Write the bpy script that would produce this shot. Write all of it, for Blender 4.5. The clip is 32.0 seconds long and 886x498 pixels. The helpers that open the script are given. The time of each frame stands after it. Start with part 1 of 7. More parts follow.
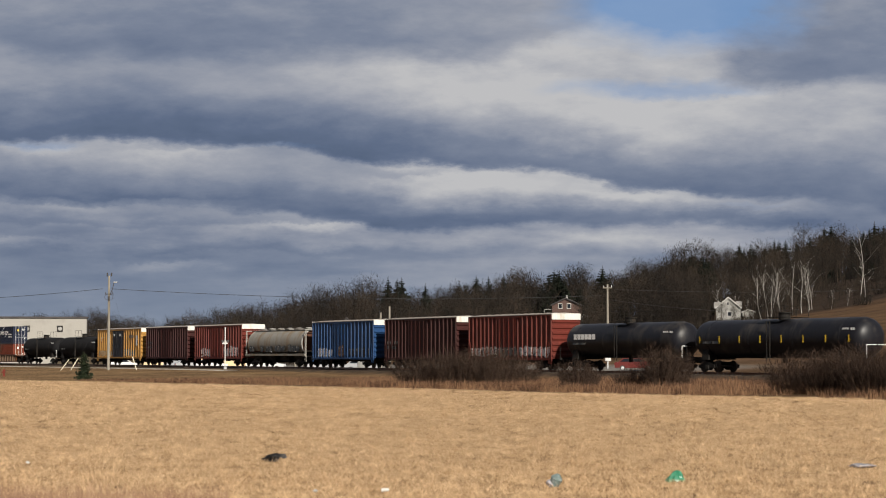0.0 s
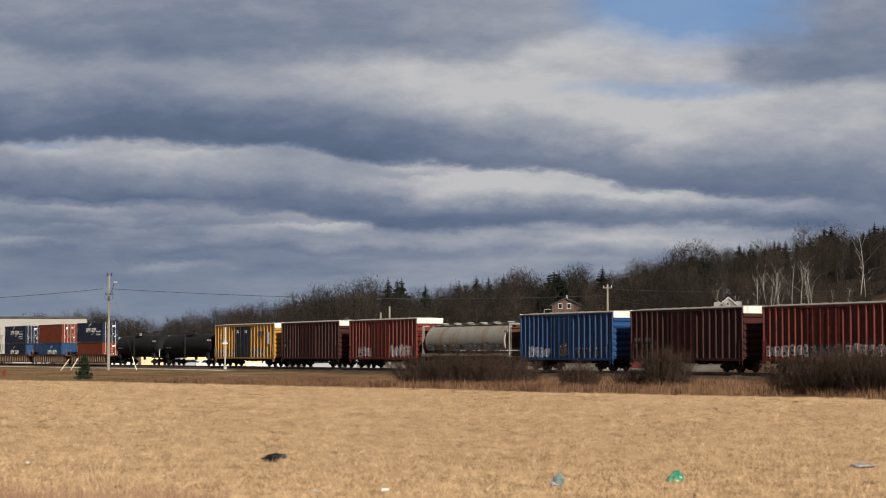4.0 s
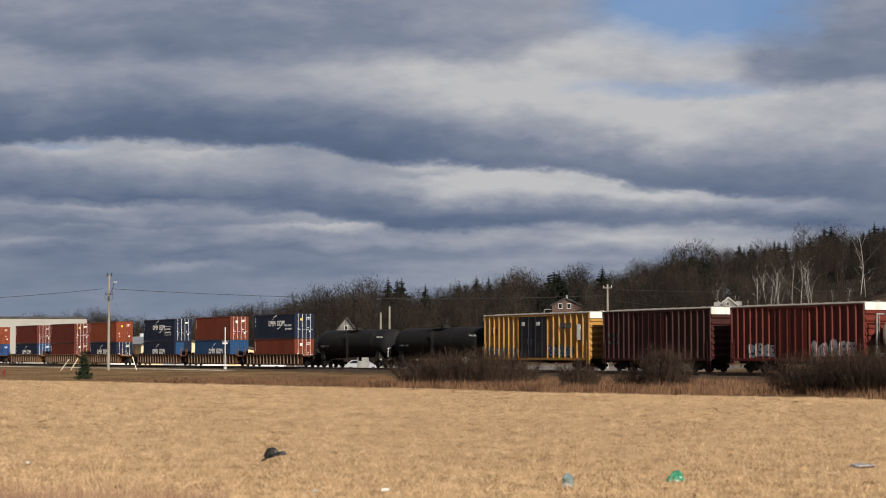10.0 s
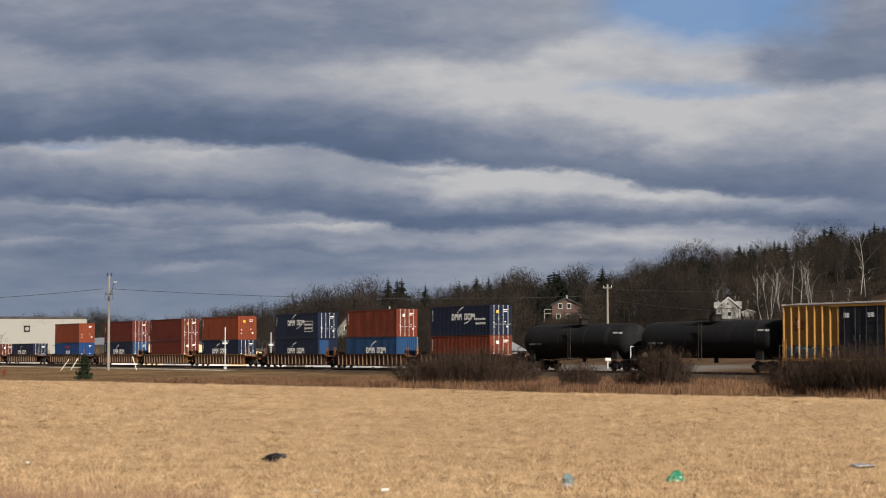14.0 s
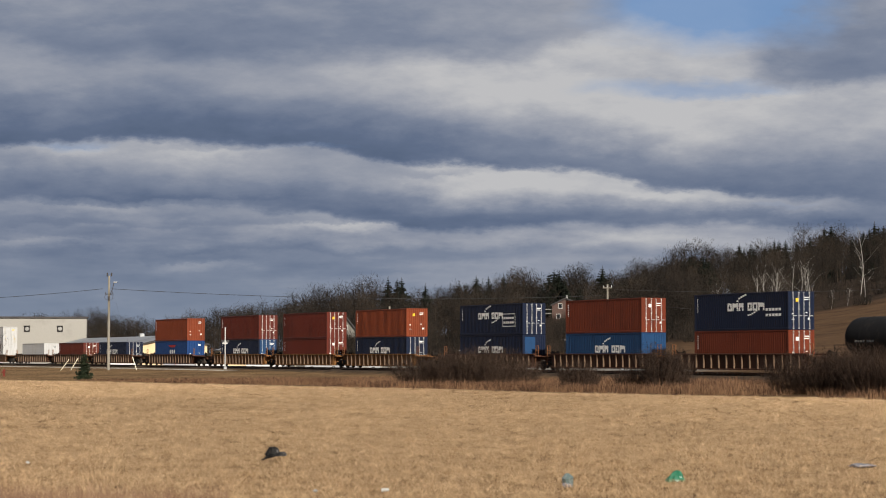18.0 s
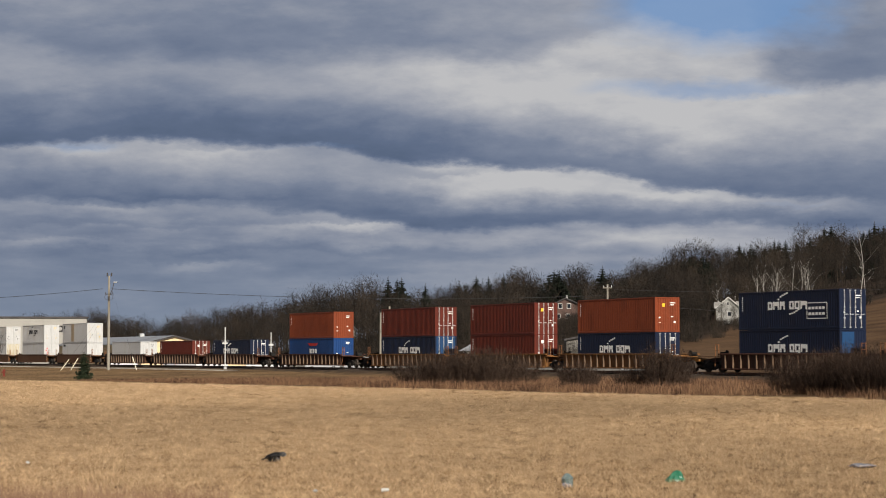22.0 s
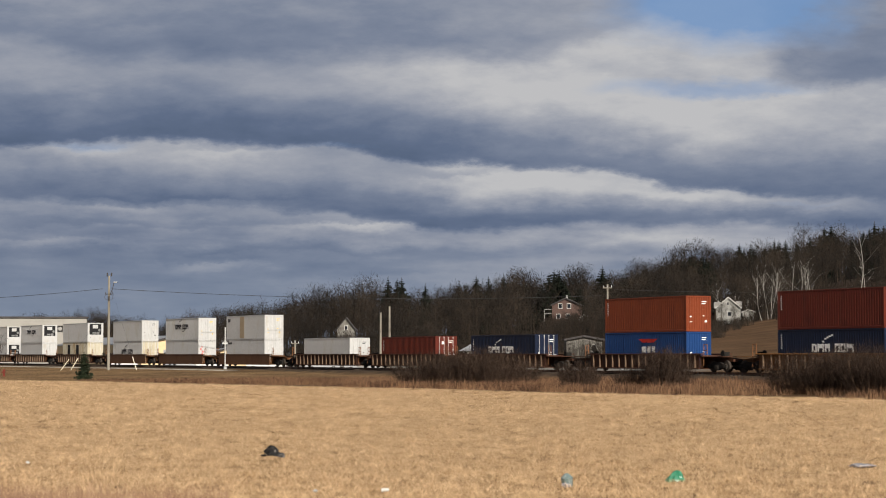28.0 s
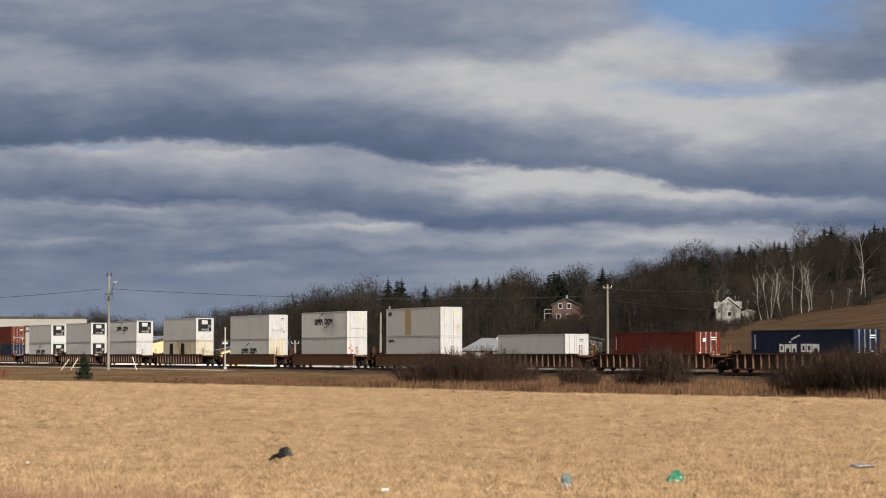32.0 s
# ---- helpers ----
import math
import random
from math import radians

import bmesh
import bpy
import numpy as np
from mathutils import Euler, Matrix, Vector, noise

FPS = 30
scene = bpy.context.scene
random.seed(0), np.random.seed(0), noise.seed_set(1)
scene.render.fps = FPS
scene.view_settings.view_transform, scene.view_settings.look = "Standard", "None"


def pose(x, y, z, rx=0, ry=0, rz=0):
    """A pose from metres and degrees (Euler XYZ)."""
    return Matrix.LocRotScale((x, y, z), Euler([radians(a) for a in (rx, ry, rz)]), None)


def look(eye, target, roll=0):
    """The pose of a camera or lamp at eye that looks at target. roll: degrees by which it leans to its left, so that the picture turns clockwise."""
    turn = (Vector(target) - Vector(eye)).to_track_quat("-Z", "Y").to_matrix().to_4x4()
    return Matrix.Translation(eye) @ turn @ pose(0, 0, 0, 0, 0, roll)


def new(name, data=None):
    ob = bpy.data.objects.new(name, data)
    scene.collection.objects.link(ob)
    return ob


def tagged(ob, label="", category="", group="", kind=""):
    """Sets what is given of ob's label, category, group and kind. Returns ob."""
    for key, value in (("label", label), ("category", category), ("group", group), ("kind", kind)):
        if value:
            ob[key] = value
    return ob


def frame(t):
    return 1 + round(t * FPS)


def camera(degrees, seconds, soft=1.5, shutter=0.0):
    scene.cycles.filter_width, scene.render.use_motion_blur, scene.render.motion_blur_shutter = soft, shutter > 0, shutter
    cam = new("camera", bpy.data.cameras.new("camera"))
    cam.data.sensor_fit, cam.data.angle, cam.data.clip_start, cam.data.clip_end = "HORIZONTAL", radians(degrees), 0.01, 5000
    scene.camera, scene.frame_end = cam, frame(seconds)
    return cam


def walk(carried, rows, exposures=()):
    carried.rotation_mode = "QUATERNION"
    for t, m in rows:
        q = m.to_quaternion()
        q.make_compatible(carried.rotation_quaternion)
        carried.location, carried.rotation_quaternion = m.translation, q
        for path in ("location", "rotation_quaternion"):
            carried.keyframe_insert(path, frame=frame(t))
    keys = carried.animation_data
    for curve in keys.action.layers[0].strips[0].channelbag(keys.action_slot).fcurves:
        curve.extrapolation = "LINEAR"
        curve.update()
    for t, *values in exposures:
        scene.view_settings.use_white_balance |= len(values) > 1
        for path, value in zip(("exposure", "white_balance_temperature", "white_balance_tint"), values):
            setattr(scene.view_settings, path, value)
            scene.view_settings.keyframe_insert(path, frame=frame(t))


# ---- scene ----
cam = camera(24.80, 32.0, soft=1.0, shutter=0.3)
HERE = pose(0, 0, 1.35, 93.02, 0, 0)
walk(cam, [(0.0, HERE), (32.0, HERE)])

# ---- plan: rail head is z = 0, the train runs along +x of its own space ----
HEAD = 27.84                                   # the track's turn from the view axis, degrees
DX, DY = math.sin(radians(HEAD)), -math.cos(radians(HEAD))
NX, NY = -DY, DX                               # across the track, away from the camera
TX, TY = 1.10, 200.57                          # centre of the track at u = 0
TURN = math.degrees(math.atan2(DY, DX))


def on_track(u, side=0.0, z=0.0):
    """A pose on the track, u metres along it and side metres beyond its centre."""
    return pose(TX + DX * u + NX * side, TY + DY * u + NY * side, z, 0, 0, TURN)


def run(t):
    """How far the train has come since 16 s."""
    return 11.474 * (t - 16) - 0.0080 * (t - 16) ** 2


# ---- light ----
SUN_AZ, SUN_EL = 159.5, 29.0
world = bpy.data.worlds.new("sky")
scene.world = world
world.use_nodes = True
wn, wl = world.node_tree.nodes, world.node_tree.links
wn.clear()
sky = wn.new("ShaderNodeTexSky")
sky.sky_type, sky.sun_disc = "NISHITA", False
sky.sun_elevation, sky.sun_rotation = radians(SUN_EL), radians(SUN_AZ)
sky.air_density, sky.dust_density, sky.ozone_density = 1.0, 1.5, 2.0
# broken grey cloud over the rest of the sky
wtc = wn.new("ShaderNodeTexCoord")
wmap = wn.new("ShaderNodeMapping")
wmap.inputs["Scale"].default_value = (1.6, 1.6, 5.0)
wl.new(wtc.outputs["Generated"], wmap.inputs["Vector"])
wnoise = wn.new("ShaderNodeTexNoise")
wnoise.inputs["Scale"].default_value, wnoise.inputs["Detail"].default_value = 2.0, 6
wl.new(wmap.outputs[0], wnoise.inputs["Vector"])
wtone = wn.new("ShaderNodeValToRGB")
wtone.color_ramp.elements[0].position, wtone.color_ramp.elements[0].color = 0.30, (1.05, 1.38, 2.1, 1)
wtone.color_ramp.elements[1].position, wtone.color_ramp.elements[1].color = 0.70, (4.0, 4.0, 4.2, 1)
wl.new(wnoise.outputs["Fac"], wtone.inputs["Fac"])
wmix = wn.new("ShaderNodeMix")
wmix.data_type = "RGBA"
wmix.inputs["Factor"].default_value = 0.86
wl.new(sky.outputs[0], wmix.inputs["A"])
wl.new(wtone.outputs[0], wmix.inputs["B"])
bg = wn.new("ShaderNodeBackground")
bg.inputs["Strength"].default_value = 0.041
wo = wn.new("ShaderNodeOutputWorld")
wl.new(wmix.outputs["Result"], bg.inputs["Color"])
wl.new(bg.outputs[0], wo.inputs["Surface"])

sun = new("sun", bpy.data.lights.new("sun", "SUN"))
sun.data.energy, sun.data.angle, sun.data.color = 5.0, radians(0.6), (1.0, 0.93, 0.82)
sun.matrix_world = look((math.sin(radians(SUN_AZ)) * math.cos(radians(SUN_EL)),
                         math.cos(radians(SUN_AZ)) * math.cos(radians(SUN_EL)),
                         math.sin(radians(SUN_EL))), (0, 0, 0))
scene.view_settings.exposure = 0.45


# ---- the cloud deck far behind: a glowing sheet that drifts ----
# each deck of cloud: across, its lower edge, how bright its upper part and how dark its underside is
DECK_TOP = ((-200, 40, .66, .48), (-37, 60, .70, .55), (43, 84, .68, .50), (263, 93, .62, .44), (463, 94, .62, .46), (663, 92, .66, .52), (813, 98, .70, .62), (913, 84, .76, .70),
            (983, 54, .78, .74), (1063, 18, .76, .72), (1120, -30, .7, .6), (1568, -60, .6, .5), (1800, 20, .6, .5))
DECK_GAP = ((-200, 30, .7, .5), (863, 70, .9, .84), (923, 106, .93, .88), (1003, 138, .95, .88), (1063, 152, .95, .88), (1253, 156, .93, .80), (1323, 152, .66, .56), (1413, 156, .58, .46),
            (1531, 138, .62, .54), (1800, 150, .6, .5))
DECK_MAIN = ((-200, 258, .68, .24), (-37, 248, .70, .23), (63, 241, .66, .21), (203, 244, .62, .22), (363, 251, .66, .23), (503, 262, .72, .24), (603, 278, .82, .25), (703, 284, .92, .28),
             (803, 297, .97, .36), (903, 296, .97, .40), (1003, 302, .98, .42), (1103, 320, .98, .42), (1203, 332, .96, .42), (1323, 346, .90, .40), (1453, 357, .84, .38), (1800, 388, .7, .35))
DECK_LOW = ((-200, 350, .66, .36), (-37, 354, .70, .36), (163, 358, .74, .38), (363, 366, .72, .36), (523, 380, .68, .32), (643, 396, .70, .29), (723, 408, .90, .30), (863, 405, .95, .33),
            (963, 398, .92, .36), (1113, 394, .88, .40), (1263, 394, .84, .40), (1413, 402, .66, .36), (1531, 410, .52, .36), (1800, 410, .5, .34))
DECK_FAR = ((-200, 470, .56, .42), (163, 472, .58, .42), (363, 470, .60, .42), (583, 470, .70, .44), (683, 472, .66, .46), (963, 475, .66, .50), (1163, 478, .68, .52), (1800, 480, .6, .46))
BRIGHT = [(530, 402, 120, 7, .20), (280, 470, 90, 10, .22), (20, 430, 150, 9, .14), (940, 430, 200, 16, .12), (820, 486, 260, 34, .20), (1150, 430, 160, 30, .10), (40, 262, 70, 9, .16), (330, 268, 70, 8, .14), (110, 368, 90, 6, .12), (1120, 340, 130, 9, .10)]
DARK = [(120, 396, 200, 9, .13), (420, 442, 240, 9, .12), (560, 480, 160, 7, .08), (730, 306, 60, 8, .16), (260, 350, 160, 6, .10), (1000, 470, 150, 8, .06)]
CLEAR = [(1205, 2, 140, 54, 1.2), (1320, 30, 60, 26, .3), (1165, 158, 125, 14, .60), (1290, 168, 60, 6, .22), (60, 254, 70, 7, .34), (480, 262, 160, 5, .16), (1330, 362, 120, 6, .18)]


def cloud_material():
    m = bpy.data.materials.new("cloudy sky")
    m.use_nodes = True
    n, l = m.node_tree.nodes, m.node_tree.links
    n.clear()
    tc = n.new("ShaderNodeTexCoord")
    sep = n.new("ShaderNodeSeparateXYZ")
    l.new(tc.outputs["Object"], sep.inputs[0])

    def math_node(op, a, b=None, c=None):
        k = n.new("ShaderNodeMath")
        k.operation = op
        for i, q in enumerate((a, b, c)):
            if q is None:
                continue
            if isinstance(q, (int, float)):
                k.inputs[i].default_value = q
            else:
                l.new(q, k.inputs[i])
        return k.outputs[0]

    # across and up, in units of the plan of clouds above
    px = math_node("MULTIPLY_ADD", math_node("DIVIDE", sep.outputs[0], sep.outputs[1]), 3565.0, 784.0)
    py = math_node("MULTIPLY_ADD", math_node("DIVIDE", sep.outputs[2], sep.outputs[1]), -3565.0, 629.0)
    com = n.new("ShaderNodeCombineXYZ")
    l.new(px, com.inputs[0])
    l.new(py, com.inputs[1])

    def noise_at(sx, sy, detail, rough, seed):
        mp = n.new("ShaderNodeMapping")
        mp.inputs["Scale"].default_value = (1 / sx, 1 / sy, 1)
        mp.inputs["Location"].default_value = (seed, seed * 1.7, seed * 0.3)
        l.new(com.outputs[0], mp.inputs["Vector"])
        k = n.new("ShaderNodeTexNoise")
        k.inputs["Scale"].default_value, k.inputs["Detail"].default_value, k.inputs["Roughness"].default_value = 1.0, detail, rough
        l.new(mp.outputs[0], k.inputs["Vector"])
        return k

    warp = noise_at(170, 85, 6, 0.6, 3.0)
    wsep = n.new("ShaderNodeSeparateColor")
    l.new(warp.outputs["Color"], wsep.inputs[0])
    curl = noise_at(64, 30, 5, 0.6, 7.0)
    csep = n.new("ShaderNodeSeparateColor")
    l.new(curl.outputs["Color"], csep.inputs[0])
    qx = math_node("MULTIPLY_ADD", math_node("SUBTRACT", wsep.outputs[0], 0.5), 150.0, px)
    qy = math_node("MULTIPLY_ADD", math_node("SUBTRACT", wsep.outputs[1], 0.5), 54.0, py)
    qx = math_node("MULTIPLY_ADD", math_node("SUBTRACT", csep.outputs[0], 0.5), 80.0, qx)
    qy = math_node("MULTIPLY_ADD", math_node("SUBTRACT", csep.outputs[1], 0.5), 27.0, qy)

    def blobs(rows, edge=0):
        total = None
        for x, y, sx, sy, amp in rows:
            a = math_node("MULTIPLY", math_node("SUBTRACT", qx, float(x)), 1.0 / sx)
            b = math_node("MULTIPLY", math_node("SUBTRACT", qy, float(y)), 1.0 / sy)
            if edge > 0:
                b = math_node("MAXIMUM", math_node("ADD", b, -0.25), math_node("MULTIPLY", math_node("ADD", b, -0.25), 2.4))
            elif edge < 0:
                b = math_node("MINIMUM", math_node("ADD", b, 0.25), math_node("MULTIPLY", math_node("ADD", b, 0.25), 2.4))
            d = math_node("MULTIPLY_ADD", a, a, math_node("MULTIPLY", b, b))
            e = math_node("POWER", 2.718, math_node("MULTIPLY", d, -0.6))
            total = math_node("MULTIPLY_ADD", e, float(amp), total if total is not None else 0.0)
        return total

    soft = noise_at(380, 110, 6, 0.52, 11.0).outputs["Fac"]
    fine = noise_at(150, 52, 6, 0.5, 23.0).outputs["Fac"]
    along_x = math_node("MULTIPLY_ADD", qx, 1 / 2000.0, 0.1)

    def smooth(q, a, b):
        mr = n.new("ShaderNodeMapRange")
        mr.interpolation_type = "SMOOTHSTEP"
        mr.inputs["From Min"].default_value, mr.inputs["From Max"].default_value = a, b
        l.new(q, mr.inputs["Value"])
        return mr.outputs[0]

    def deck(rows):
        r = n.new("ShaderNodeValToRGB")
        r.color_ramp.interpolation = "CARDINAL"
        e = r.color_ramp.elements
        for k, (x, y, hi, lo) in enumerate(rows):
            q = e[k] if k < 2 else e.new((x + 200) / 2000.0)
            q.position = (x + 200) / 2000.0
            q.color = ((y + 100) / 700.0, hi, lo, 1)
        l.new(along_x, r.inputs["Fac"])
        sp = n.new("ShaderNodeSeparateColor")
        l.new(r.outputs[0], sp.inputs[0])
        return math_node("MULTIPLY_ADD", sp.outputs[0], 700.0, -100.0), sp.outputs[1], sp.outputs[2]

    def mixed(a, b, f):
        return math_node("MULTIPLY_ADD", math_node("SUBTRACT", b, a), f, a)

    decks = [deck(r) for r in (DECK_TOP, DECK_GAP, DECK_MAIN, DECK_LOW, DECK_FAR)]
    v = math_node("ADD", 0.46, 0.0)
    for k in (4, 3, 2, 1, 0):
        edge, hi, lo = decks[k]
        if k:
            top = math_node("MAXIMUM", decks[k - 1][0], decks[0][0]) if k < 3 else decks[k - 1][0]
        else:
            top = math_node("ADD", -60.0, 0.0)
        t = math_node("DIVIDE", math_node("SUBTRACT", qy, top), math_node("MAXIMUM", math_node("SUBTRACT", edge, top), 20.0))
        body = mixed(hi, lo, smooth(t, 0.30, 0.98) if k == 2 else smooth(t, 0.22, 0.92))
        v = mixed(v, body, smooth(math_node("SUBTRACT", edge, qy), *((-34.0, 22.0) if k == 0 else (-20.0, 14.0) if k == 1 else (-11.0, 8.0))))
    v = math_node("MULTIPLY_ADD", math_node("SUBTRACT", soft, 0.48), 0.34, v)
    v = math_node("MULTIPLY_ADD", math_node("SUBTRACT", fine, 0.47), 0.30, v)
    streak = noise_at(250, 34, 4, 0.5, 31.0).outputs["Fac"]
    puff = noise_at(74, 26, 6, 0.62, 43.0).outputs["Fac"]
    low_down = smooth(py, 300.0, 420.0)
    v = math_node("MULTIPLY_ADD", math_node("MULTIPLY", math_node("SUBTRACT", streak, 0.48), low_down), 0.50, v)
    v = math_node("MULTIPLY_ADD", math_node("SUBTRACT", puff, 0.48), 0.22, v)
    v = math_node("ADD", v, blobs(BRIGHT, -1))
    v = math_node("SUBTRACT", v, blobs(DARK, 1))
    ramp = n.new("ShaderNodeValToRGB")
    el = ramp.color_ramp.elements
    el[0].position, el[0].color = 0.05, (0.078, 0.114, 0.186, 1)
    el[1].position, el[1].color = 0.98, (0.552, 0.552, 0.565, 1)
    for p, c in ((0.32, (0.127, 0.167, 0.259)), (0.55, (0.212, 0.249, 0.335)), (0.78, (0.362, 0.382, 0.440))):
        e = el.new(p)
        e.color = (*c, 1)
    l.new(v, ramp.inputs["Fac"])
    # blue between the clouds, and a bluer, paler air low down
    blue = n.new("ShaderNodeMix")
    blue.data_type = "RGBA"
    blue.inputs["B"].default_value = (0.185, 0.325, 0.575, 1)
    cl = math_node("MULTIPLY_ADD", math_node("SUBTRACT", fine, 0.5), 0.5, blobs(CLEAR))
    mr = n.new("ShaderNodeMapRange")
    mr.inputs["From Min"].default_value, mr.inputs["From Max"].default_value, mr.inputs["To Max"].default_value = 0.12, 0.85, 0.9
    l.new(cl, mr.inputs["Value"])
    l.new(mr.outputs[0], blue.inputs["Factor"])
    l.new(ramp.outputs[0], blue.inputs["A"])
    low = n.new("ShaderNodeMix")
    low.data_type = "RGBA"
    low.inputs["B"].default_value = (0.238, 0.292, 0.380, 1)
    lo = n.new("ShaderNodeMapRange")
    lo.inputs["From Min"].default_value, lo.inputs["From Max"].default_value, lo.inputs["To Max"].default_value = 420, 580, 0.62
    l.new(py, lo.inputs["Value"])
    l.new(lo.outputs[0], low.inputs["Factor"])
    l.new(blue.outputs["Result"], low.inputs["A"])
    em = n.new("ShaderNodeEmission")
    l.new(low.outputs["Result"], em.inputs["Color"])
    em.inputs["Strength"].default_value = 0.685
    out = n.new("ShaderNodeOutputMaterial")
    l.new(em.outputs[0], out.inputs["Surface"])
    return m


def sky_sheet():
    v, f = [], []
    n = 48
    for i in range(n + 1):
        a = radians(-48 + 96 * i / n)
        for z in (-150, 2300):
            v.append((4200 * math.sin(a), 4200 * math.cos(a), z))
    for i in range(n):
        f.append((2 * i, 2 * i + 1, 2 * i + 3, 2 * i + 2))
    me = bpy.data.meshes.new("backdrop")
    me.from_pydata(v, [], f)
    me.materials.append(cloud_material())
    ob = new("backdrop", me)
    return tagged(ob, "layered grey stratocumulus clouds with a patch of blue", "sky", kind="structure")


CLOUDS = sky_sheet()


def passing_cloud():
    """A thin low cloud that drifts before the sun behind the viewer; its shadow crosses the field."""
    rng = random.Random(5)
    m = bpy.data.materials.new("thin cloud vapour")
    m.use_nodes = True
    n, l = m.node_tree.nodes, m.node_tree.links
    n.clear()
    mix, clear, white, out = (n.new("ShaderNode" + k) for k in ("MixShader", "BsdfTransparent", "BsdfDiffuse", "OutputMaterial"))
    mix.inputs[0].default_value = 0.085
    white.inputs["Color"].default_value = (0.9, 0.9, 0.92, 1)
    l.new(clear.outputs[0], mix.inputs[1])
    l.new(white.outputs[0], mix.inputs[2])
    l.new(mix.outputs[0], out.inputs["Surface"])
    v, f = [], []
    for i in range(6):
        for j in range(7):
            if (i in (0, 5) or j in (0, 6)) and rng.random() < 0.35:
                continue
            cx, cy, cz = (i - 2.5) * 19 + rng.uniform(-4, 4), (j - 3) * 19 + rng.uniform(-4, 4), rng.uniform(-5, 5)
            R, H = rng.uniform(12.5, 16.0), rng.uniform(4.0, 6.5)
            k, rings, seg = len(v), 6, 12
            for p in range(rings + 1):
                a = math.pi * p / rings
                for q in range(seg):
                    b = 2 * math.pi * q / seg
                    r = R * (1 + 0.16 * math.sin(3 * b + i) * math.sin(a) + rng.uniform(-0.05, 0.05))
                    v.append((cx + r * math.sin(a) * math.cos(b), cy + r * math.sin(a) * math.sin(b), cz + H * math.cos(a)))
            for p in range(rings):
                for q in range(seg):
                    f.append((k + p * seg + q, k + p * seg + (q + 1) % seg, k + (p + 1) * seg + (q + 1) % seg, k + (p + 1) * seg + q))
    me = bpy.data.meshes.new("passing_cloud")
    me.from_pydata(v, [], f)
    me.materials.append(m)
    return tagged(new("passing_cloud", me), "thin white low cloud drifting before the sun", "cloud", kind="structure")


CLOUD = passing_cloud()


# ---- materials ----
def material(name, color, rough=0.7, metal=0.0, spots=None, spot_scale=1.0, amount=0.5, grain=0.12, grain_scale=14.0,
             bump=0.0, bump_scale=40.0, streak=1.0, vary=0.0, coords="Object"):
    """A painted, rusted or natural surface: a base colour with grain, larger stains of a second colour, and fine relief.
    streak: how far the stains are drawn out downwards. vary: difference from object to object."""
    m = bpy.data.materials.new(name)
    m.use_nodes = True
    nt = m.node_tree
    n, l = nt.nodes, nt.links
    b = n["Principled BSDF"]
    tc = n.new("ShaderNodeTexCoord")
    mp = n.new("ShaderNodeMapping")
    mp.inputs["Scale"].default_value = (1, 1, 1 / streak)
    l.new(tc.outputs[coords], mp.inputs["Vector"])
    info = n.new("ShaderNodeObjectInfo")
    off = n.new("ShaderNodeVectorMath")
    off.operation = "MULTIPLY_ADD"
    off.inputs[1].default_value = (37, 11, 23)
    l.new(info.outputs["Random"], off.inputs[0])
    l.new(mp.outputs[0], off.inputs[2])
    big = n.new("ShaderNodeTexNoise")
    big.inputs["Scale"].default_value, big.inputs["Detail"].default_value, big.inputs["Roughness"].default_value = spot_scale, 6, 0.62
    l.new(off.outputs[0], big.inputs["Vector"])
    ramp = n.new("ShaderNodeMapRange")
    ramp.inputs["From Min"].default_value, ramp.inputs["From Max"].default_value = 0.62 - 0.25 * amount, 0.74 - 0.12 * amount
    l.new(big.outputs["Fac"], ramp.inputs["Value"])
    mix = n.new("ShaderNodeMix")
    mix.data_type = "RGBA"
    mix.inputs["A"].default_value = (*color, 1)
    mix.inputs["B"].default_value = (*(spots or [c * 0.6 for c in color]), 1)
    l.new(ramp.outputs[0], mix.inputs["Factor"])
    fine = n.new("ShaderNodeTexNoise")
    fine.inputs["Scale"].default_value, fine.inputs["Detail"].default_value = grain_scale, 4
    l.new(off.outputs[0], fine.inputs["Vector"])
    mul = n.new("ShaderNodeMapRange")
    mul.inputs["To Min"].default_value, mul.inputs["To Max"].default_value = 1 - 2 * grain, 1 + 2 * grain
    l.new(fine.outputs["Fac"], mul.inputs["Value"])
    dif = n.new("ShaderNodeMapRange")
    dif.inputs["To Min"].default_value, dif.inputs["To Max"].default_value = 1 - vary, 1 + vary
    l.new(info.outputs["Random"], dif.inputs["Value"])
    both = n.new("ShaderNodeMath")
    both.operation = "MULTIPLY"
    l.new(mul.outputs[0], both.inputs[0])
    l.new(dif.outputs[0], both.inputs[1])
    sc = n.new("ShaderNodeVectorMath")
    sc.operation = "SCALE"
    l.new(mix.outputs["Result"], sc.inputs[0])
    l.new(both.outputs[0], sc.inputs["Scale"])
    l.new(sc.outputs[0], b.inputs["Base Color"])
    b.inputs["Metallic"].default_value = metal
    b.inputs["Specular IOR Level"].default_value = 0.22
    rr = n.new("ShaderNodeMapRange")
    rr.inputs["To Min"].default_value, rr.inputs["To Max"].default_value = max(0.02, rough - 0.12), min(1, rough + 0.12)
    l.new(big.outputs["Fac"], rr.inputs["Value"])
    l.new(rr.outputs[0], b.inputs["Roughness"])
    if bump:
        bn = n.new("ShaderNodeTexNoise")
        bn.inputs["Scale"].default_value, bn.inputs["Detail"].default_value = bump_scale, 3
        l.new(off.outputs[0], bn.inputs["Vector"])
        bp = n.new("ShaderNodeBump")
        bp.inputs["Strength"].default_value, bp.inputs["Distance"].default_value = bump, 0.02
        l.new(bn.outputs["Fac"], bp.inputs["Height"])
        l.new(bp.outputs[0], b.inputs["Normal"])
    return m


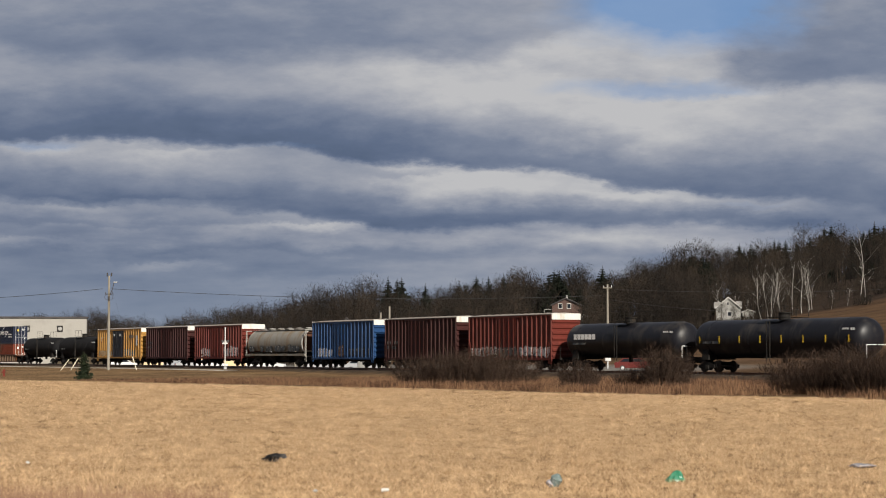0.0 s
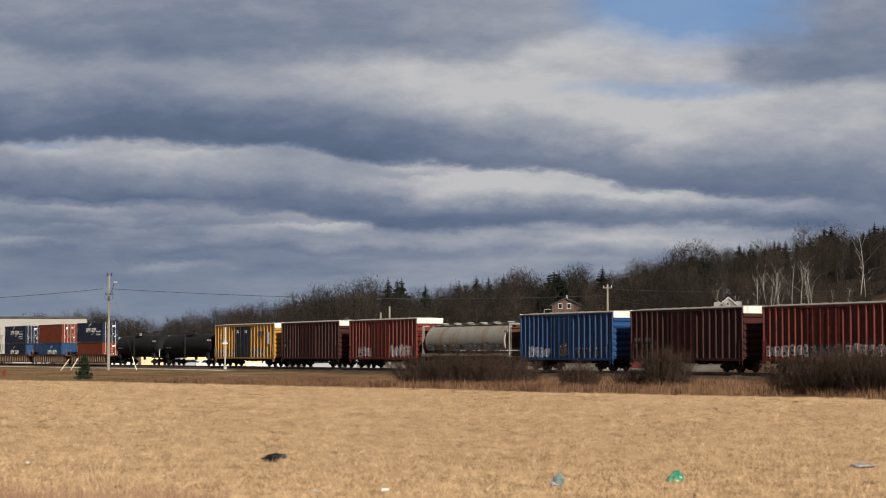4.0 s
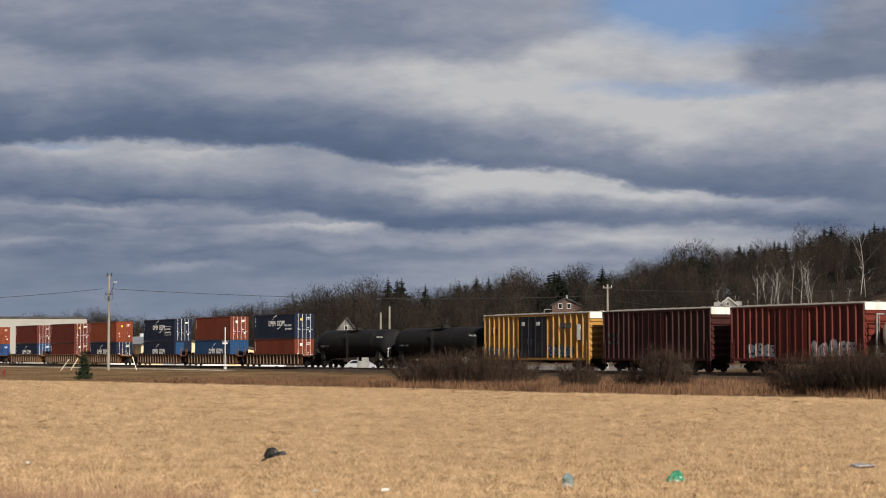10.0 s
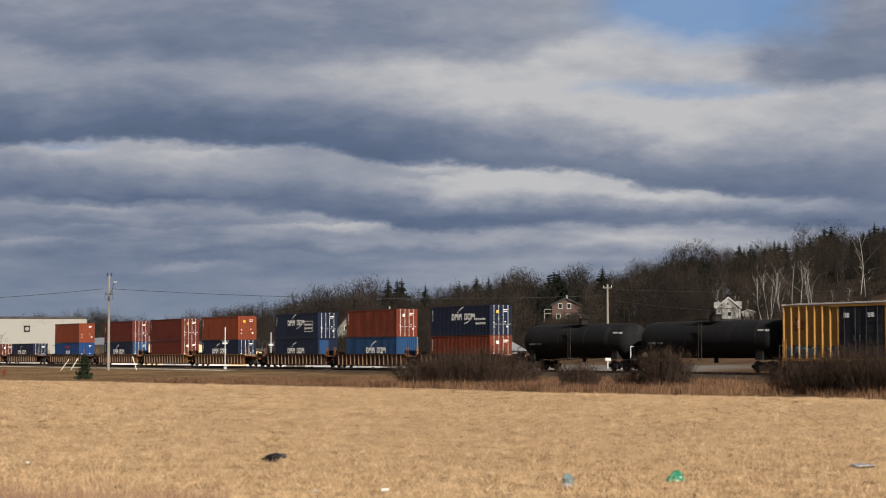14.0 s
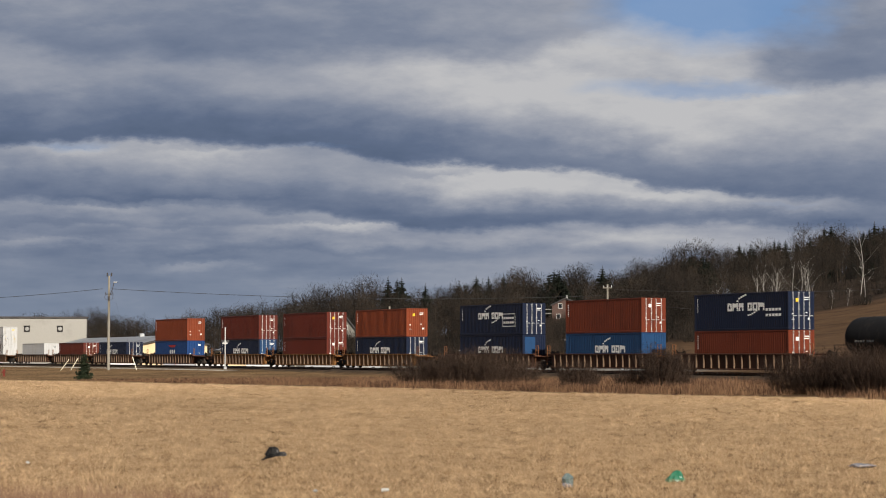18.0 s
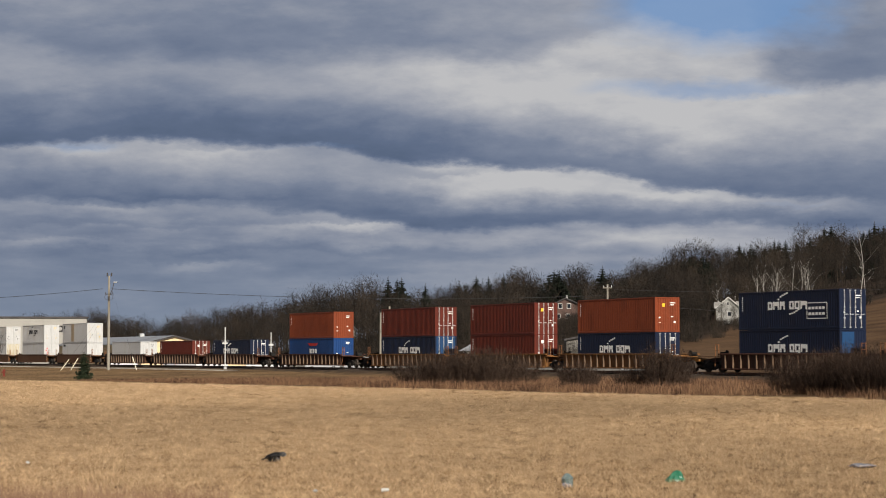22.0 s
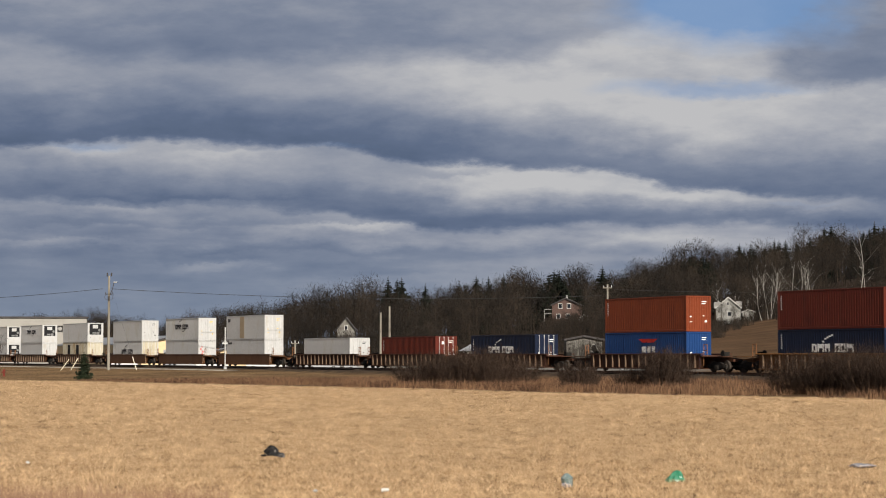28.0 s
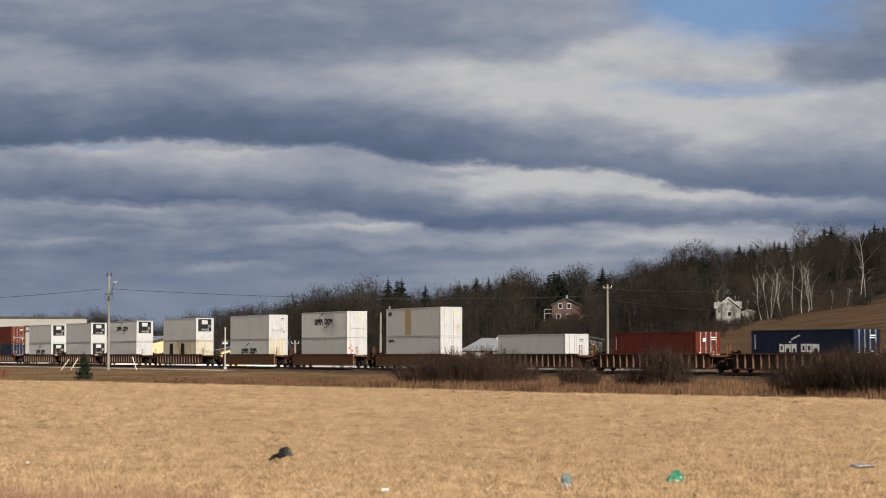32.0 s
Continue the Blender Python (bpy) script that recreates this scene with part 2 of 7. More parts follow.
def paint(name, color, spots=None, rough=0.55, amount=0.35):
    return material(name, color, rough, 0, spots or (0.10, 0.05, 0.03), 0.9, amount, 0.10, 9.0, 0.12, 20.0, 2.5)


RUST = (0.13, 0.055, 0.03)
M_BOX_RED = paint("faded red boxcar paint", (0.104, 0.0195, 0.0135), (0.060, 0.0160, 0.0120), 0.55, 0.5)
M_BOX_BROWN = paint("dark maroon boxcar paint", (0.036, 0.0090, 0.0080), (0.023, 0.0078, 0.0066), 0.6, 0.5)
M_BOX_BLUE = paint("blue boxcar paint", (0.0125, 0.044, 0.122), (0.0130, 0.030, 0.072), 0.5, 0.45)
M_BOX_YELLOW = paint("golden yellow boxcar paint", (0.33, 0.175, 0.042), (0.20, 0.105, 0.034), 0.5, 0.35)
M_BOX_BLACK = paint("black door paint", (0.018, 0.02, 0.028), (0.05, 0.045, 0.04))
M_WHITE = paint("white band paint", (0.58, 0.57, 0.54), (0.42, 0.36, 0.29), 0.5, 0.4)
M_ROOF = material("galvanised roof sheet", (0.15, 0.135, 0.122), 0.6, 0.1, (0.16, 0.12, 0.10), 0.5, 0.4)
M_BLACK = material("black running gear", (0.012, 0.011, 0.010), 0.8, 0, (0.035, 0.025, 0.018), 2.0, 0.4, bump=0.2)
M_STEEL = material("dirty wheel steel", (0.055, 0.043, 0.035), 0.7, 0.2, (0.11, 0.09, 0.08), 3.0, 0.3)
M_TANK = material("glossy black tank paint", (0.010, 0.010, 0.013), 0.42, 0, (0.045, 0.04, 0.036), 0.55, 0.35, 0.15, 5.0, 0.05, 6.0, 2.0)
M_TANK_DULL = material("dull black tank paint", (0.007, 0.007, 0.008), 0.86, 0, (0.028, 0.025, 0.023), 0.55, 0.35, 0.15, 5.0, 0.05, 6.0, 2.0)
M_HOPPER = material("weathered grey hopper paint", (0.245, 0.235, 0.210), 0.6, 0, (0.21, 0.145, 0.085), 0.7, 0.62, 0.1, 8.0, 0.1, 12.0, 4.0)
M_HOPPER_PALE = material("pale grey hopper end", (0.27, 0.265, 0.25), 0.6, 0, (0.16, 0.13, 0.10), 0.9, 0.3)
M_WELL = material("brown well car paint", (0.066, 0.027, 0.015), 0.65, 0, (0.050, 0.024, 0.015), 0.8, 0.5, 0.12, 8.0, 0.15, 20.0, 1.5)
M_WELL_SMOOTH = material("red brown well car paint", (0.115, 0.052, 0.021), 0.6, 0, (0.10, 0.042, 0.018), 0.7, 0.5, 0.12, 8.0, 0.15, 20.0, 1.5)
# rib tone is lightened for the sun the ribs catch
M_WELL_RIB_LIT = material("sun-lightened well car rib paint", (0.150, 0.098, 0.064), 0.6, 0, (0.09, 0.045, 0.028), 1.2, 0.35)
M_WELL_GOLD = material("ochre well car paint", (0.19, 0.085, 0.025), 0.6, 0, (0.12, 0.05, 0.02), 0.8, 0.5)
M_GRIP = material("orange grab iron paint", (0.20, 0.085, 0.035), 0.6)
M_MARK_WHITE = material("white stencil paint", (0.88, 0.88, 0.86), 0.6, 0, (0.72, 0.70, 0.66), 2.0, 0.2, 0.03)
M_MARK_BLACK = material("black stencil paint", (0.02, 0.02, 0.025), 0.6)
M_MARK_YELLOW = material("yellow decal", (0.75, 0.50, 0.04), 0.5)
M_MARK_RED = material("red decal", (0.55, 0.03, 0.02), 0.5)
M_MARK_BLUE = material("pale blue spray paint", (0.10, 0.20, 0.30), 0.6, 0, (0.45, 0.55, 0.6), 1.5, 0.4)
M_SPRAY = material("silver spray paint", (0.80, 0.84, 0.85), 0.5, 0, (0.30, 0.36, 0.40), 1.6, 0.5)
M_SPRAY_DARK = material("dark spray paint", (0.06, 0.07, 0.08), 0.6, 0, (0.28, 0.26, 0.22), 1.8, 0.5)
M_SPRAY_EDGE = material("black outline spray paint", (0.018, 0.018, 0.022), 0.6, 0, (0.06, 0.055, 0.05), 2.0, 0.4)
M_SPRAY_CYAN = material("pale cyan spray paint", (0.46, 0.62, 0.66), 0.55, 0, (0.62, 0.68, 0.68), 1.8, 0.5)
M_SPRAY_RUST = material("brown and grey spray paint", (0.16, 0.085, 0.05), 0.6, 0, (0.12, 0.12, 0.12), 2.2, 0.6)
M_TAG = material("dark red spray paint", (0.16, 0.022, 0.016), 0.6, 0, (0.10, 0.03, 0.02), 2.0, 0.4)
M_SPRAY_BLUE = material("blue spray paint", (0.12, 0.24, 0.36), 0.6, 0, (0.02, 0.03, 0.05), 1.6, 0.6)

C_NAVY = paint("navy container paint", (0.0078, 0.0130, 0.0320), (0.0150, 0.0170, 0.0290), 0.45, 0.25)
C_ORANGE = paint("orange container paint", (0.175, 0.0385, 0.0150), (0.122, 0.0290, 0.0125), 0.5, 0.4)
C_RED = paint("dark red container paint", (0.098, 0.0180, 0.0105), (0.068, 0.0145, 0.0095), 0.5, 0.4)
C_RUST = paint("rust red container paint", (0.132, 0.0275, 0.0125), (0.092, 0.0220, 0.0115), 0.5, 0.4)
C_BLUE = paint("royal blue container paint", (0.0115, 0.0430, 0.145), (0.0105, 0.0300, 0.092), 0.45, 0.3)
C_TEAL = paint("mid blue container paint", (0.0136, 0.04675, 0.119), (0.01275, 0.034, 0.085), 0.45, 0.3)
C_WHITE = paint("off-white container paint", (0.45, 0.45, 0.45), (0.40, 0.375, 0.33), 0.45, 0.25)
C_DIRTY = paint("stained cream container paint", (0.46, 0.42, 0.33), (0.33, 0.24, 0.13), 0.6, 0.5)
C_TAN = paint("bare tan patch", (0.42, 0.33, 0.22), (0.3, 0.2, 0.1))
C_DARK = material("dark machinery recess", (0.012, 0.012, 0.014), 0.7)
C_RODS = material("galvanised locking rod", (0.55, 0.55, 0.54), 0.4, 0.6)
M_GREYMETAL = material("grey machine metal", (0.22, 0.22, 0.22), 0.5, 0.5)


# ---- mesh helpers ----
class Geo:
    """Vertices and faces of one mesh, gathered piece by piece."""

    def __init__(self):
        self.v, self.f = [], []

    def add(self, verts, faces):
        k = len(self.v)
        self.v.extend(verts)
        self.f.extend([tuple(i + k for i in face) for face in faces])
        return self

    def box(self, x0, x1, y0, y1, z0, z1, c=0.0):
        """A box, with chamfered edges where c is given."""
        if c <= 0:
            v = [(x, y, z) for x in (x0, x1) for y in (y0, y1) for z in (z0, z1)]
            return self.add(v, [(0, 1, 3, 2), (4, 6, 7, 5), (0, 4, 5, 1), (2, 3, 7, 6), (0, 2, 6, 4), (1, 5, 7, 3)])
        bm = bmesh.new()
        bmesh.ops.create_cube(bm, size=1)
        for q in bm.verts:
            q.co = ((x0 + x1) / 2 + q.co.x * (x1 - x0), (y0 + y1) / 2 + q.co.y * (y1 - y0), (z0 + z1) / 2 + q.co.z * (z1 - z0))
        bmesh.ops.bevel(bm, geom=bm.edges[:], offset=c, segments=1, affect="EDGES")
        bm.verts.index_update()
        self.add([tuple(q.co) for q in bm.verts], [tuple(q.index for q in fc.verts) for fc in bm.faces])
        bm.free()
        return self

    def tube(self, a, b, r0, r1=None, n=8, caps=True):
        """A round bar from a to b."""
        r1 = r0 if r1 is None else r1
        a, b = Vector(a), Vector(b)
        w = (b - a).normalized()
        p = w.orthogonal().normalized()
        q = w.cross(p)
        v = []
        for c, r in ((a, r0), (b, r1)):
            for i in range(n):
                g = 2 * math.pi * i / n
                v.append(tuple(c + p * (r * math.cos(g)) + q * (r * math.sin(g))))
        f = [(i, (i + 1) % n, n + (i + 1) % n, n + i) for i in range(n)]
        if caps:
            f += [tuple(range(n - 1, -1, -1)), tuple(range(n, 2 * n))]
        return self.add(v, f)

    def prism(self, outline, axis, a, b):
        """A flat outline of points pushed from a to b along an axis (0, 1 or 2)."""
        n = len(outline)
        v = []
        for h in (a, b):
            for p, q in outline:
                c = [p, q]
                c.insert(axis, h)
                v.append(tuple(c))
        f = [(i, (i + 1) % n, n + (i + 1) % n, n + i) for i in range(n)]
        return self.add(v, f + [tuple(range(n - 1, -1, -1)), tuple(range(n, 2 * n))])

    def lathe(self, rings, n=24, cy=0.0, cz=0.0):
        """Rings (x, radius) turned round an axis along x."""
        v = [(x, cy + r * math.sin(2 * math.pi * i / n), cz + r * math.cos(2 * math.pi * i / n)) for x, r in rings for i in range(n)]
        f = []
        for k in range(len(rings) - 1):
            f += [(k * n + i, k * n + (i + 1) % n, (k + 1) * n + (i + 1) % n, (k + 1) * n + i) for i in range(n)]
        return self.add(v, f + [tuple(range(n - 1, -1, -1)), tuple(range((len(rings) - 1) * n, len(rings) * n))])

    def mesh(self, name, mat, smooth=False):
        me = bpy.data.meshes.new(name)
        me.from_pydata(self.v, [], self.f)
        bm = bmesh.new()
        bm.from_mesh(me)
        bmesh.ops.recalc_face_normals(bm, faces=bm.faces)
        bm.to_mesh(me)
        bm.free()
        me.materials.append(mat)
        if smooth:
            me.polygons.foreach_set("use_smooth", [True] * len(me.polygons))
            me.set_sharp_from_angle(angle=radians(38))
        return me


STORE = {}


def part(name, geo, mat, parent, label="", at=None, smooth=False, key=None):
    """One mesh object under a thing or a part. Pieces with the same key share their mesh."""
    if key is not None:
        key = (key, mat.name)
    me = STORE.get(key) if key is not None else None
    if me is None:
        me = (geo() if callable(geo) else geo).mesh(name, mat, smooth)
        if key is not None:
            STORE[key] = me
    ob = new(name, me)
    ob.parent = parent
    if at is not None:
        ob.matrix_basis = at
    if label:
        ob["label"] = label
    return ob


def thing(name, label, category, m, group="", kind=""):
    ob = new(name)
    ob.matrix_world = m
    return tagged(ob, label, category, group, kind)


def solid(name, geo, mat, label, category, m=None, group="", kind="", smooth=False):
    """A thing that is one mesh."""
    ob = new(name, geo.mesh(name, mat, smooth))
    if m is not None:
        ob.matrix_world = m
    return tagged(ob, label, category, group, kind)


def raw_mesh(name, verts, tris, mat):
    """A mesh from arrays of points and triangles (large scatters)."""
    me = bpy.data.meshes.new(name)
    verts = np.ascontiguousarray(verts, np.float32)
    tris = np.ascontiguousarray(tris, np.int32)
    me.vertices.add(len(verts))
    me.vertices.foreach_set("co", verts.ravel())
    me.loops.add(tris.size)
    me.loops.foreach_set("vertex_index", tris.ravel())
    me.polygons.add(len(tris))
    me.polygons.foreach_set("loop_start", np.arange(0, tris.size, 3, dtype=np.int32))
    me.update(calc_edges=True)
    me.materials.append(mat)
    return me


# ---- land ----
def along(x, y):
    return (x - TX) * DX + (y - TY) * DY


def across(x, y):
    return (x - TX) * NX + (y - TY) * NY


def field_edge(u):
    """How far before the track the stubble ends."""
    return -45.0 + 17.0 * np.clip((u + 2.8) / 100.8, -0.6, 1.6)


def wobble(x, y, s):
    return np.sin(x / s + 1.3 * np.sin(y / s * 0.7)) * np.cos(y / s * 1.1 + 0.8 * np.sin(x / s * 0.6))


FIELD_Z = -0.85


def ground_z(x, y):
    x, y = np.asarray(x, float), np.asarray(y, float)
    l, u = across(x, y), along(x, y)
    q = np.clip((l - field_edge(u)) / (-7.5 - field_edge(u)), 0, 1)
    z = FIELD_Z + 0.03 * wobble(x, y, 9.0) + q * (0.15 + 0.34 * np.clip((-12 - u) / 30.0, 0, 1))
    z = np.where((l > -6.5) & (l < 6.5), np.maximum(z, -0.70 + 0.45 * np.clip((5.0 - abs(l)) / 2.4, 0, 1)), z)
    z = np.where(l > 6.5, -0.70 + 0.02 * wobble(x, y, 6.0), z)
    g = np.interp(x, [-400, -75, -25, 55, 90, 120, 200, 420, 900], [0, 0, 8, 13.5, 18, 24, 36, 52, 60])
    s = np.clip((l - 25) / 230.0, 0, 1)
    fall = np.clip(1 - (y - 800) / 1500.0, 0, 1)
    return z + (g + 0.5 * wobble(x, y, 31.0)) * s * fall


def sheet():
    def steps(stops):
        out = []
        for (a, b, d) in stops:
            out += list(np.arange(a, b, d))
        return np.array(out + [stops[-1][1]])
    xs = steps(((-4500, -900, 450), (-900, -160, 37), (-160, 160, 1.6), (160, 600, 22), (600, 4500, 390)))
    ys = steps(((-600, -60, 90), (-60, 20, 8), (20, 330, 1.6), (330, 760, 8), (760, 1600, 60), (1600, 4800, 400)))
    X, Y = np.meshgrid(xs, ys)
    Z = ground_z(X, Y)
    n, m = len(ys), len(xs)
    v = np.stack([X, Y, Z], -1).reshape(-1, 3)
    i = (np.arange(n - 1)[:, None] * m + np.arange(m - 1)[None, :]).ravel()
    tri = np.concatenate([np.stack([i, i + 1, i + m + 1], 1), np.stack([i, i + m + 1, i + m], 1)])
    me = raw_mesh("ground", v, tri, M_GROUND)
    me.polygons.foreach_set("use_smooth", np.ones(len(tri), bool))
    l, u = across(X, Y).ravel(), along(X, Y).ravel()
    x, y = X.ravel(), Y.ravel()
    edge = field_edge(u) + 1.2 * wobble(x, y, 4.0)
    stub = np.clip((edge - l) / 1.5 + 0.5, 0, 1)
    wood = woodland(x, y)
    gravel = np.clip((4.6 - abs(l)) / 0.8, 0, 1)
    yard = np.clip((l - 7) / 2, 0, 1) * np.clip((45 - l) / 6, 0, 1) * np.clip((2 - u) / 12, 0, 1)
    verge = np.clip((-2.0 - l) / 2, 0, 1) * np.clip((42 - u + 14 * wobble(x, y, 8.0)) / 40, 0, 1)
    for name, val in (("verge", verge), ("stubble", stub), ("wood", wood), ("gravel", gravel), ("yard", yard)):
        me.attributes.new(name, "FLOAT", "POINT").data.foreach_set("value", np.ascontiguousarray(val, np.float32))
    ob = new("ground", me)
    return tagged(ob, "straw stubble field, rough grass, gravel track bed and rising hill", "ground", kind="structure")


def wood_edge(x):
    return np.interp(x, [-400, -75, -50, -25, 0, 35, 46, 58, 66, 96, 130, 170, 400], [520, 440, 375, 335, 325, 338, 350, 405, 436, 442, 455, 480, 560])


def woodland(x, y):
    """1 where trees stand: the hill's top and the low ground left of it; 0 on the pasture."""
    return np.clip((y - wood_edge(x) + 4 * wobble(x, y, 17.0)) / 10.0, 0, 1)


def ground_material():
    m = bpy.data.materials.new("field and hill soil")
    m.use_nodes = True
    n, l = m.node_tree.nodes, m.node_tree.links
    b = n["Principled BSDF"]
    b.inputs["Roughness"].default_value, b.inputs["Specular IOR Level"].default_value = 1.0, 0.05
    tc = n.new("ShaderNodeTexCoord")

    def tone(dark, light, scale, scale2):
        a = n.new("ShaderNodeTexNoise")
        a.inputs["Scale"].default_value, a.inputs["Detail"].default_value = scale, 5
        l.new(tc.outputs["Object"], a.inputs["Vector"])
        c = n.new("ShaderNodeTexNoise")
        c.inputs["Scale"].default_value, c.inputs["Detail"].default_value = scale2, 4
        l.new(tc.outputs["Object"], c.inputs["Vector"])
        s = n.new("ShaderNodeMath")
        s.operation = "MULTIPLY_ADD"
        s.inputs[1].default_value = 0.45
        l.new(c.outputs["Fac"], s.inputs[0])
        half = n.new("ShaderNodeMath")
        half.operation = "MULTIPLY"
        half.inputs[1].default_value = 0.6
        l.new(a.outputs["Fac"], half.inputs[0])
        l.new(half.outputs[0], s.inputs[2])
        r = n.new("ShaderNodeValToRGB")
        r.color_ramp.elements[0].position, r.color_ramp.elements[0].color = 0.36, (*dark, 1)
        r.color_ramp.elements[1].position, r.color_ramp.elements[1].color = 0.66, (*light, 1)
        l.new(s.outputs[0], r.inputs["Fac"])
        return r.outputs[0]

    def blend(a, c, name):
        at = n.new("ShaderNodeAttribute")
        at.attribute_name = name
        x = n.new("ShaderNodeMix")
        x.data_type = "RGBA"
        l.new(at.outputs["Fac"], x.inputs["Factor"])
        l.new(a, x.inputs["A"])
        l.new(c, x.inputs["B"])
        return x.outputs["Result"]

    rough = tone((0.050, 0.030, 0.017), (0.125, 0.075, 0.042), 0.12, 2.0)
    col = blend(rough, tone((0.065, 0.038, 0.019), (0.240, 0.155, 0.082), 0.16, 1.2), "verge")
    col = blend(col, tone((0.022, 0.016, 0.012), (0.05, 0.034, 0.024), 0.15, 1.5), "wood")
    col = blend(col, tone((0.25, 0.163, 0.089), (0.48, 0.328, 0.186), 4.0, 17.0), "stubble")
    col = blend(col, tone((0.11, 0.10, 0.09), (0.22, 0.205, 0.185), 0.2, 6.0), "yard")
    col = blend(col, tone((0.030, 0.021, 0.015), (0.080, 0.058, 0.043), 1.5, 12.0), "gravel")
    l.new(col, b.inputs["Base Color"])
    bn = n.new("ShaderNodeTexNoise")
    bn.inputs["Scale"].default_value, bn.inputs["Detail"].default_value = 7.0, 6
    l.new(tc.outputs["Object"], bn.inputs["Vector"])
    bp = n.new("ShaderNodeBump")
    bp.inputs["Strength"].default_value, bp.inputs["Distance"].default_value = 0.8, 0.12
    l.new(bn.outputs["Fac"], bp.inputs["Height"])
    l.new(bp.outputs[0], b.inputs["Normal"])
    return m


M_GROUND = ground_material()
sheet()


def gravel_road():
    """A narrow gravel lane on top of the bank, from the crossing westwards."""
    us = np.arange(-140.0, -36.0, 2.0)
    v, f = [], []
    for k, u in enumerate(us):
        w = 1.3 + 0.15 * math.sin(u * 0.7)
        for side, dz in ((-8.4 - w, -0.05), (-8.4 - 0.8 * w, 0.05), (-8.4 + 0.8 * w, 0.05), (-8.4 + w, -0.05)):
            x, y = TX + DX * u + NX * side, TY + DY * u + NY * side
            v.append((x, y, float(ground_z(x, y)) + dz))
        if k:
            b = 4 * k
            for i in range(3):
                f += [(b - 4 + i, b - 3 + i, b + 1 + i), (b - 4 + i, b + 1 + i, b + i)]
    ob = new("road", raw_mesh("road", np.array(v), np.array(f), material("pale road gravel", (0.36, 0.33, 0.29), 0.95, 0, (0.22, 0.19, 0.16), 0.8, 0.4, 0.15, 9.0, 0.3, 12.0)))
    tagged(ob, "narrow pale gravel lane along the bank before the track", "road", kind="structure")


gravel_road()


# ---- the train ----
CARS = []        # (thing, u at 16 s, height) of everything that rides
WHEELS = []


def rides(ob, u, z=0.0):
    CARS.append((ob, u, z))
    return ob


def wheelset_geo():
    g = Geo()
    g.tube((0, -0.98, 0), (0, 0.98, 0), 0.08, n=8)
    for s in (-1, 1):
        rim = [(0, 0.06), (0.02, 0.36), (0.03, 0.455), (0.13, 0.465), (0.14, 0.49), (0.165, 0.48), (0.165, 0.36), (0.12, 0.06)]
        ring = Geo().lathe([(x, r) for x, r in rim], 20)
        for k in range(0, 4):
            a = k * math.pi / 2
            ring.box(-0.012, 0.03, 0.20 * math.cos(a) - 0.05, 0.20 * math.cos(a) + 0.05, 0.20 * math.sin(a) - 0.05, 0.20 * math.sin(a) + 0.05)
        g.add([(y, s * (0.86 - x), z) for x, y, z in ring.v], ring.f)
    return g


def side_frame_geo():
    g = Geo()
    o = [(-1.22, 0.36), (-1.22, 0.62), (-0.75, 0.66), (-0.42, 0.82), (0.42, 0.82), (0.75, 0.66), (1.22, 0.62), (1.22, 0.36),
         (0.95, 0.40), (0.55, 0.30), (0.30, 0.18), (-0.30, 0.18), (-0.55, 0.30), (-0.95, 0.40)]
    g.prism(o, 1, -0.09, 0.09)
    for x in (-0.89, 0.89):
        g.tube((x, -0.16, 0.46), (x, 0.05, 0.46), 0.14, n=10)
    for x in (-0.16, 0.0, 0.16):
        g.tube((x, -0.12, 0.24), (x, -0.12, 0.56), 0.07, n=8)
    return g


def truck(parent, x):
    """A two-axle truck: side frames, bolster, and wheelsets that turn."""
    t = part("truck", lambda: Geo().box(-0.28, 0.28, -1.0, 1.0, 0.42, 0.78, 0.05).box(-0.5, 0.5, -0.3, 0.3, 0.70, 0.86, 0.04),
             M_BLACK, parent, "black cast steel truck with bolster", pose(x, 0, 0), key="bolster")
    for s in (-1, 1):
        part("side_frame", side_frame_geo, M_BLACK, t, at=pose(0, s * 1.02, 0, 0, 0, 0 if s < 0 else 180), key="side_frame")
    for dx in (-0.89, 0.89):
        w = part("wheelset", wheelset_geo, M_STEEL, t, "worn steel wheels on an axle", pose(dx, 0, 0.47), key="wheelset")
        WHEELS.append((w, dx))
    return t


def coupler(parent, x, s):
    part("coupler", lambda: Geo().box(0, 0.55, -0.10, 0.10, 0.78, 0.98, 0.03).box(0.50, 0.80, -0.16, 0.14, 0.72, 1.04, 0.05),
         M_BLACK, parent, at=pose(x, 0, 0, 0, 0, 0 if s > 0 else 180), key="coupler")
    part("brake_hose", lambda: Geo().tube((0.1, 0.3, 0.80), (0.35, 0.28, 0.45), 0.025).tube((0.35, 0.28, 0.45), (0.62, 0.2, 0.42), 0.025),
         M_BLACK, parent, at=pose(x, 0, 0, 0, 0, 0 if s > 0 else 180), key="hose")


def ladder(parent, x, y, z0, z1, mat, wide=0.42, rungs=6, turn=0, name="ladder"):
    def geo():
        g = Geo()
        for s in (-1, 1):
            g.box(s * wide / 2 - 0.02, s * wide / 2 + 0.02, -0.02, 0.02, z0, z1)
        for k in range(rungs):
            z = z0 + (z1 - z0) * (k + 0.5) / rungs
            g.tube((-wide / 2, -0.03, z), (wide / 2, -0.03, z), 0.016, n=6)
        return g
    return part(name, geo, mat, parent, at=pose(x, y, 0, 0, 0, turn), key=("ladder", z0, z1, wide, rungs))


POSTS = {}        # where the outside posts of a boxcar stand, by its name


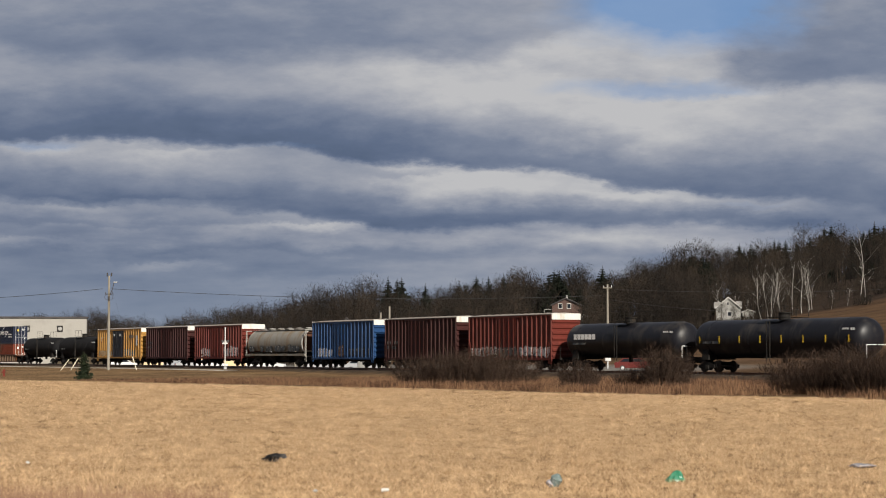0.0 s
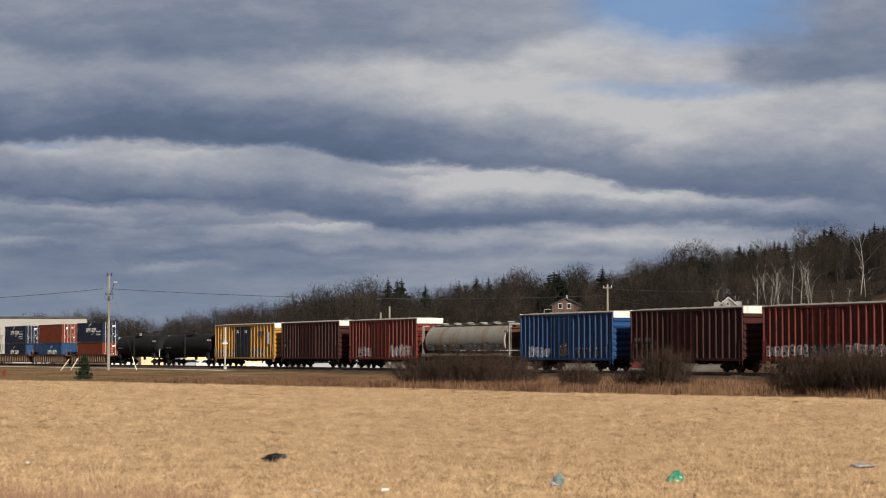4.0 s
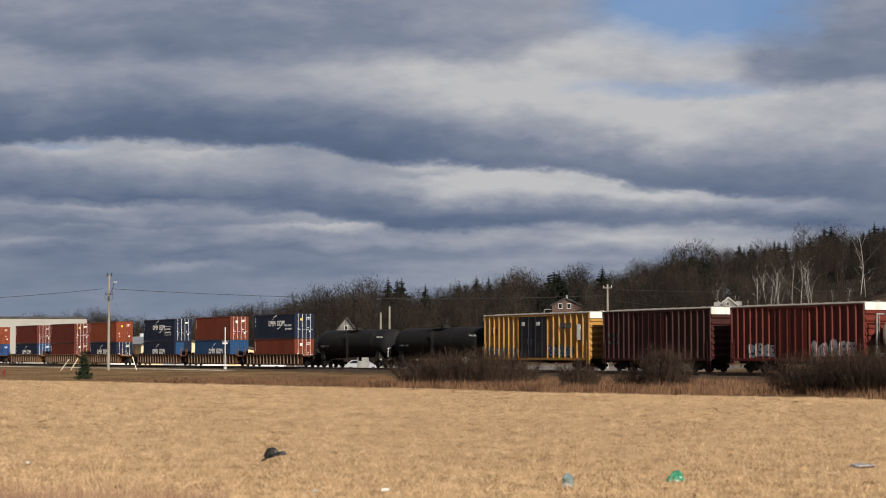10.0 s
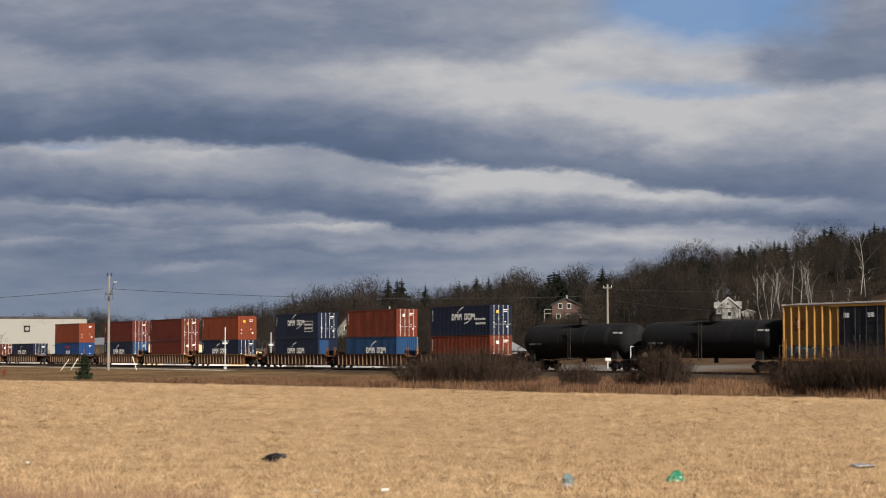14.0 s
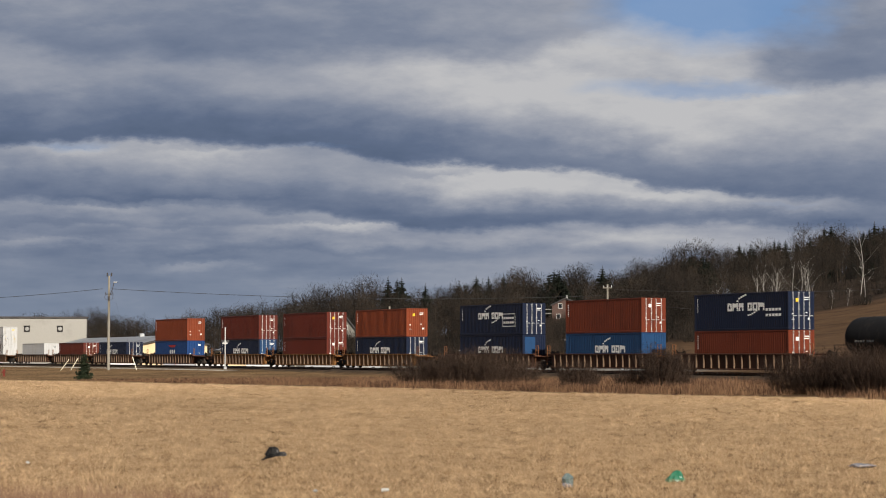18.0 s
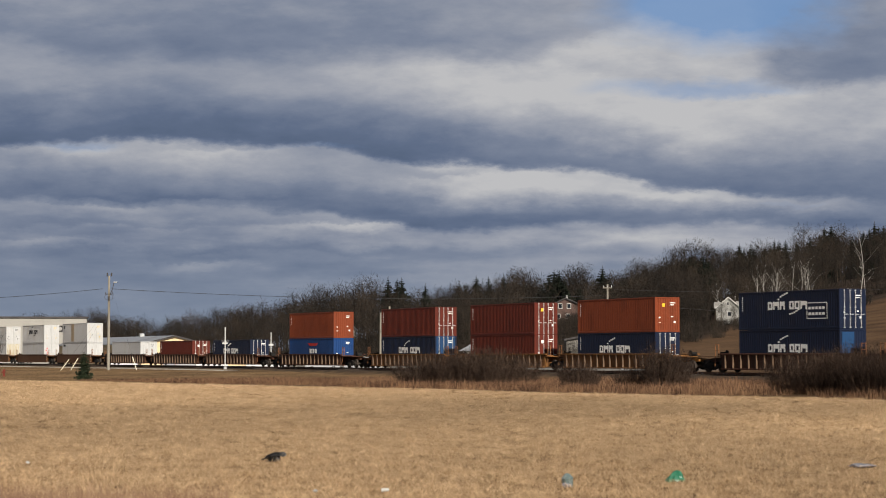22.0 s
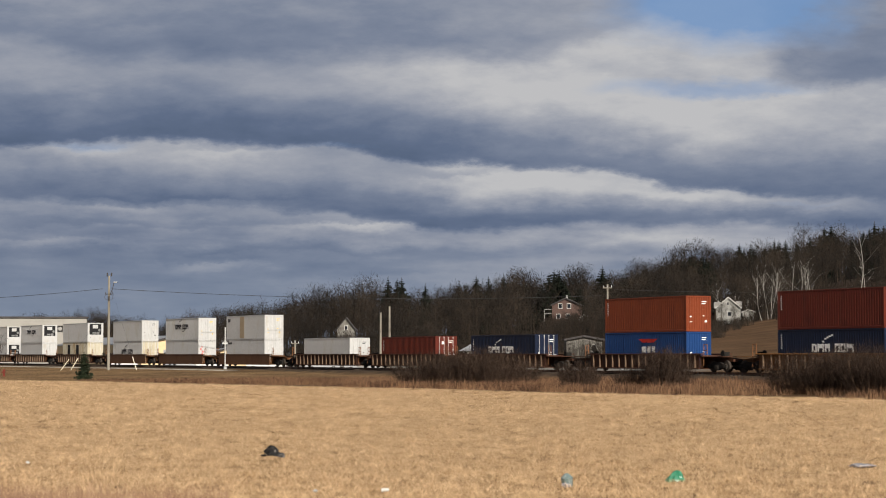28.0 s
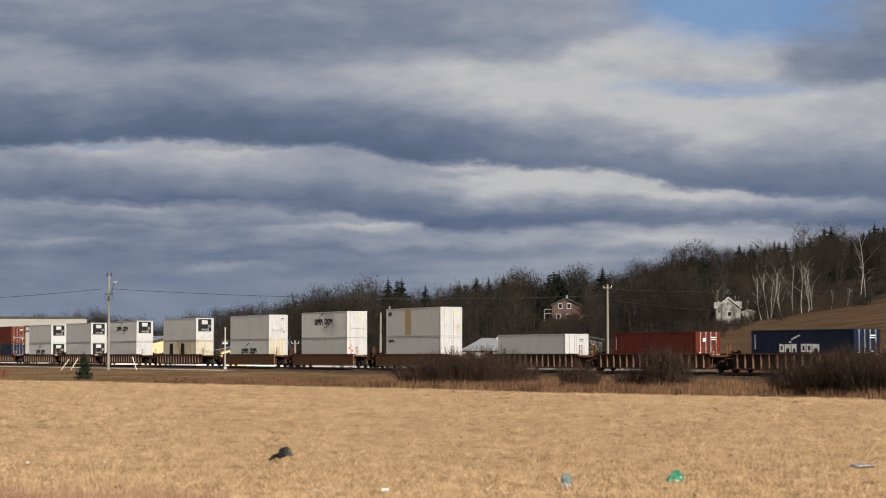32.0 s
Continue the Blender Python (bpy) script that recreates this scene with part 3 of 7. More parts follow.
def blob(cx, cz, rx, rz, rng, n=22, square=0.7, lean=0.0):
    """A closed wavy outline, between round and square."""
    p = [rng.uniform(0, 6.28) for k in range(3)]
    out = []
    for k in range(n):
        a = 2 * math.pi * k / n
        c, q = math.cos(a), math.sin(a)
        r = 1 + 0.09 * math.sin(2 * a + p[0]) + 0.08 * math.sin(3 * a + p[1]) + 0.05 * math.sin(5 * a + p[2])
        x = math.copysign(abs(c) ** square, c) * r * rx
        z = math.copysign(abs(q) ** square, q) * r * rz
        out.append((cx + x + lean * z, cz + z))
    return out


def scrawl(parent, x0, x1, z0, z1, y, mat, seed, name="graffiti", label="", fill=0.75, edge=None, wide=(0.75, 1.15)):
    """Sprayed bubble letters on a side wall that faces -y: a dark rim, a pale body, dark counters and strokes, and the paint on the posts before them."""
    rng = random.Random(seed)
    edge = edge or M_SPRAY_EDGE
    rim, body, dark, shine = Geo(), Geo(), Geo(), Geo()
    x, zm, h = x0, (z0 + z1) / 2, (z1 - z0) / 2
    spans = []
    while x < x1 - 0.3:
        w = min(rng.uniform(*wide), x1 - x)
        if rng.random() < fill:
            cx, cz = x + w / 2, zm + rng.uniform(-0.12, 0.10) * h
            hh, lean = h * rng.uniform(0.75, 1.0), rng.uniform(-0.18, 0.18)
            rim.prism(blob(cx, cz - 0.03, w * 0.58, hh * 1.0, rng, lean=lean), 1, -0.003, 0.0)
            body.prism(blob(cx, cz, w * 0.47, hh * 0.86, rng, lean=lean), 1, -0.006, -0.003)
            for k in range(rng.choice((1, 2, 2))):
                kz = cz + hh * (0.42 if k else -0.38) * rng.uniform(0.7, 1.1)
                dark.prism(blob(cx + rng.uniform(-0.16, 0.16) * w, kz, w * rng.uniform(0.10, 0.20), hh * rng.uniform(0.12, 0.22), rng, 12, lean=lean), 1, -0.009, -0.006)
            dark.prism(blob(cx + rng.choice((-0.3, 0.3)) * w, cz + rng.uniform(-0.2, 0.2) * hh, 0.05, hh * rng.uniform(0.3, 0.6), rng, 10, lean=lean), 1, -0.009, -0.006)
            shine.prism(blob(cx - 0.22 * w, cz + 0.48 * hh, w * 0.10, hh * 0.10, rng, 10), 1, -0.009, -0.006)
            spans.append((x, x + w, cz - 0.80 * hh, cz + 0.80 * hh))
        x += w * rng.uniform(0.9, 1.05)
    if not spans:
        return None
    first = part(name, rim, edge, parent, label, pose(0, y, 0))
    part("letter_fill", body, mat, first, "pale sprayed letter bodies")
    part("letter_stroke", dark, edge, first, "dark sprayed strokes")
    part("letter_shine", shine, M_MARK_WHITE, first)
    on = Geo()
    for px in POSTS.get(parent.name, ()):
        for a, b, lo, hi in spans:
            if a < px < b:
                on.box(px - 0.044, px + 0.044, -0.104, -0.100, lo, hi)
    # pale letters turn white on the posts, for the sun the posts catch
    if on.v:
        part("post_paint", on, mat if mat in (M_SPRAY_BLUE, M_MARK_BLUE, M_SPRAY_DARK) else M_MARK_WHITE, first, "spray paint on the posts, pale tags whitened for sun")
    return first


def mark(parent, x0, x1, z0, z1, mat, at, name, label=""):
    """One flat painted mark on a wall that faces -y."""
    return part(name, lambda: Geo().box(0, round(x1 - x0, 3), -0.004, 0.0, 0, round(z1 - z0, 3)), mat, parent, label, at @ pose(x0, 0, z0),
                key=("mark", round(x1 - x0, 3), round(z1 - z0, 3)))


def bars(parent, x0, z0, widths, h, y, mat, name="lettering", label="", gap=0.06):
    """Plain bars in a row where a word or number stands."""
    x = x0
    for w in widths:
        if w > 0:
            mark(parent, x, x + w, z0, z0 + h, mat, pose(0, y, 0), name, label)
        x += abs(w) + gap


# ---- boxcars ----
def boxcar(u0, u1, label, side_mat, end_mat, top=5.22, posts=7, door=(0.36, 0.60), door_mat=None, low=1.06, band=0.55, seed=1):
    """A boxcar between u0 and u1: ribbed sides with outside posts, plug doors, corrugated ends with a pale top band."""
    L, W = u1 - u0, 3.10
    h = L / 2
    car = rides(thing("boxcar", label, "boxcar", on_track(0), "cars of the freight train"), (u0 + u1) / 2)
    w = W / 2 - 0.10
    wall_top = top - 0.22
    body = Geo().box(-h + 0.05, h - 0.05, -w, w, low, wall_top)
    part("body", body, side_mat, car, "sheet steel sides")
    xa, xb = -h + L * door[0], -h + L * door[1]
    for s in (-1, 1):
        at = pose(0, s * w, 0, 0, 0, 0 if s < 0 else 180)
        flip = 1 if s < 0 else -1
        post = lambda: Geo().prism([(-0.075, 0.0), (-0.045, -0.10), (0.045, -0.10), (0.075, 0.0)], 2, low + 0.05, wall_top - 0.05)
        spots = [-h + 0.12 + (xa + h - 0.24) * k / posts for k in range(posts + 1)] + [xb + 0.12 + (h - 0.12 - xb - 0.12) * k / posts for k in range(posts + 1)]
        POSTS[car.name] = spots
        for x in spots:
            part("side_post", post, side_mat, car, at=pose(flip * x * 1.0 if s < 0 else x, s * w, 0, 0, 0, 0 if s < 0 else 180), key=("post", low, wall_top))
        part("side_sill", lambda: Geo().box(-h, h, -0.10, 0.02, low - 0.16, low + 0.06, 0.02), side_mat, car, at=at, key=("sill", L, low))
        part("top_rail", lambda: Geo().box(-h, h, -0.09, 0.02, wall_top - 0.10, wall_top + 0.02, 0.02), side_mat, car, at=at, key=("toprail", L, wall_top))
        # two plug doors, with lock bars
        mid = (xa + xb) / 2
        for da, db in ((xa + 0.10, mid - 0.02), (mid + 0.02, xb - 0.10)):
            g = Geo().box(da, db, -0.075, 0.02, low + 0.02, wall_top - 0.16, 0.02)
            for k in range(5):
                z = low + 0.35 + (wall_top - low - 0.85) * k / 4
                g.box(da + 0.08, db - 0.08, -0.105, -0.07, z - 0.05, z + 0.05)
            d = part("door", g, door_mat or side_mat, car, "sliding plug door", pose(0, s * w, 0) if s < 0 else pose(0, s * w, 0, 0, 0, 180))
            for q in (0.25, 0.75):
                part("lock_rod", lambda: Geo().tube((0, -0.13, low + 0.1), (0, -0.13, wall_top - 0.25), 0.03, n=6), door_mat or side_mat, d,
                     at=pose(da + (db - da) * q, 0, 0), key=("lockrod", low, wall_top))
        part("door_track", Geo().box(xa - 0.9, xb + 0.9, -0.16, 0.0, low - 0.10, low + 0.0), side_mat, car, at=at)
        part("door_track", Geo().box(xa - 0.9, xb + 0.9, -0.13, 0.0, wall_top - 0.16, wall_top - 0.10), side_mat, car, at=at)
    # ends: deep horizontal ribs
    for s in (-1, 1):
        def end_geo():
            n = 7
            o = [(0.0, low)]
            step = (wall_top - 0.35 - low) / n
            for k in range(n):
                z = low + step * k
                o += [(0.0, z + step * 0.15), (0.10, z + step * 0.35), (0.10, z + step * 0.6), (0.0, z + step * 0.85)]
            o += [(0.0, wall_top), (-0.08, wall_top), (-0.08, low)]
            return Geo().prism(o, 1, -w, w)
        g = end_geo()
        part("end_wall", g, end_mat, car, "steel end with horizontal ribs", pose(s * (h - 0.03), 0, 0, 0, 0, 0 if s > 0 else 180))
        part("end_band", lambda: Geo().box(0.0, 0.13, -w - 0.06, w + 0.06, top - band - 0.12, top - 0.10, 0.02), M_WHITE, car, "white painted top band",
             pose(s * (h - 0.03), 0, 0, 0, 0, 0 if s > 0 else 180), key=("band", top, band))
        ladder(car, s * (h - 0.25), -w - 0.09, low - 0.5, low + 1.5, end_mat, 0.4, 5)
    # roof: a shallow pitch with cross ribs
    g = Geo().prism([(-w - 0.10, wall_top), (-w - 0.10, wall_top + 0.05), (0, top), (w + 0.10, wall_top + 0.05), (w + 0.10, wall_top)], 0, -h, h)
    for k in range(12):
        x = -h + 0.3 + (L - 0.6) * k / 11
        for s in (-1, 1):
            g.add([(x - 0.04, s * (w + 0.09), wall_top + 0.052), (x + 0.04, s * (w + 0.09), wall_top + 0.052), (x + 0.04, 0, top + 0.002), (x - 0.04, 0, top + 0.002),
                   (x - 0.03, s * (w + 0.09), wall_top + 0.085), (x + 0.03, s * (w + 0.09), wall_top + 0.085), (x + 0.03, 0, top + 0.035), (x - 0.03, 0, top + 0.035)],
                  [(0, 1, 2, 3), (4, 5, 6, 7), (0, 1, 5, 4), (1, 2, 6, 5), (2, 3, 7, 6), (3, 0, 4, 7)])
    part("roof", g, M_ROOF, car, "pale galvanised roof")
    under(car, h, low)
    return car


def under(car, h, low):
    """Centre sill, brake gear, trucks and couplers."""
    part("centre_sill", lambda: Geo().box(-h - 0.1, h + 0.1, -0.30, 0.30, 0.70, low, 0.02), M_BLACK, car, key=("csill", h, low))
    part("brake_tank", lambda: Geo().tube((-0.55, -0.62, 0.82), (0.55, -0.62, 0.82), 0.2, n=12), M_BLACK, car, at=pose(1.4, 0, 0), key="brake_tank")
    part("cross_bearer", lambda: Geo().prism([(-1.4, low), (1.4, low), (0.5, 0.66), (-0.5, 0.66)], 0, -0.05, 0.05), M_BLACK, car, at=pose(-1.6, 0, 0), key=("bearer", low))
    part("cross_bearer", None, M_BLACK, car, at=pose(2.6, 0, 0), key=("bearer", low))
    for s in (-1, 1):
        truck(car, s * (h - 2.35))
        coupler(car, s * (h + 0.05), s)


# ---- covered hopper ----
def hopper_car(u0, u1, label):
    L = u1 - u0
    h = L / 2
    car = rides(thing("hopper_car", label, "hopper car", on_track(0), "cars of the freight train"), (u0 + u1) / 2)
    o = []
    for k in range(21):                      # rounded sides
        a = math.pi * (-0.18 + 1.36 * k / 20)
        o.append((1.52 * math.cos(a), 2.72 + 1.62 * math.sin(a)))
    bh = h - 0.9
    part("body", Geo().prism(o, 0, -bh, bh), M_HOPPER, car, "rounded grey body with rust stains", smooth=True)
    part("end_cap", Geo().prism([(y * 1.01, 2.72 + (z - 2.72) * 1.01) for y, z in o], 0, bh - 0.28, bh + 0.02), M_HOPPER_PALE, car, "pale end hoop")
    part("end_cap", Geo().prism([(y * 1.01, 2.72 + (z - 2.72) * 1.01) for y, z in o], 0, -bh - 0.02, -bh + 0.18), M_HOPPER, car)
    for s in (-1, 1):
        part("end_sheet", Geo().prism([(y * 0.93, 2.72 + (z - 2.72) * 0.93) for y, z in o], 0, 0.0, 0.05).box(0.05, 0.12, -0.06, 0.06, 1.5, 4.0).box(0.05, 0.10, -1.2, 1.2, 2.6, 2.72), M_WELL, car,
             "dark brown end sheet", pose(s * (bh + 0.02), 0, 0, 0, 0, 0 if s > 0 else 180))
    for s in (-1, 1):
        part("side_sill", lambda: Geo().box(-h, h, -0.09, 0.09, 1.28, 1.52, 0.02), M_HOPPER, car, "pale side sill", pose(0, s * 1.45, 0), key=("hsill", L))
        part("end_platform", lambda: Geo().box(-0.9, 0.05, -1.45, 1.45, 1.20, 1.30, 0.02), M_HOPPER, car, at=pose(s * h, 0, 0, 0, 0, 0 if s > 0 else 180), key="hplat")
        part("end_frame", lambda: Geo().tube((-0.06, -1.4, 1.3), (-0.06, -1.4, 4.3), 0.05).tube((-0.06, 1.4, 1.3), (-0.06, 1.4, 4.3), 0.05)
             .tube((-0.06, -1.4, 4.26), (-0.06, 1.4, 4.26), 0.05).tube((-0.85, -1.0, 1.3), (-0.06, -1.4, 4.2), 0.04), M_HOPPER_PALE, car,
             at=pose(s * (h - 0.05), 0, 0, 0, 0, 0 if s > 0 else 180), key="hframe")
        ladder(car, s * (h - 0.1), -1.35, 0.6, 4.2, M_HOPPER, 0.4, 9)
    for k in range(4):                        # chutes under the body
        x = -bh + 2 * bh * (k + 0.5) / 4
        a = bh / 4 - 0.2
        part("chute", lambda: Geo().add([(-a, -1.35, 1.75), (a, -1.35, 1.75), (a, 1.35, 1.75), (-a, 1.35, 1.75), (-0.5, -0.6, 0.5), (0.5, -0.6, 0.5), (0.5, 0.6, 0.5), (-0.5, 0.6, 0.5)],
                                        [(0, 1, 2, 3), (4, 5, 6, 7), (0, 1, 5, 4), (1, 2, 6, 5), (2, 3, 7, 6), (3, 0, 4, 7)]), M_BLACK, car, "dark discharge chute", pose(x, 0, 0), key="chute")
    part("roof_walk", Geo().box(-h + 0.1, h - 0.1, -0.75, -0.35, 4.42, 4.46).box(-h + 0.1, h - 0.1, 0.35, 0.75, 4.42, 4.46), M_ROOF, car, "grated roof walk")
    for k in range(6):
        part("roof_hatch", lambda: Geo().lathe([(0, 0.42), (0.12, 0.42), (0.2, 0.3), (0.22, 0.05)], 14), M_HOPPER_PALE, car, "round pale hatch cover",
             pose(-bh + 2 * bh * (k + 0.5) / 6, 0, 4.36, 0, -90, 0), key="hatch")
    scrawl(car, -bh + 0.6, bh - 0.6, 1.75, 2.55, -1.545, M_SPRAY_DARK, 31, label="dark tagging low on the side", fill=0.6)
    under(car, h, 1.22)
    return car


# ---- tank cars ----
def tank_car(u0, u1, label, r=1.50, cz=2.62, name_bars=False, stripes=0, mat=None):
    L = u1 - u0
    h = L / 2
    car = rides(thing("tank_car", label, "tank car", on_track(0), "cars of the freight train"), (u0 + u1) / 2)
    mat = mat or M_TANK
    b = h - 0.75
    rings = [(-b + 0.0, 0.05), (-b + 0.06, 0.55), (-b + 0.2, 0.98), (-b + 0.42, 1.28), (-b + 0.7, 1.44), (-b + 1.0, r)]
    rings += [(-b + 1.0 + (2 * b - 2) * k / 8, r) for k in range(1, 8)]
    rings += [(-x, q) for x, q in rings[5::-1]]
    part("tank", Geo().lathe(rings, 40, 0, cz), mat, car, "black cylindrical tank with domed heads", smooth=True)
    for k in (0, 1, 2, 3):
        x = -b + 2.2 + (2 * b - 4.4) * k / 3
        part("weld_band", lambda: Geo().lathe([(-0.07, r + 0.002), (-0.06, r + 0.014), (0.06, r + 0.014), (0.07, r + 0.002)], 40), mat, car, at=pose(x, 0, cz), smooth=True, key=("band", r))
    # manway with platform and railing on the top
    part("manway", Geo().tube((0, 0, cz + r - 0.1), (0, 0, cz + r + 0.42), 0.45, n=16).tube((0.1, 0, cz + r + 0.42), (0.1, 0, cz + r + 0.5), 0.5, n=16), M_BLACK, car, "black domed manway housing")
    pl = part("top_platform", Geo().box(-1.5, 1.5, -1.1, -0.5, cz + r + 0.08, cz + r + 0.12).box(-1.5, 1.5, 0.5, 1.1, cz + r + 0.08, cz + r + 0.12), M_BLACK, car)
    for s in (-1, 1):
        g = Geo()
        for x in (-1.5, 0, 1.5):
            g.tube((x, s * 1.1, cz + r + 0.1), (x, s * 1.1, cz + r + 0.98), 0.022, n=6)
        g.tube((-1.5, s * 1.1, cz + r + 0.98), (1.5, s * 1.1, cz + r + 0.98), 0.022, n=6)
        part("railing", g, M_BLACK, pl)
    for s in (-1, 1):
        part("end_stub", lambda: Geo().box(-1.4, 0.0, -0.35, 0.35, 0.72, 1.22, 0.03).box(-0.16, 0.0, -1.35, 1.35, 0.92, 1.15, 0.02), M_BLACK, car,
             at=pose(s * h, 0, 0, 0, 0, 0 if s > 0 else 180), key="stub")
        part("saddle", lambda: Geo().prism([(-1.35, 1.0), (1.35, 1.0), (1.25, 1.9), (0.9, 1.45), (0, 1.2), (-0.9, 1.45), (-1.25, 1.9)], 0, -0.45, 0.45), M_BLACK, car,
             at=pose(s * (h - 2.6), 0, 0), key="saddle")
        part("hand_rail", lambda: Geo().tube((-0.05, -1.3, 1.1), (-0.05, -1.3, 2.1), 0.025).tube((-0.05, 1.3, 1.1), (-0.05, 1.3, 2.1), 0.025)
             .tube((-0.05, -1.3, 2.1), (-0.05, 1.3, 2.1), 0.025), M_MARK_WHITE if s > 0 else M_BLACK, car, at=pose(s * h, 0, 0, 0, 0, 0 if s > 0 else 180), key=("hrail", s))
        truck(car, s * (h - 2.6))
        coupler(car, s * (h + 0.05), s)
    part("ladder", lambda: Geo().box(-0.22, -0.18, -1.60, -1.54, 0.9, cz + 1.3).box(0.18, 0.22, -1.60, -1.54, 0.9, cz + 1.3), M_BLACK, car, key="tankladder")
    part("bottom_outlet", lambda: Geo().tube((0, 0, 0.75), (0, 0, 1.2), 0.18, n=12), M_BLACK, car, key="outlet")
    if stripes:
        for k in range(stripes):
            x = -b + 1.4 + (2 * b - 2.4) * k / (stripes - 1)
            part("reflector", lambda: Geo().box(-0.05, 0.05, -0.012, 0.0, -0.27, 0.27), M_MARK_YELLOW, car, "yellow reflective strip", pose(x, -r - 0.012, cz - 0.05), key="refl")
    for q, (x, z, ws) in enumerate(((-b + 1.8, cz - 0.35, (0.22, 0.22, 0.22, 0.22, -0.1, 0.22, 0.22, 0.22)), (b - 1.9, cz + 0.55, (0.2, 0.2, 0.2, -0.1, 0.2, 0.2)))):
        y = -math.sqrt(max(0.01, r * r - (z + 0.1 - cz) ** 2)) - 0.02
        bars(car, x, z, ws, 0.17, y, M_SPRAY_DARK if q == 0 else M_MARK_WHITE, "car_number", "stencilled number marks")
    if name_bars:
        z = cz + 0.10
        y = -math.sqrt(r * r - 0.10 ** 2) - 0.012
        bars(car, -b + 1.95, z, (0.50, 0.50, 0.50, 0.50, 0.50, 0.50), 0.46, y, M_MARK_WHITE, "owner_mark", "white block marking on the tank", 0.10)
    return car


# ---- containers ----
CL, CW = 12.192, 2.438


def corrugated(length, z0, z1, pitch, depth):
    """A corrugated panel along x, facing -y, its outer face at y = 0."""
    g = Geo()
    n = max(1, round(length / pitch))
    p = length / n
    x = -length / 2
    pts = [(x, 0.0)]
    for k in range(n):
        pts += [(x + p * 0.25, 0.0), (x + p * 0.40, depth), (x + p * 0.75, depth), (x + p * 0.90, 0.0)]
        x += p
    pts.append((length / 2, 0.0))
    v = [(a, b, z) for z in (z0, z1) for a, b in pts]
    m = len(pts)
    return g.add(v, [(i, i + 1, m + i + 1, m + i) for i in range(m - 1)])


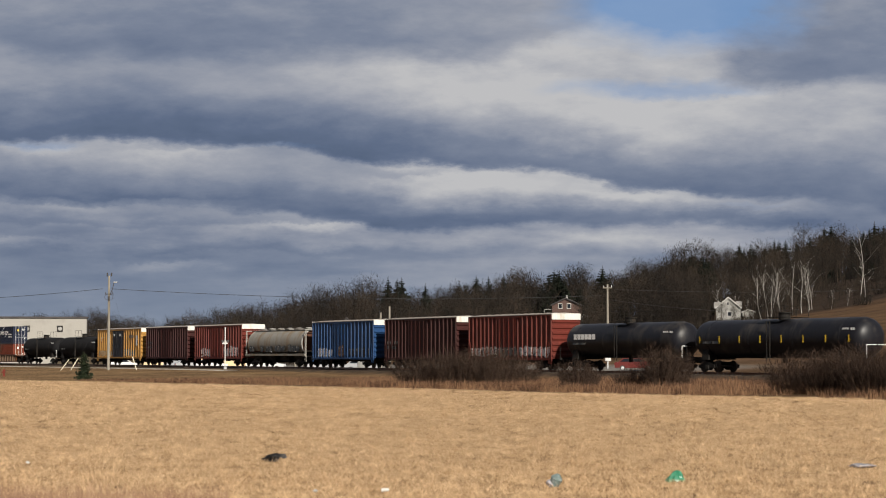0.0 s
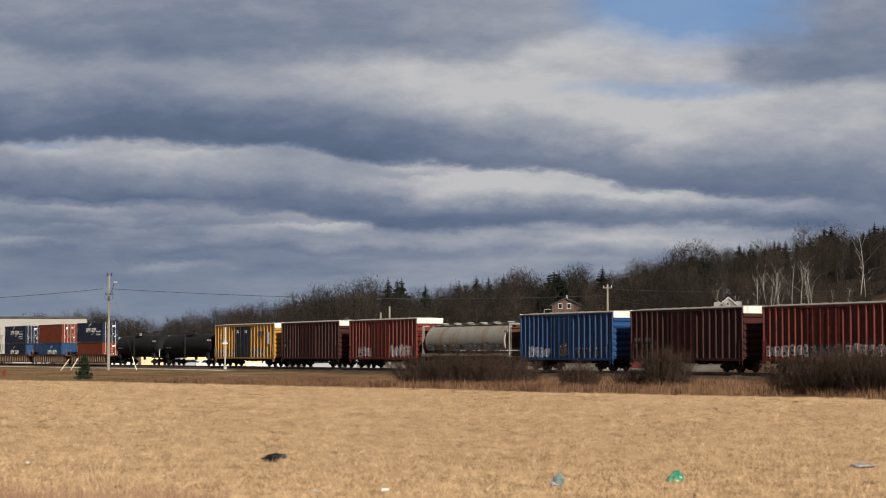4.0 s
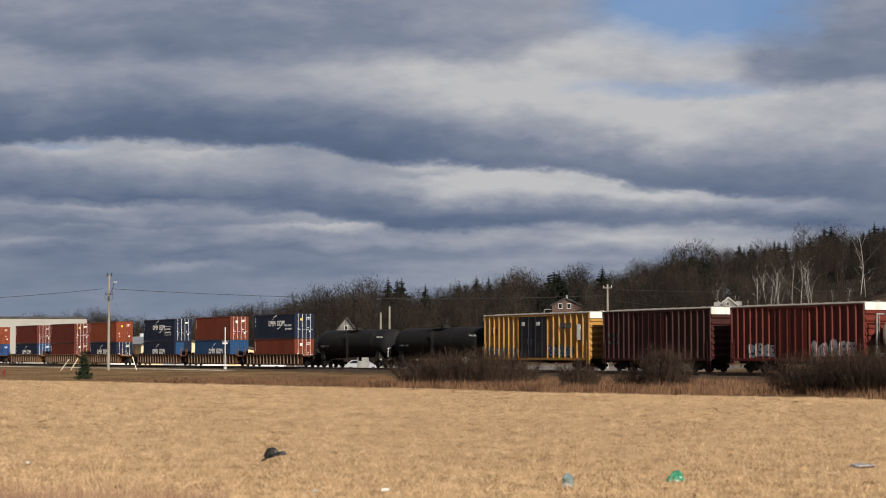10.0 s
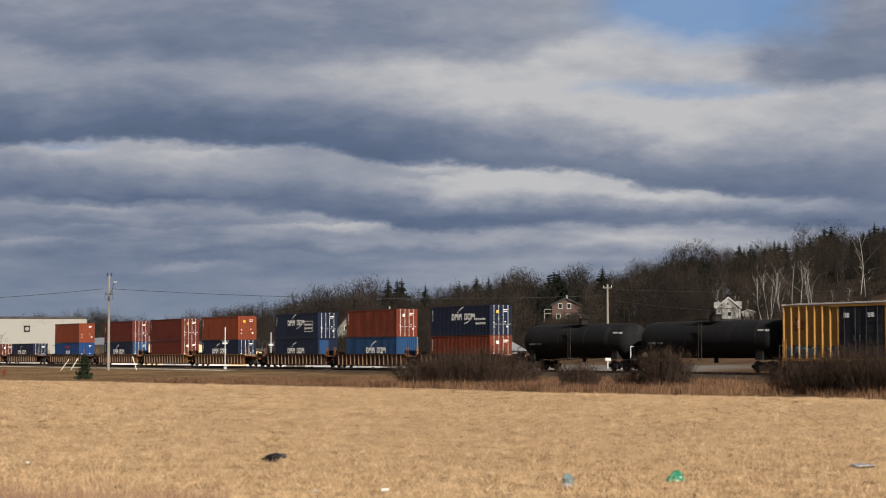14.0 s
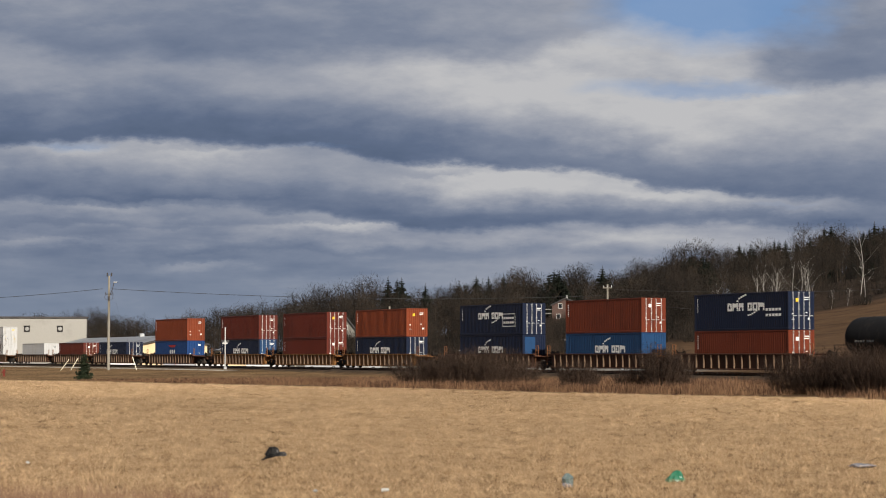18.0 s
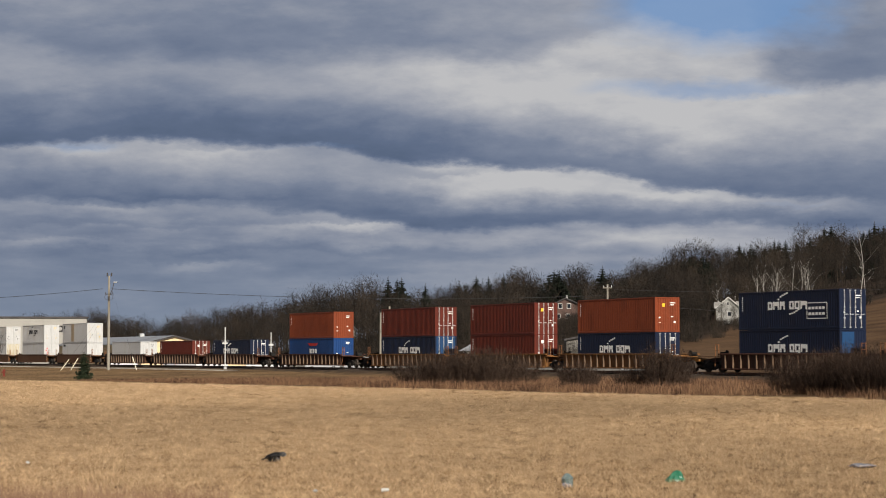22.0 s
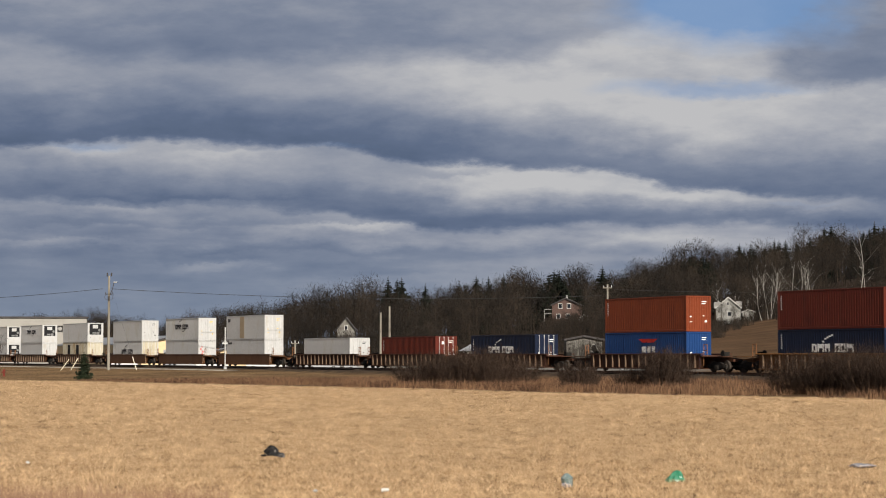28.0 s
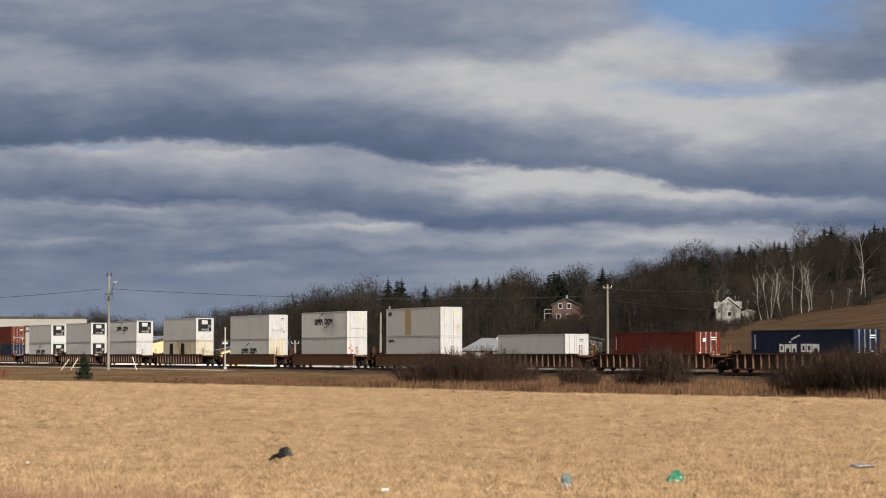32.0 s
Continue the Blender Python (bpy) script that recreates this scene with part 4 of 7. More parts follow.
def container(label, body, H=2.896, front="doors", door_mat=None, reefer=False, end_mat=None):
    """A 40-foot container, its base at z = 0; front is what its forward end shows: doors, wall or unit."""
    c = thing("shipping_container", label, "container", on_track(0), "containers on the train")
    h, w = CL / 2, CW / 2
    dm = door_mat or body
    pitch, depth = (0.14, 0.010) if reefer else (0.278, 0.036)
    for s in (-1, 1):
        at = pose(0, s * w, 0, 0, 0, 0 if s < 0 else 180)
        part("side_wall", lambda: corrugated(CL - 0.30, 0.16, H - 0.10, pitch, depth).box(-h + 0.15, h - 0.15, 0.045, 0.06, 0.16, H - 0.1), body, c, at=pose(0, s * (w - 0.012), 0, 0, 0, 0 if s < 0 else 180),
             key=("cwall", H, reefer))
        part("bottom_rail", lambda: Geo().box(-h + 0.1, h - 0.1, 0, 0.09, 0.0, 0.17, 0.012), body, c, at=at, key="brail")
        part("top_rail", lambda: Geo().box(-h + 0.1, h - 0.1, 0, 0.07, H - 0.11, H, 0.012), body, c, at=at, key=("trail", H))
        for e in (-1, 1):
            part("corner_post", lambda: Geo().box(-0.085, 0.085, -0.085, 0.085, 0.118, H - 0.118, 0.012), body, c, at=pose(e * (h - 0.085), s * (w - 0.085), 0), key=("cpost", H))
            for z in (0, H - 0.118):
                part("corner_casting", lambda: Geo().box(-0.089, 0.089, -0.081, 0.081, 0, 0.118, 0.015), body, c, at=pose(e * (h - 0.086), s * (w - 0.078), z), key="casting")
    part("roof", lambda: Geo().box(-h + 0.15, h - 0.15, -w + 0.06, w - 0.06, H - 0.05, H - 0.02), body, c, key=("croof", H))
    part("floor", lambda: Geo().box(-h + 0.15, h - 0.15, -w + 0.08, w - 0.08, 0.03, 0.16), M_BLACK, c, key="cfloor")
    for e in (-1, 1):
        kind = front if e > 0 else ("wall" if front == "doors" else "doors")
        at = pose(e * h, 0, 0, 0, 0, 90 if e > 0 else -90)
        part("end_header", lambda: Geo().box(-w + 0.15, w - 0.15, 0.0, 0.10, H - 0.12, H, 0.01), dm, c, at=at, key=("header", H))
        part("end_sill", lambda: Geo().box(-w + 0.15, w - 0.15, 0.0, 0.10, 0, 0.15, 0.01), dm, c, at=at, key="endsill")
        if kind == "wall":
            part("end_wall", lambda: corrugated(CW - 0.30, 0.14, H - 0.11, 0.25, 0.045).box(-w + 0.15, w - 0.15, 0.05, 0.06, 0.14, H - 0.11), end_mat or dm, c, at=at @ pose(0, 0.012, 0), key=("cend", H))
        elif kind == "doors":
            for s in (-1, 1):
                a, b = (0.01, w - 0.16) if s > 0 else (-w + 0.16, -0.01)
                def leaf():
                    g = Geo().box(a, b, 0.035, 0.075, 0.15, H - 0.12, 0.01)
                    for k in range(5):
                        z = 0.22 + (H - 0.55) * k / 5
                        g.box(a + 0.08, b - 0.08, 0.018, 0.036, z, z + (H - 0.55) / 5 * 0.62)
                    return g
                d = part("door", leaf, dm, c, at=at, key=("leaf", H, s))
                for q in (0.22, 0.72):
                    x = a + (b - a) * (q if s > 0 else 1 - q)
                    part("locking_rod", lambda: Geo().tube((0, 0, 0.08), (0, 0, H - 0.06), 0.028, n=6).box(-0.06, 0.06, -0.01, 0.02, 0.06, 0.13).box(-0.06, 0.06, -0.01, 0.02, H - 0.13, H - 0.06)
                         .box(-0.05, 0.30, -0.03, 0.0, 1.02, 1.08).box(-0.05, 0.05, -0.02, 0.02, 1.5, 1.6), C_RODS, d, "galvanised locking rod and handle", pose(x, -0.018, 0), key=("rod", H))
        else:                                  # refrigeration machinery
            part("unit_frame", lambda: Geo().box(-w + 0.16, w - 0.16, 0.10, 0.14, 0.15, H - 0.12).box(-w + 0.16, w - 0.16, 0.02, 0.12, 0.15, 1.15, 0.02)
                 .box(-w + 0.16, -w + 0.30, 0.0, 0.12, 1.15, H - 0.12).box(w - 0.30, w - 0.16, 0.0, 0.12, 1.15, H - 0.12), dm, c, "white refrigeration unit", at, key=("unit", H))
            bay = part("unit_recess", lambda: Geo().box(-w + 0.31, w - 0.31, 0.085, 0.098, 1.16, H - 0.16), C_DARK, c, "dark compressor bay", at, key=("urecess", H))
            part("compressor", lambda: Geo().tube((-0.45, 0.02, 1.38), (0.1, 0.02, 1.38), 0.13, n=10).box(0.2, 0.6, -0.01, 0.08, 1.2, 1.55, 0.02), M_GREYMETAL, bay, key="compr")
            part("evaporator_cover", lambda: Geo().box(-0.42, 0.40, -0.02, 0.08, H - 0.82, H - 0.30, 0.04), dm, bay, "white evaporator cover", key=("evap", H))
            part("fan", lambda: Geo().tube((0.62, 0.0, H - 1.05), (0.62, 0.08, H - 1.05), 0.2, n=14), M_GREYMETAL, bay, key=("fan", H))
    return c


def swoosh(c, x, z, mat, y):
    """The broken arcs over and under a shipping line's name."""
    for k in range(5):
        mark(c, x + 1.2 + 0.26 * k, x + 1.42 + 0.26 * k, z + 0.66 + 0.20 * k ** 0.6, z + 0.78 + 0.20 * k ** 0.6, mat, pose(0, y, 0), "arc_mark")
    for k in range(5):
        mark(c, x + 2.6 + 0.26 * k, x + 2.82 + 0.26 * k, z - 0.44 + 0.035 * k ** 1.6, z - 0.33 + 0.035 * k ** 1.6, mat, pose(0, y, 0), "arc_mark")


def name_blocks(c, x, z, mat, y, h=0.62):
    """Six block shapes where a name stands: two uprights and a bar each."""
    for k, w in enumerate((0.56, 0.74, 0.60, -0.36, 0.56, 0.60, 0.78)):
        if w > 0:
            def block(k=k, w=w):
                u = 0.17
                g = Geo().box(0, u, -0.004, 0, 0, h).box(w - u, w, -0.004, 0, 0, h * (1.0 if k % 3 else 0.92))
                if k in (0, 4, 5):
                    return g.box(u, w - u, -0.004, 0, 0, 0.15).box(u, w - u, -0.004, 0, h - 0.15, h)
                return g.box(u, w - u, -0.004, 0, h * 0.45, h * 0.95)
            part("name_block", block, mat, c, "", pose(x, y, z), key=("block", k))
        x += abs(w) + 0.09


SIDE_Y = -CW / 2 + 0.006


def decals(c, H, mat=None, plate=None, edge=True):
    """Small marks: a column by the rear corner, code blocks on the forward end."""
    mat = mat or M_MARK_WHITE
    h = CL / 2
    if edge:
        for k in range(7):
            mark(c, -h + 0.42, -h + 0.52, H - 0.45 - 0.16 * k, H - 0.35 - 0.16 * k, mat, pose(0, SIDE_Y, 0), "code_mark")
    for a, z, w, q in ((0.30, H - 0.50, 0.45, 0.07), (0.30, H - 0.66, 0.38, 0.06), (0.62, 0.75, 0.20, 0.16), (0.40, 1.25, 0.16, 0.07), (-0.85, 1.15, 0.16, 0.10), (-0.85, 0.75, 0.22, 0.05)):
        mark(c, a, a + w, z, z + q, mat, pose(h + 0.0, 0, 0, 0, 0, 90) @ pose(0, 0.014, 0), "code_mark")
    if plate:
        part("label_plate", Geo().box(-0.50, -0.24, -0.008, 0, H - 0.80, H - 0.52), plate, c, "square label on the door", pose(h, 0, 0, 0, 0, 90) @ pose(0, 0.012, 0))


def line_container(label, body, H, front, door_mat=None, high=True, mark_mat=None, box=False, x=-1.6):
    c = container(label, body, H, front, door_mat)
    mark_mat = mark_mat or M_MARK_WHITE
    z = H * (0.52 if high else 0.42)
    if not high:
        z = 1.22
    name_blocks(c, x, z, mark_mat, SIDE_Y)
    swoosh(c, x, z + 0.05, mark_mat, SIDE_Y)
    if box:
        for k in range(2):
            for i in range(5):
                mark(c, x + 4.9 + 0.40 * i, x + 5.2 + 0.40 * i, z - 0.05 - 0.42 * k, z + 0.15 - 0.42 * k, mark_mat, pose(0, SIDE_Y, 0), "text_mark")
        if box == 2:
            g = Geo()
            for a, b, p, q in ((4.7, 7.1, 0.40, 0.46), (4.7, 7.1, -0.75, -0.69), (4.7, 4.76, -0.75, 0.46), (7.04, 7.1, -0.75, 0.46)):
                g.box(x + a, x + b, -0.004, 0, z + p, z + q)
            part("text_frame", g, mark_mat, c, "thin pale frame", pose(0, SIDE_Y, 0))
    return c


# ---- well cars ----
def well_car(u, a, b, a_joint, b_joint, ribbed=True, mat=None, label=""):
    """A well unit with its middle at u; it reaches a metres back and b forward, to a shared truck (joint) or a coupler."""
    mat = mat or M_WELL
    car = rides(thing("well_car", label or "brown ribbed well car holding containers low between its trucks", "well car", on_track(0), "cars of the freight train"), u)
    hw = 8.15
    for s in (-1, 1):
        at = pose(0, s * 1.42, 0, 0, 0, 0 if s < 0 else 180)
        sill = part("side_sill", lambda: Geo().box(-hw, hw, 0.04, 0.07, 0.30, 1.42).box(-hw - 0.4, hw + 0.4, -0.10, 0.12, 1.38, 1.50, 0.02).box(-hw, hw, -0.08, 0.12, 0.22, 0.34, 0.02)
                    if ribbed else Geo().box(-hw, hw, -0.02, 0.06, 0.30, 1.46, 0.02).box(-hw - 0.4, hw + 0.4, -0.06, 0.12, 1.40, 1.50, 0.02).box(-hw, hw, -0.06, 0.12, 0.22, 0.32, 0.02),
                    mat, car, at=at, key=("wsill", ribbed))
        if ribbed:
            for k in range(16):
                part("rib", lambda: Geo().prism([(-0.035, 0.05), (-0.035, -0.10), (0.035, -0.10), (0.035, 0.05)], 2, 0.34, 1.38), M_WELL_RIB_LIT, sill, at=pose(-7.6 + 15.2 * k / 15, 0, 0), key="rib")
    part("well_floor", lambda: Geo().box(-hw, hw, -1.36, -1.05, 0.24, 0.32).box(-hw, hw, 1.05, 1.36, 0.24, 0.32).box(-6.0, -5.5, -1.36, 1.36, 0.22, 0.34).box(5.5, 6.0, -1.36, 1.36, 0.22, 0.34).box(-0.3, 0.3, -1.36, 1.36, 0.22, 0.34),
         mat, car, key="wfloor")
    for s, reach, joint in ((-1, a, a_joint), (1, b, b_joint)):
        turn = 0 if s > 0 else 180
        part("bulkhead", lambda: Geo().box(0, 0.12, -1.36, 1.36, 0.3, 1.36, 0.02), mat, car, at=pose(s * hw, 0, 0, 0, 0, turn), key="bulkhead")
        end = reach - (0.25 if joint else 0.55)
        part("end_platform", Geo().prism([(hw, 1.28), (end, 1.05), (end, 0.86), (hw, 0.72)], 1, -0.55, 0.55).box(hw + 0.1, end - 0.4, -1.38, 1.38, 1.20, 1.26, 0.01),
             mat, car, "sloped end platform", pose(0, 0, 0, 0, 0, turn))
        part("hand_rail", lambda: Geo().tube((0.5, -1.32, 1.25), (0.5, -1.32, 2.25), 0.035, n=6).tube((0.95, -1.32, 1.25), (0.95, -1.32, 2.25), 0.035, n=6).tube((0.5, -1.32, 2.2), (0.95, -1.32, 2.2), 0.03, n=6)
             .tube((0.5, -1.32, 1.75), (0.95, -1.32, 1.75), 0.03, n=6).tube((0.5, -1.36, 0.5), (0.5, -1.32, 1.3), 0.03, n=6), M_GRIP, car, "orange grab irons", pose(s * hw, 0, 0) if s > 0 else pose(-hw - 1.45, 0, 0), key="whand")
        part("brake_box", lambda: Geo().box(0.6, 1.1, 0.3, 0.8, 1.26, 1.62, 0.04).tube((0.9, 0.2, 1.5), (0.9, 0.26, 1.5), 0.26, n=12), M_BLACK, car, at=pose(s * hw, 0, 0, 0, 0, turn), key="bbox")
        if joint:
            if s > 0:
                truck(car, reach)
        else:
            truck(car, s * (reach - 2.0))
            coupler(car, s * (reach - 0.65), s)
    return car


WELL_Z = 0.36


def load(c, u, z):
    """Put a container on the train."""
    rides(c, u, z)
    return c


def make_train():
    # freight cars, from the front
    tank_car(227.8, 250.1, "glossy black tank car with yellow reflective strips", stripes=8)
    tank_car(208.1, 227.2, "dusty black tank car with a pale block name", name_bars=True)
    c = boxcar(191.4, 207.0, "rusty red ribbed boxcar with silver graffiti and a white end band", M_BOX_RED, M_BOX_RED, seed=2)
    scrawl(c, -7.5, -2.3, 1.12, 2.25, -1.452, M_SPRAY, 3, label="silver and black graffiti", fill=1.0)
    scrawl(c, -2.0, 1.6, 1.12, 2.2, -1.562, M_SPRAY_DARK, 14, label="dark graffiti on the doors", fill=1.0)
    scrawl(c, 1.9, 7.4, 1.12, 2.3, -1.452, M_SPRAY, 4, label="silver and black graffiti", fill=1.0)
    c = boxcar(173.1, 188.9, "dark maroon ribbed boxcar with a white end band", M_BOX_BROWN, M_BOX_BROWN, top=5.25, posts=7)
    bars(c, -7.2, 2.5, (0.3, 0.3, -0.2, 0.3, 0.3), 0.3, -1.556, M_SPRAY_DARK, "road_number", "pale worn number marks", 0.25)
    bars(c, -7.2, 2.0, (0.3, -0.2, 0.3, 0.3), 0.3, -1.556, M_SPRAY_DARK, "road_number", "", 0.3)
    c = boxcar(154.6, 170.4, "blue ribbed boxcar with white and black graffiti along its foot", M_BOX_BLUE, M_BOX_BLUE, top=5.22, door=(0.36, 0.58))
    scrawl(c, -6.4, -2.6, 1.05, 2.2, -1.452, M_MARK_WHITE, 5, label="white bubble graffiti", fill=1.0)
    scrawl(c, -1.9, 0.6, 1.1, 2.5, -1.56, M_SPRAY_RUST, 6, label="dark graffiti on the door")
    scrawl(c, 1.6, 6.9, 1.2, 2.3, -1.452, M_SPRAY_DARK, 7, label="grey and black tags", fill=0.7, wide=(0.5, 0.8))
    hopper_car(134.7, 152.5, "weathered grey covered hopper car with rounded sides")
    c = boxcar(117.6, 133.6, "red ribbed boxcar with silver graffiti and pale end band", M_BOX_RED, M_BOX_RED, top=5.24)
    scrawl(c, -6.6, -2.4, 1.1, 2.35, -1.452, M_SPRAY_CYAN, 8, label="silver graffiti", fill=0.9)
    scrawl(c, 1.9, 7.0, 1.1, 2.55, -1.452, M_SPRAY, 9, label="silver graffiti", fill=0.9)
    c = boxcar(99.05, 114.95, "dark maroon boxcar with faint number marks and a white end band", M_BOX_BROWN, M_BOX_BROWN, top=5.26)
    bars(c, -7.0, 2.9, (0.3, 0.3, 0.3), 0.3, -1.556, M_SPRAY_DARK, "road_number", "pale worn number marks", 0.4)
    bars(c, -7.0, 2.3, (0.3, 0.3, 0.3), 0.3, -1.556, M_SPRAY_DARK, "road_number", "", 0.4)
    c = boxcar(78.0, 96.9, "golden yellow boxcar with black double doors and graffiti along its foot", M_BOX_YELLOW, M_BOX_YELLOW, top=5.24, posts=7, door=(0.35, 0.615), door_mat=M_BOX_BLACK)
    scrawl(c, -9.0, -2.9, 1.1, 2.2, -1.452, M_SPRAY_BLUE, 10, label="dark blue graffiti", fill=0.85)
    scrawl(c, 2.3, 6.8, 1.1, 2.3, -1.452, M_MARK_BLUE, 11, label="pale blue graffiti", fill=0.85)
    part("route_sign", Geo().box(7.45, 8.05, -0.006, 0, 2.7, 4.1), M_MARK_WHITE, c, "white and black route panel", pose(0, -1.555, 0))
    bars(c, 4.6, 3.75, (0.5, 0.5, 0.5), 0.45, -1.556, M_SPRAY_DARK, "owner_mark", "dark faded mark", 0.2)
    scrawl(c, -8.2, -6.5, 3.15, 4.15, -1.452, M_BOX_YELLOW, 21, "tag", "dark red spray tag", 1.0, M_TAG, (0.45, 0.7))
    for x in (-2.3, 0.4):
        bars(c, x, 4.05, (0.3, 0.3), 0.34, -1.562, M_SPRAY, "door_stencil", "pale stencil on the door", 0.08)
    bars(c, -1.2, 2.35, (0.16, -0.3, 0.16, -0.3, 0.16), 0.45, -1.562, M_SPRAY_DARK, "latch_mark", "pale worn latch marks", 0.1)
    tank_car(57.4, 77.4, "dull black tank car with top railing", mat=M_TANK_DULL)
    tank_car(37.9, 57.0, "dull black tank car with small tagging on its flank", mat=M_TANK_DULL)
    # double-stack well cars; each row: middle, reach back and forward, joints, kind
    ochre = M_WELL_GOLD
    for u, a, b, ja, jb, rib, mat in ((262.5, 12.0, 12.0, 0, 0, 1, None), (26.4, 9.9, 11.2, 1, 0, 1, None), (6.5, 9.9, 9.9, 1, 1, 1, None), (-13.3, 11.9, 9.9, 0, 1, 1, None),
                                      (-37.1, 9.9, 11.9, 1, 0, 1, ochre), (-56.8, 9.9, 9.8, 1, 1, 1, ochre), (-76.4, 12.0, 9.8, 0, 1, 1, ochre),
                                      (-100.6, 12.0, 12.1, 0, 0, 1, None),
                                      (-124.7, 9.8, 12.0, 1, 0, 1, None), (-144.4, 10.0, 9.9, 1, 1, 1, None), (-164.4, 11.9, 10.0, 0, 1, 1, None),
                                      (-188.2, 10.9, 11.9, 0, 0, 0, None), (-210.1, 10.9, 10.9, 0, 0, 0, None), (-231.9, 12.0, 10.9, 0, 0, 0, None),
                                      (-256.0, 11.6, 12.0, 0, 0, 1, None), (-279.1, 10.1, 11.5, 1, 0, 1, None), (-299.4, 9.9, 10.2, 1, 1, 1, None),
                                      (-319.3, 11.3, 9.9, 0, 1, 1, None), (-341.9, 11.3, 11.3, 0, 0, 1, None)):
        well_car(u, a, b, ja, jb, bool(rib), mat or (None if rib else M_WELL_SMOOTH), "" if rib else "smooth brown single well car holding white containers")
    HC, ST = 2.896, 2.591
    z0 = WELL_Z

    def stack(u, low, lh, high=None):
        load(low, u, z0)
        if high is not None:
            load(high, u, z0 + lh + 0.02)

    # first three
    a = container("rust red corrugated container with doors, lowest in its well", C_RUST, HC, "doors")
    decals(a, HC, plate=M_MARK_WHITE)
    b = line_container("navy blue container with white line name, doors forward", C_NAVY, HC, "doors", None, True, box=1)
    decals(b, HC, plate=M_MARK_YELLOW)
    stack(26.35, a, HC, b)
    a = line_container("mid blue container with white line name, low in the well", C_TEAL, HC, "wall", None, False, x=-1.2)
    # covers the sunlit half of the end, in the same blue as the body
    part("end_panel", Geo().box(-1.0, 0.0, -0.004, 0, 0.2, 2.7), C_TEAL, a, "half end panel in the body's blue, for the lit half", pose(CL / 2, 0, 0, 0, 0, 90))
    b = container("rust red container with white label on its doors", C_RUST, HC, "doors")
    decals(b, HC, plate=M_MARK_WHITE)
    stack(6.5, a, HC, b)
    a = line_container("navy container with white line name, lit half of its end in blue", C_NAVY, HC, "wall", None, False, x=-2.4)
    # sunlight on half of this navy end is put in as a brighter blue
    part("end_panel", Geo().box(-1.0, 0.1, -0.004, 0, 0.2, 2.7), C_TEAL, a, "sunlit half of the end, painted a brighter blue", pose(CL / 2, 0, 0, 0, 0, 90))
    b = line_container("navy container with white line name and framed text", C_NAVY, HC, "doors", None, True, box=2, x=-2.4)
    decals(b, HC)
    stack(-13.3, a, HC, b)
    # second three
    a = line_container("navy container with white line name, doors forward", C_NAVY, HC, "doors", None, False, x=-2.5)
    decals(a, HC)
    b = container("orange corrugated container with a plain end", C_ORANGE, HC, "wall")
    decals(b, HC, plate=M_MARK_YELLOW)
    stack(-37.1, a, HC, b)
    a = container("dark red container with white marks on its doors", C_RED, HC, "doors")
    decals(a, HC, plate=M_MARK_WHITE)
    b = container("dark red container with a yellow door label", C_RED, HC, "doors")
    decals(b, HC, plate=M_MARK_YELLOW)
    stack(-56.8, a, HC, b)
    a = line_container("dark blue container with white line name", C_NAVY, HC, "doors", C_TEAL, False, x=-2.0)
    decals(a, HC)
    b = container("dark red corrugated container, doors forward", C_RED, HC, "doors")
    decals(b, HC)
    stack(-76.4, a, HC, b)
    # a single
    a = container("royal blue container with red and white mark", C_BLUE, HC, "wall")
    bars(a, -0.4, 1.22, (0.6, 0.5, 0.45), 0.5, SIDE_Y, M_MARK_WHITE, "name_block", "", 0.2)
    part("line_mark", Geo().prism([(-0.9, 2.35), (-0.3, 2.05), (1.4, 2.05), (1.9, 2.35)], 1, -0.004, 0), M_MARK_RED, a, "red winged mark", pose(0, SIDE_Y, 0))
    decals(a, HC, edge=False)
    b = container("orange container with a plain sunlit end", C_ORANGE, HC, "wall")
    decals(b, HC)
    stack(-100.6, a, HC, b)
    # single-level wells
    a = line_container("navy container with white line name, alone in its well", C_NAVY, HC, "doors", None, False, x=-2.6)
    decals(a, HC)
    stack(-124.7, a, HC)
    a = container("dark red container, alone in its well", C_RED, HC, "doors")
    decals(a, HC, plate=M_MARK_WHITE)
    stack(-144.3, a, HC)
    a = container("white refrigerated container, alone in its well", C_WHITE, HC, "doors", None, True)
    decals(a, HC, M_MARK_BLACK, edge=False)
    stack(-164.4, a, HC)
    # white refrigerated containers
    a = container("white refrigerated container with small dark marks", C_WHITE, HC, "doors", None, True)
    bars(a, -5.5, HC - 0.55, (0.25, 0.25, 0.25, 0.25), 0.25, SIDE_Y, M_MARK_BLACK, "line_name", "dark small name blocks")
    b = container("white refrigerated container with a tan vertical patch", C_WHITE, HC, "doors", None, True)
    part("patch", Geo().box(-1.7, -0.3, -0.004, 0, 0.16, HC - 0.1), C_TAN, b, "bare tan panel", pose(0, SIDE_Y, 0))
    bars(b, -5.6, HC - 0.75, (0.35, 0.35), 0.4, SIDE_Y, M_MARK_BLACK, "line_mark", "dark mark")
    decals(b, HC, M_MARK_YELLOW, edge=False)
    stack(-188.2, a, HC, b)
    a = container("white refrigerated container with red spray on its doors", C_WHITE, HC, "doors", None, True)
    g = Geo()
    for k in range(5):
        g.box(-0.95 + 0.14 * (k % 3), -0.78 + 0.14 * (k % 3), -0.005, 0, 0.75 + 0.30 * k, 1.0 + 0.30 * k)
    part("graffiti", g, M_MARK_RED, a, "red spray strokes", pose(CL / 2 + 0.0, 0, 0, 0, 0, 90) @ pose(0, 0.014, 0))
    b = line_container("white refrigerated container with dark line name", C_WHITE, HC, "doors", None, True, mark_mat=M_MARK_BLACK, x=-2.4)
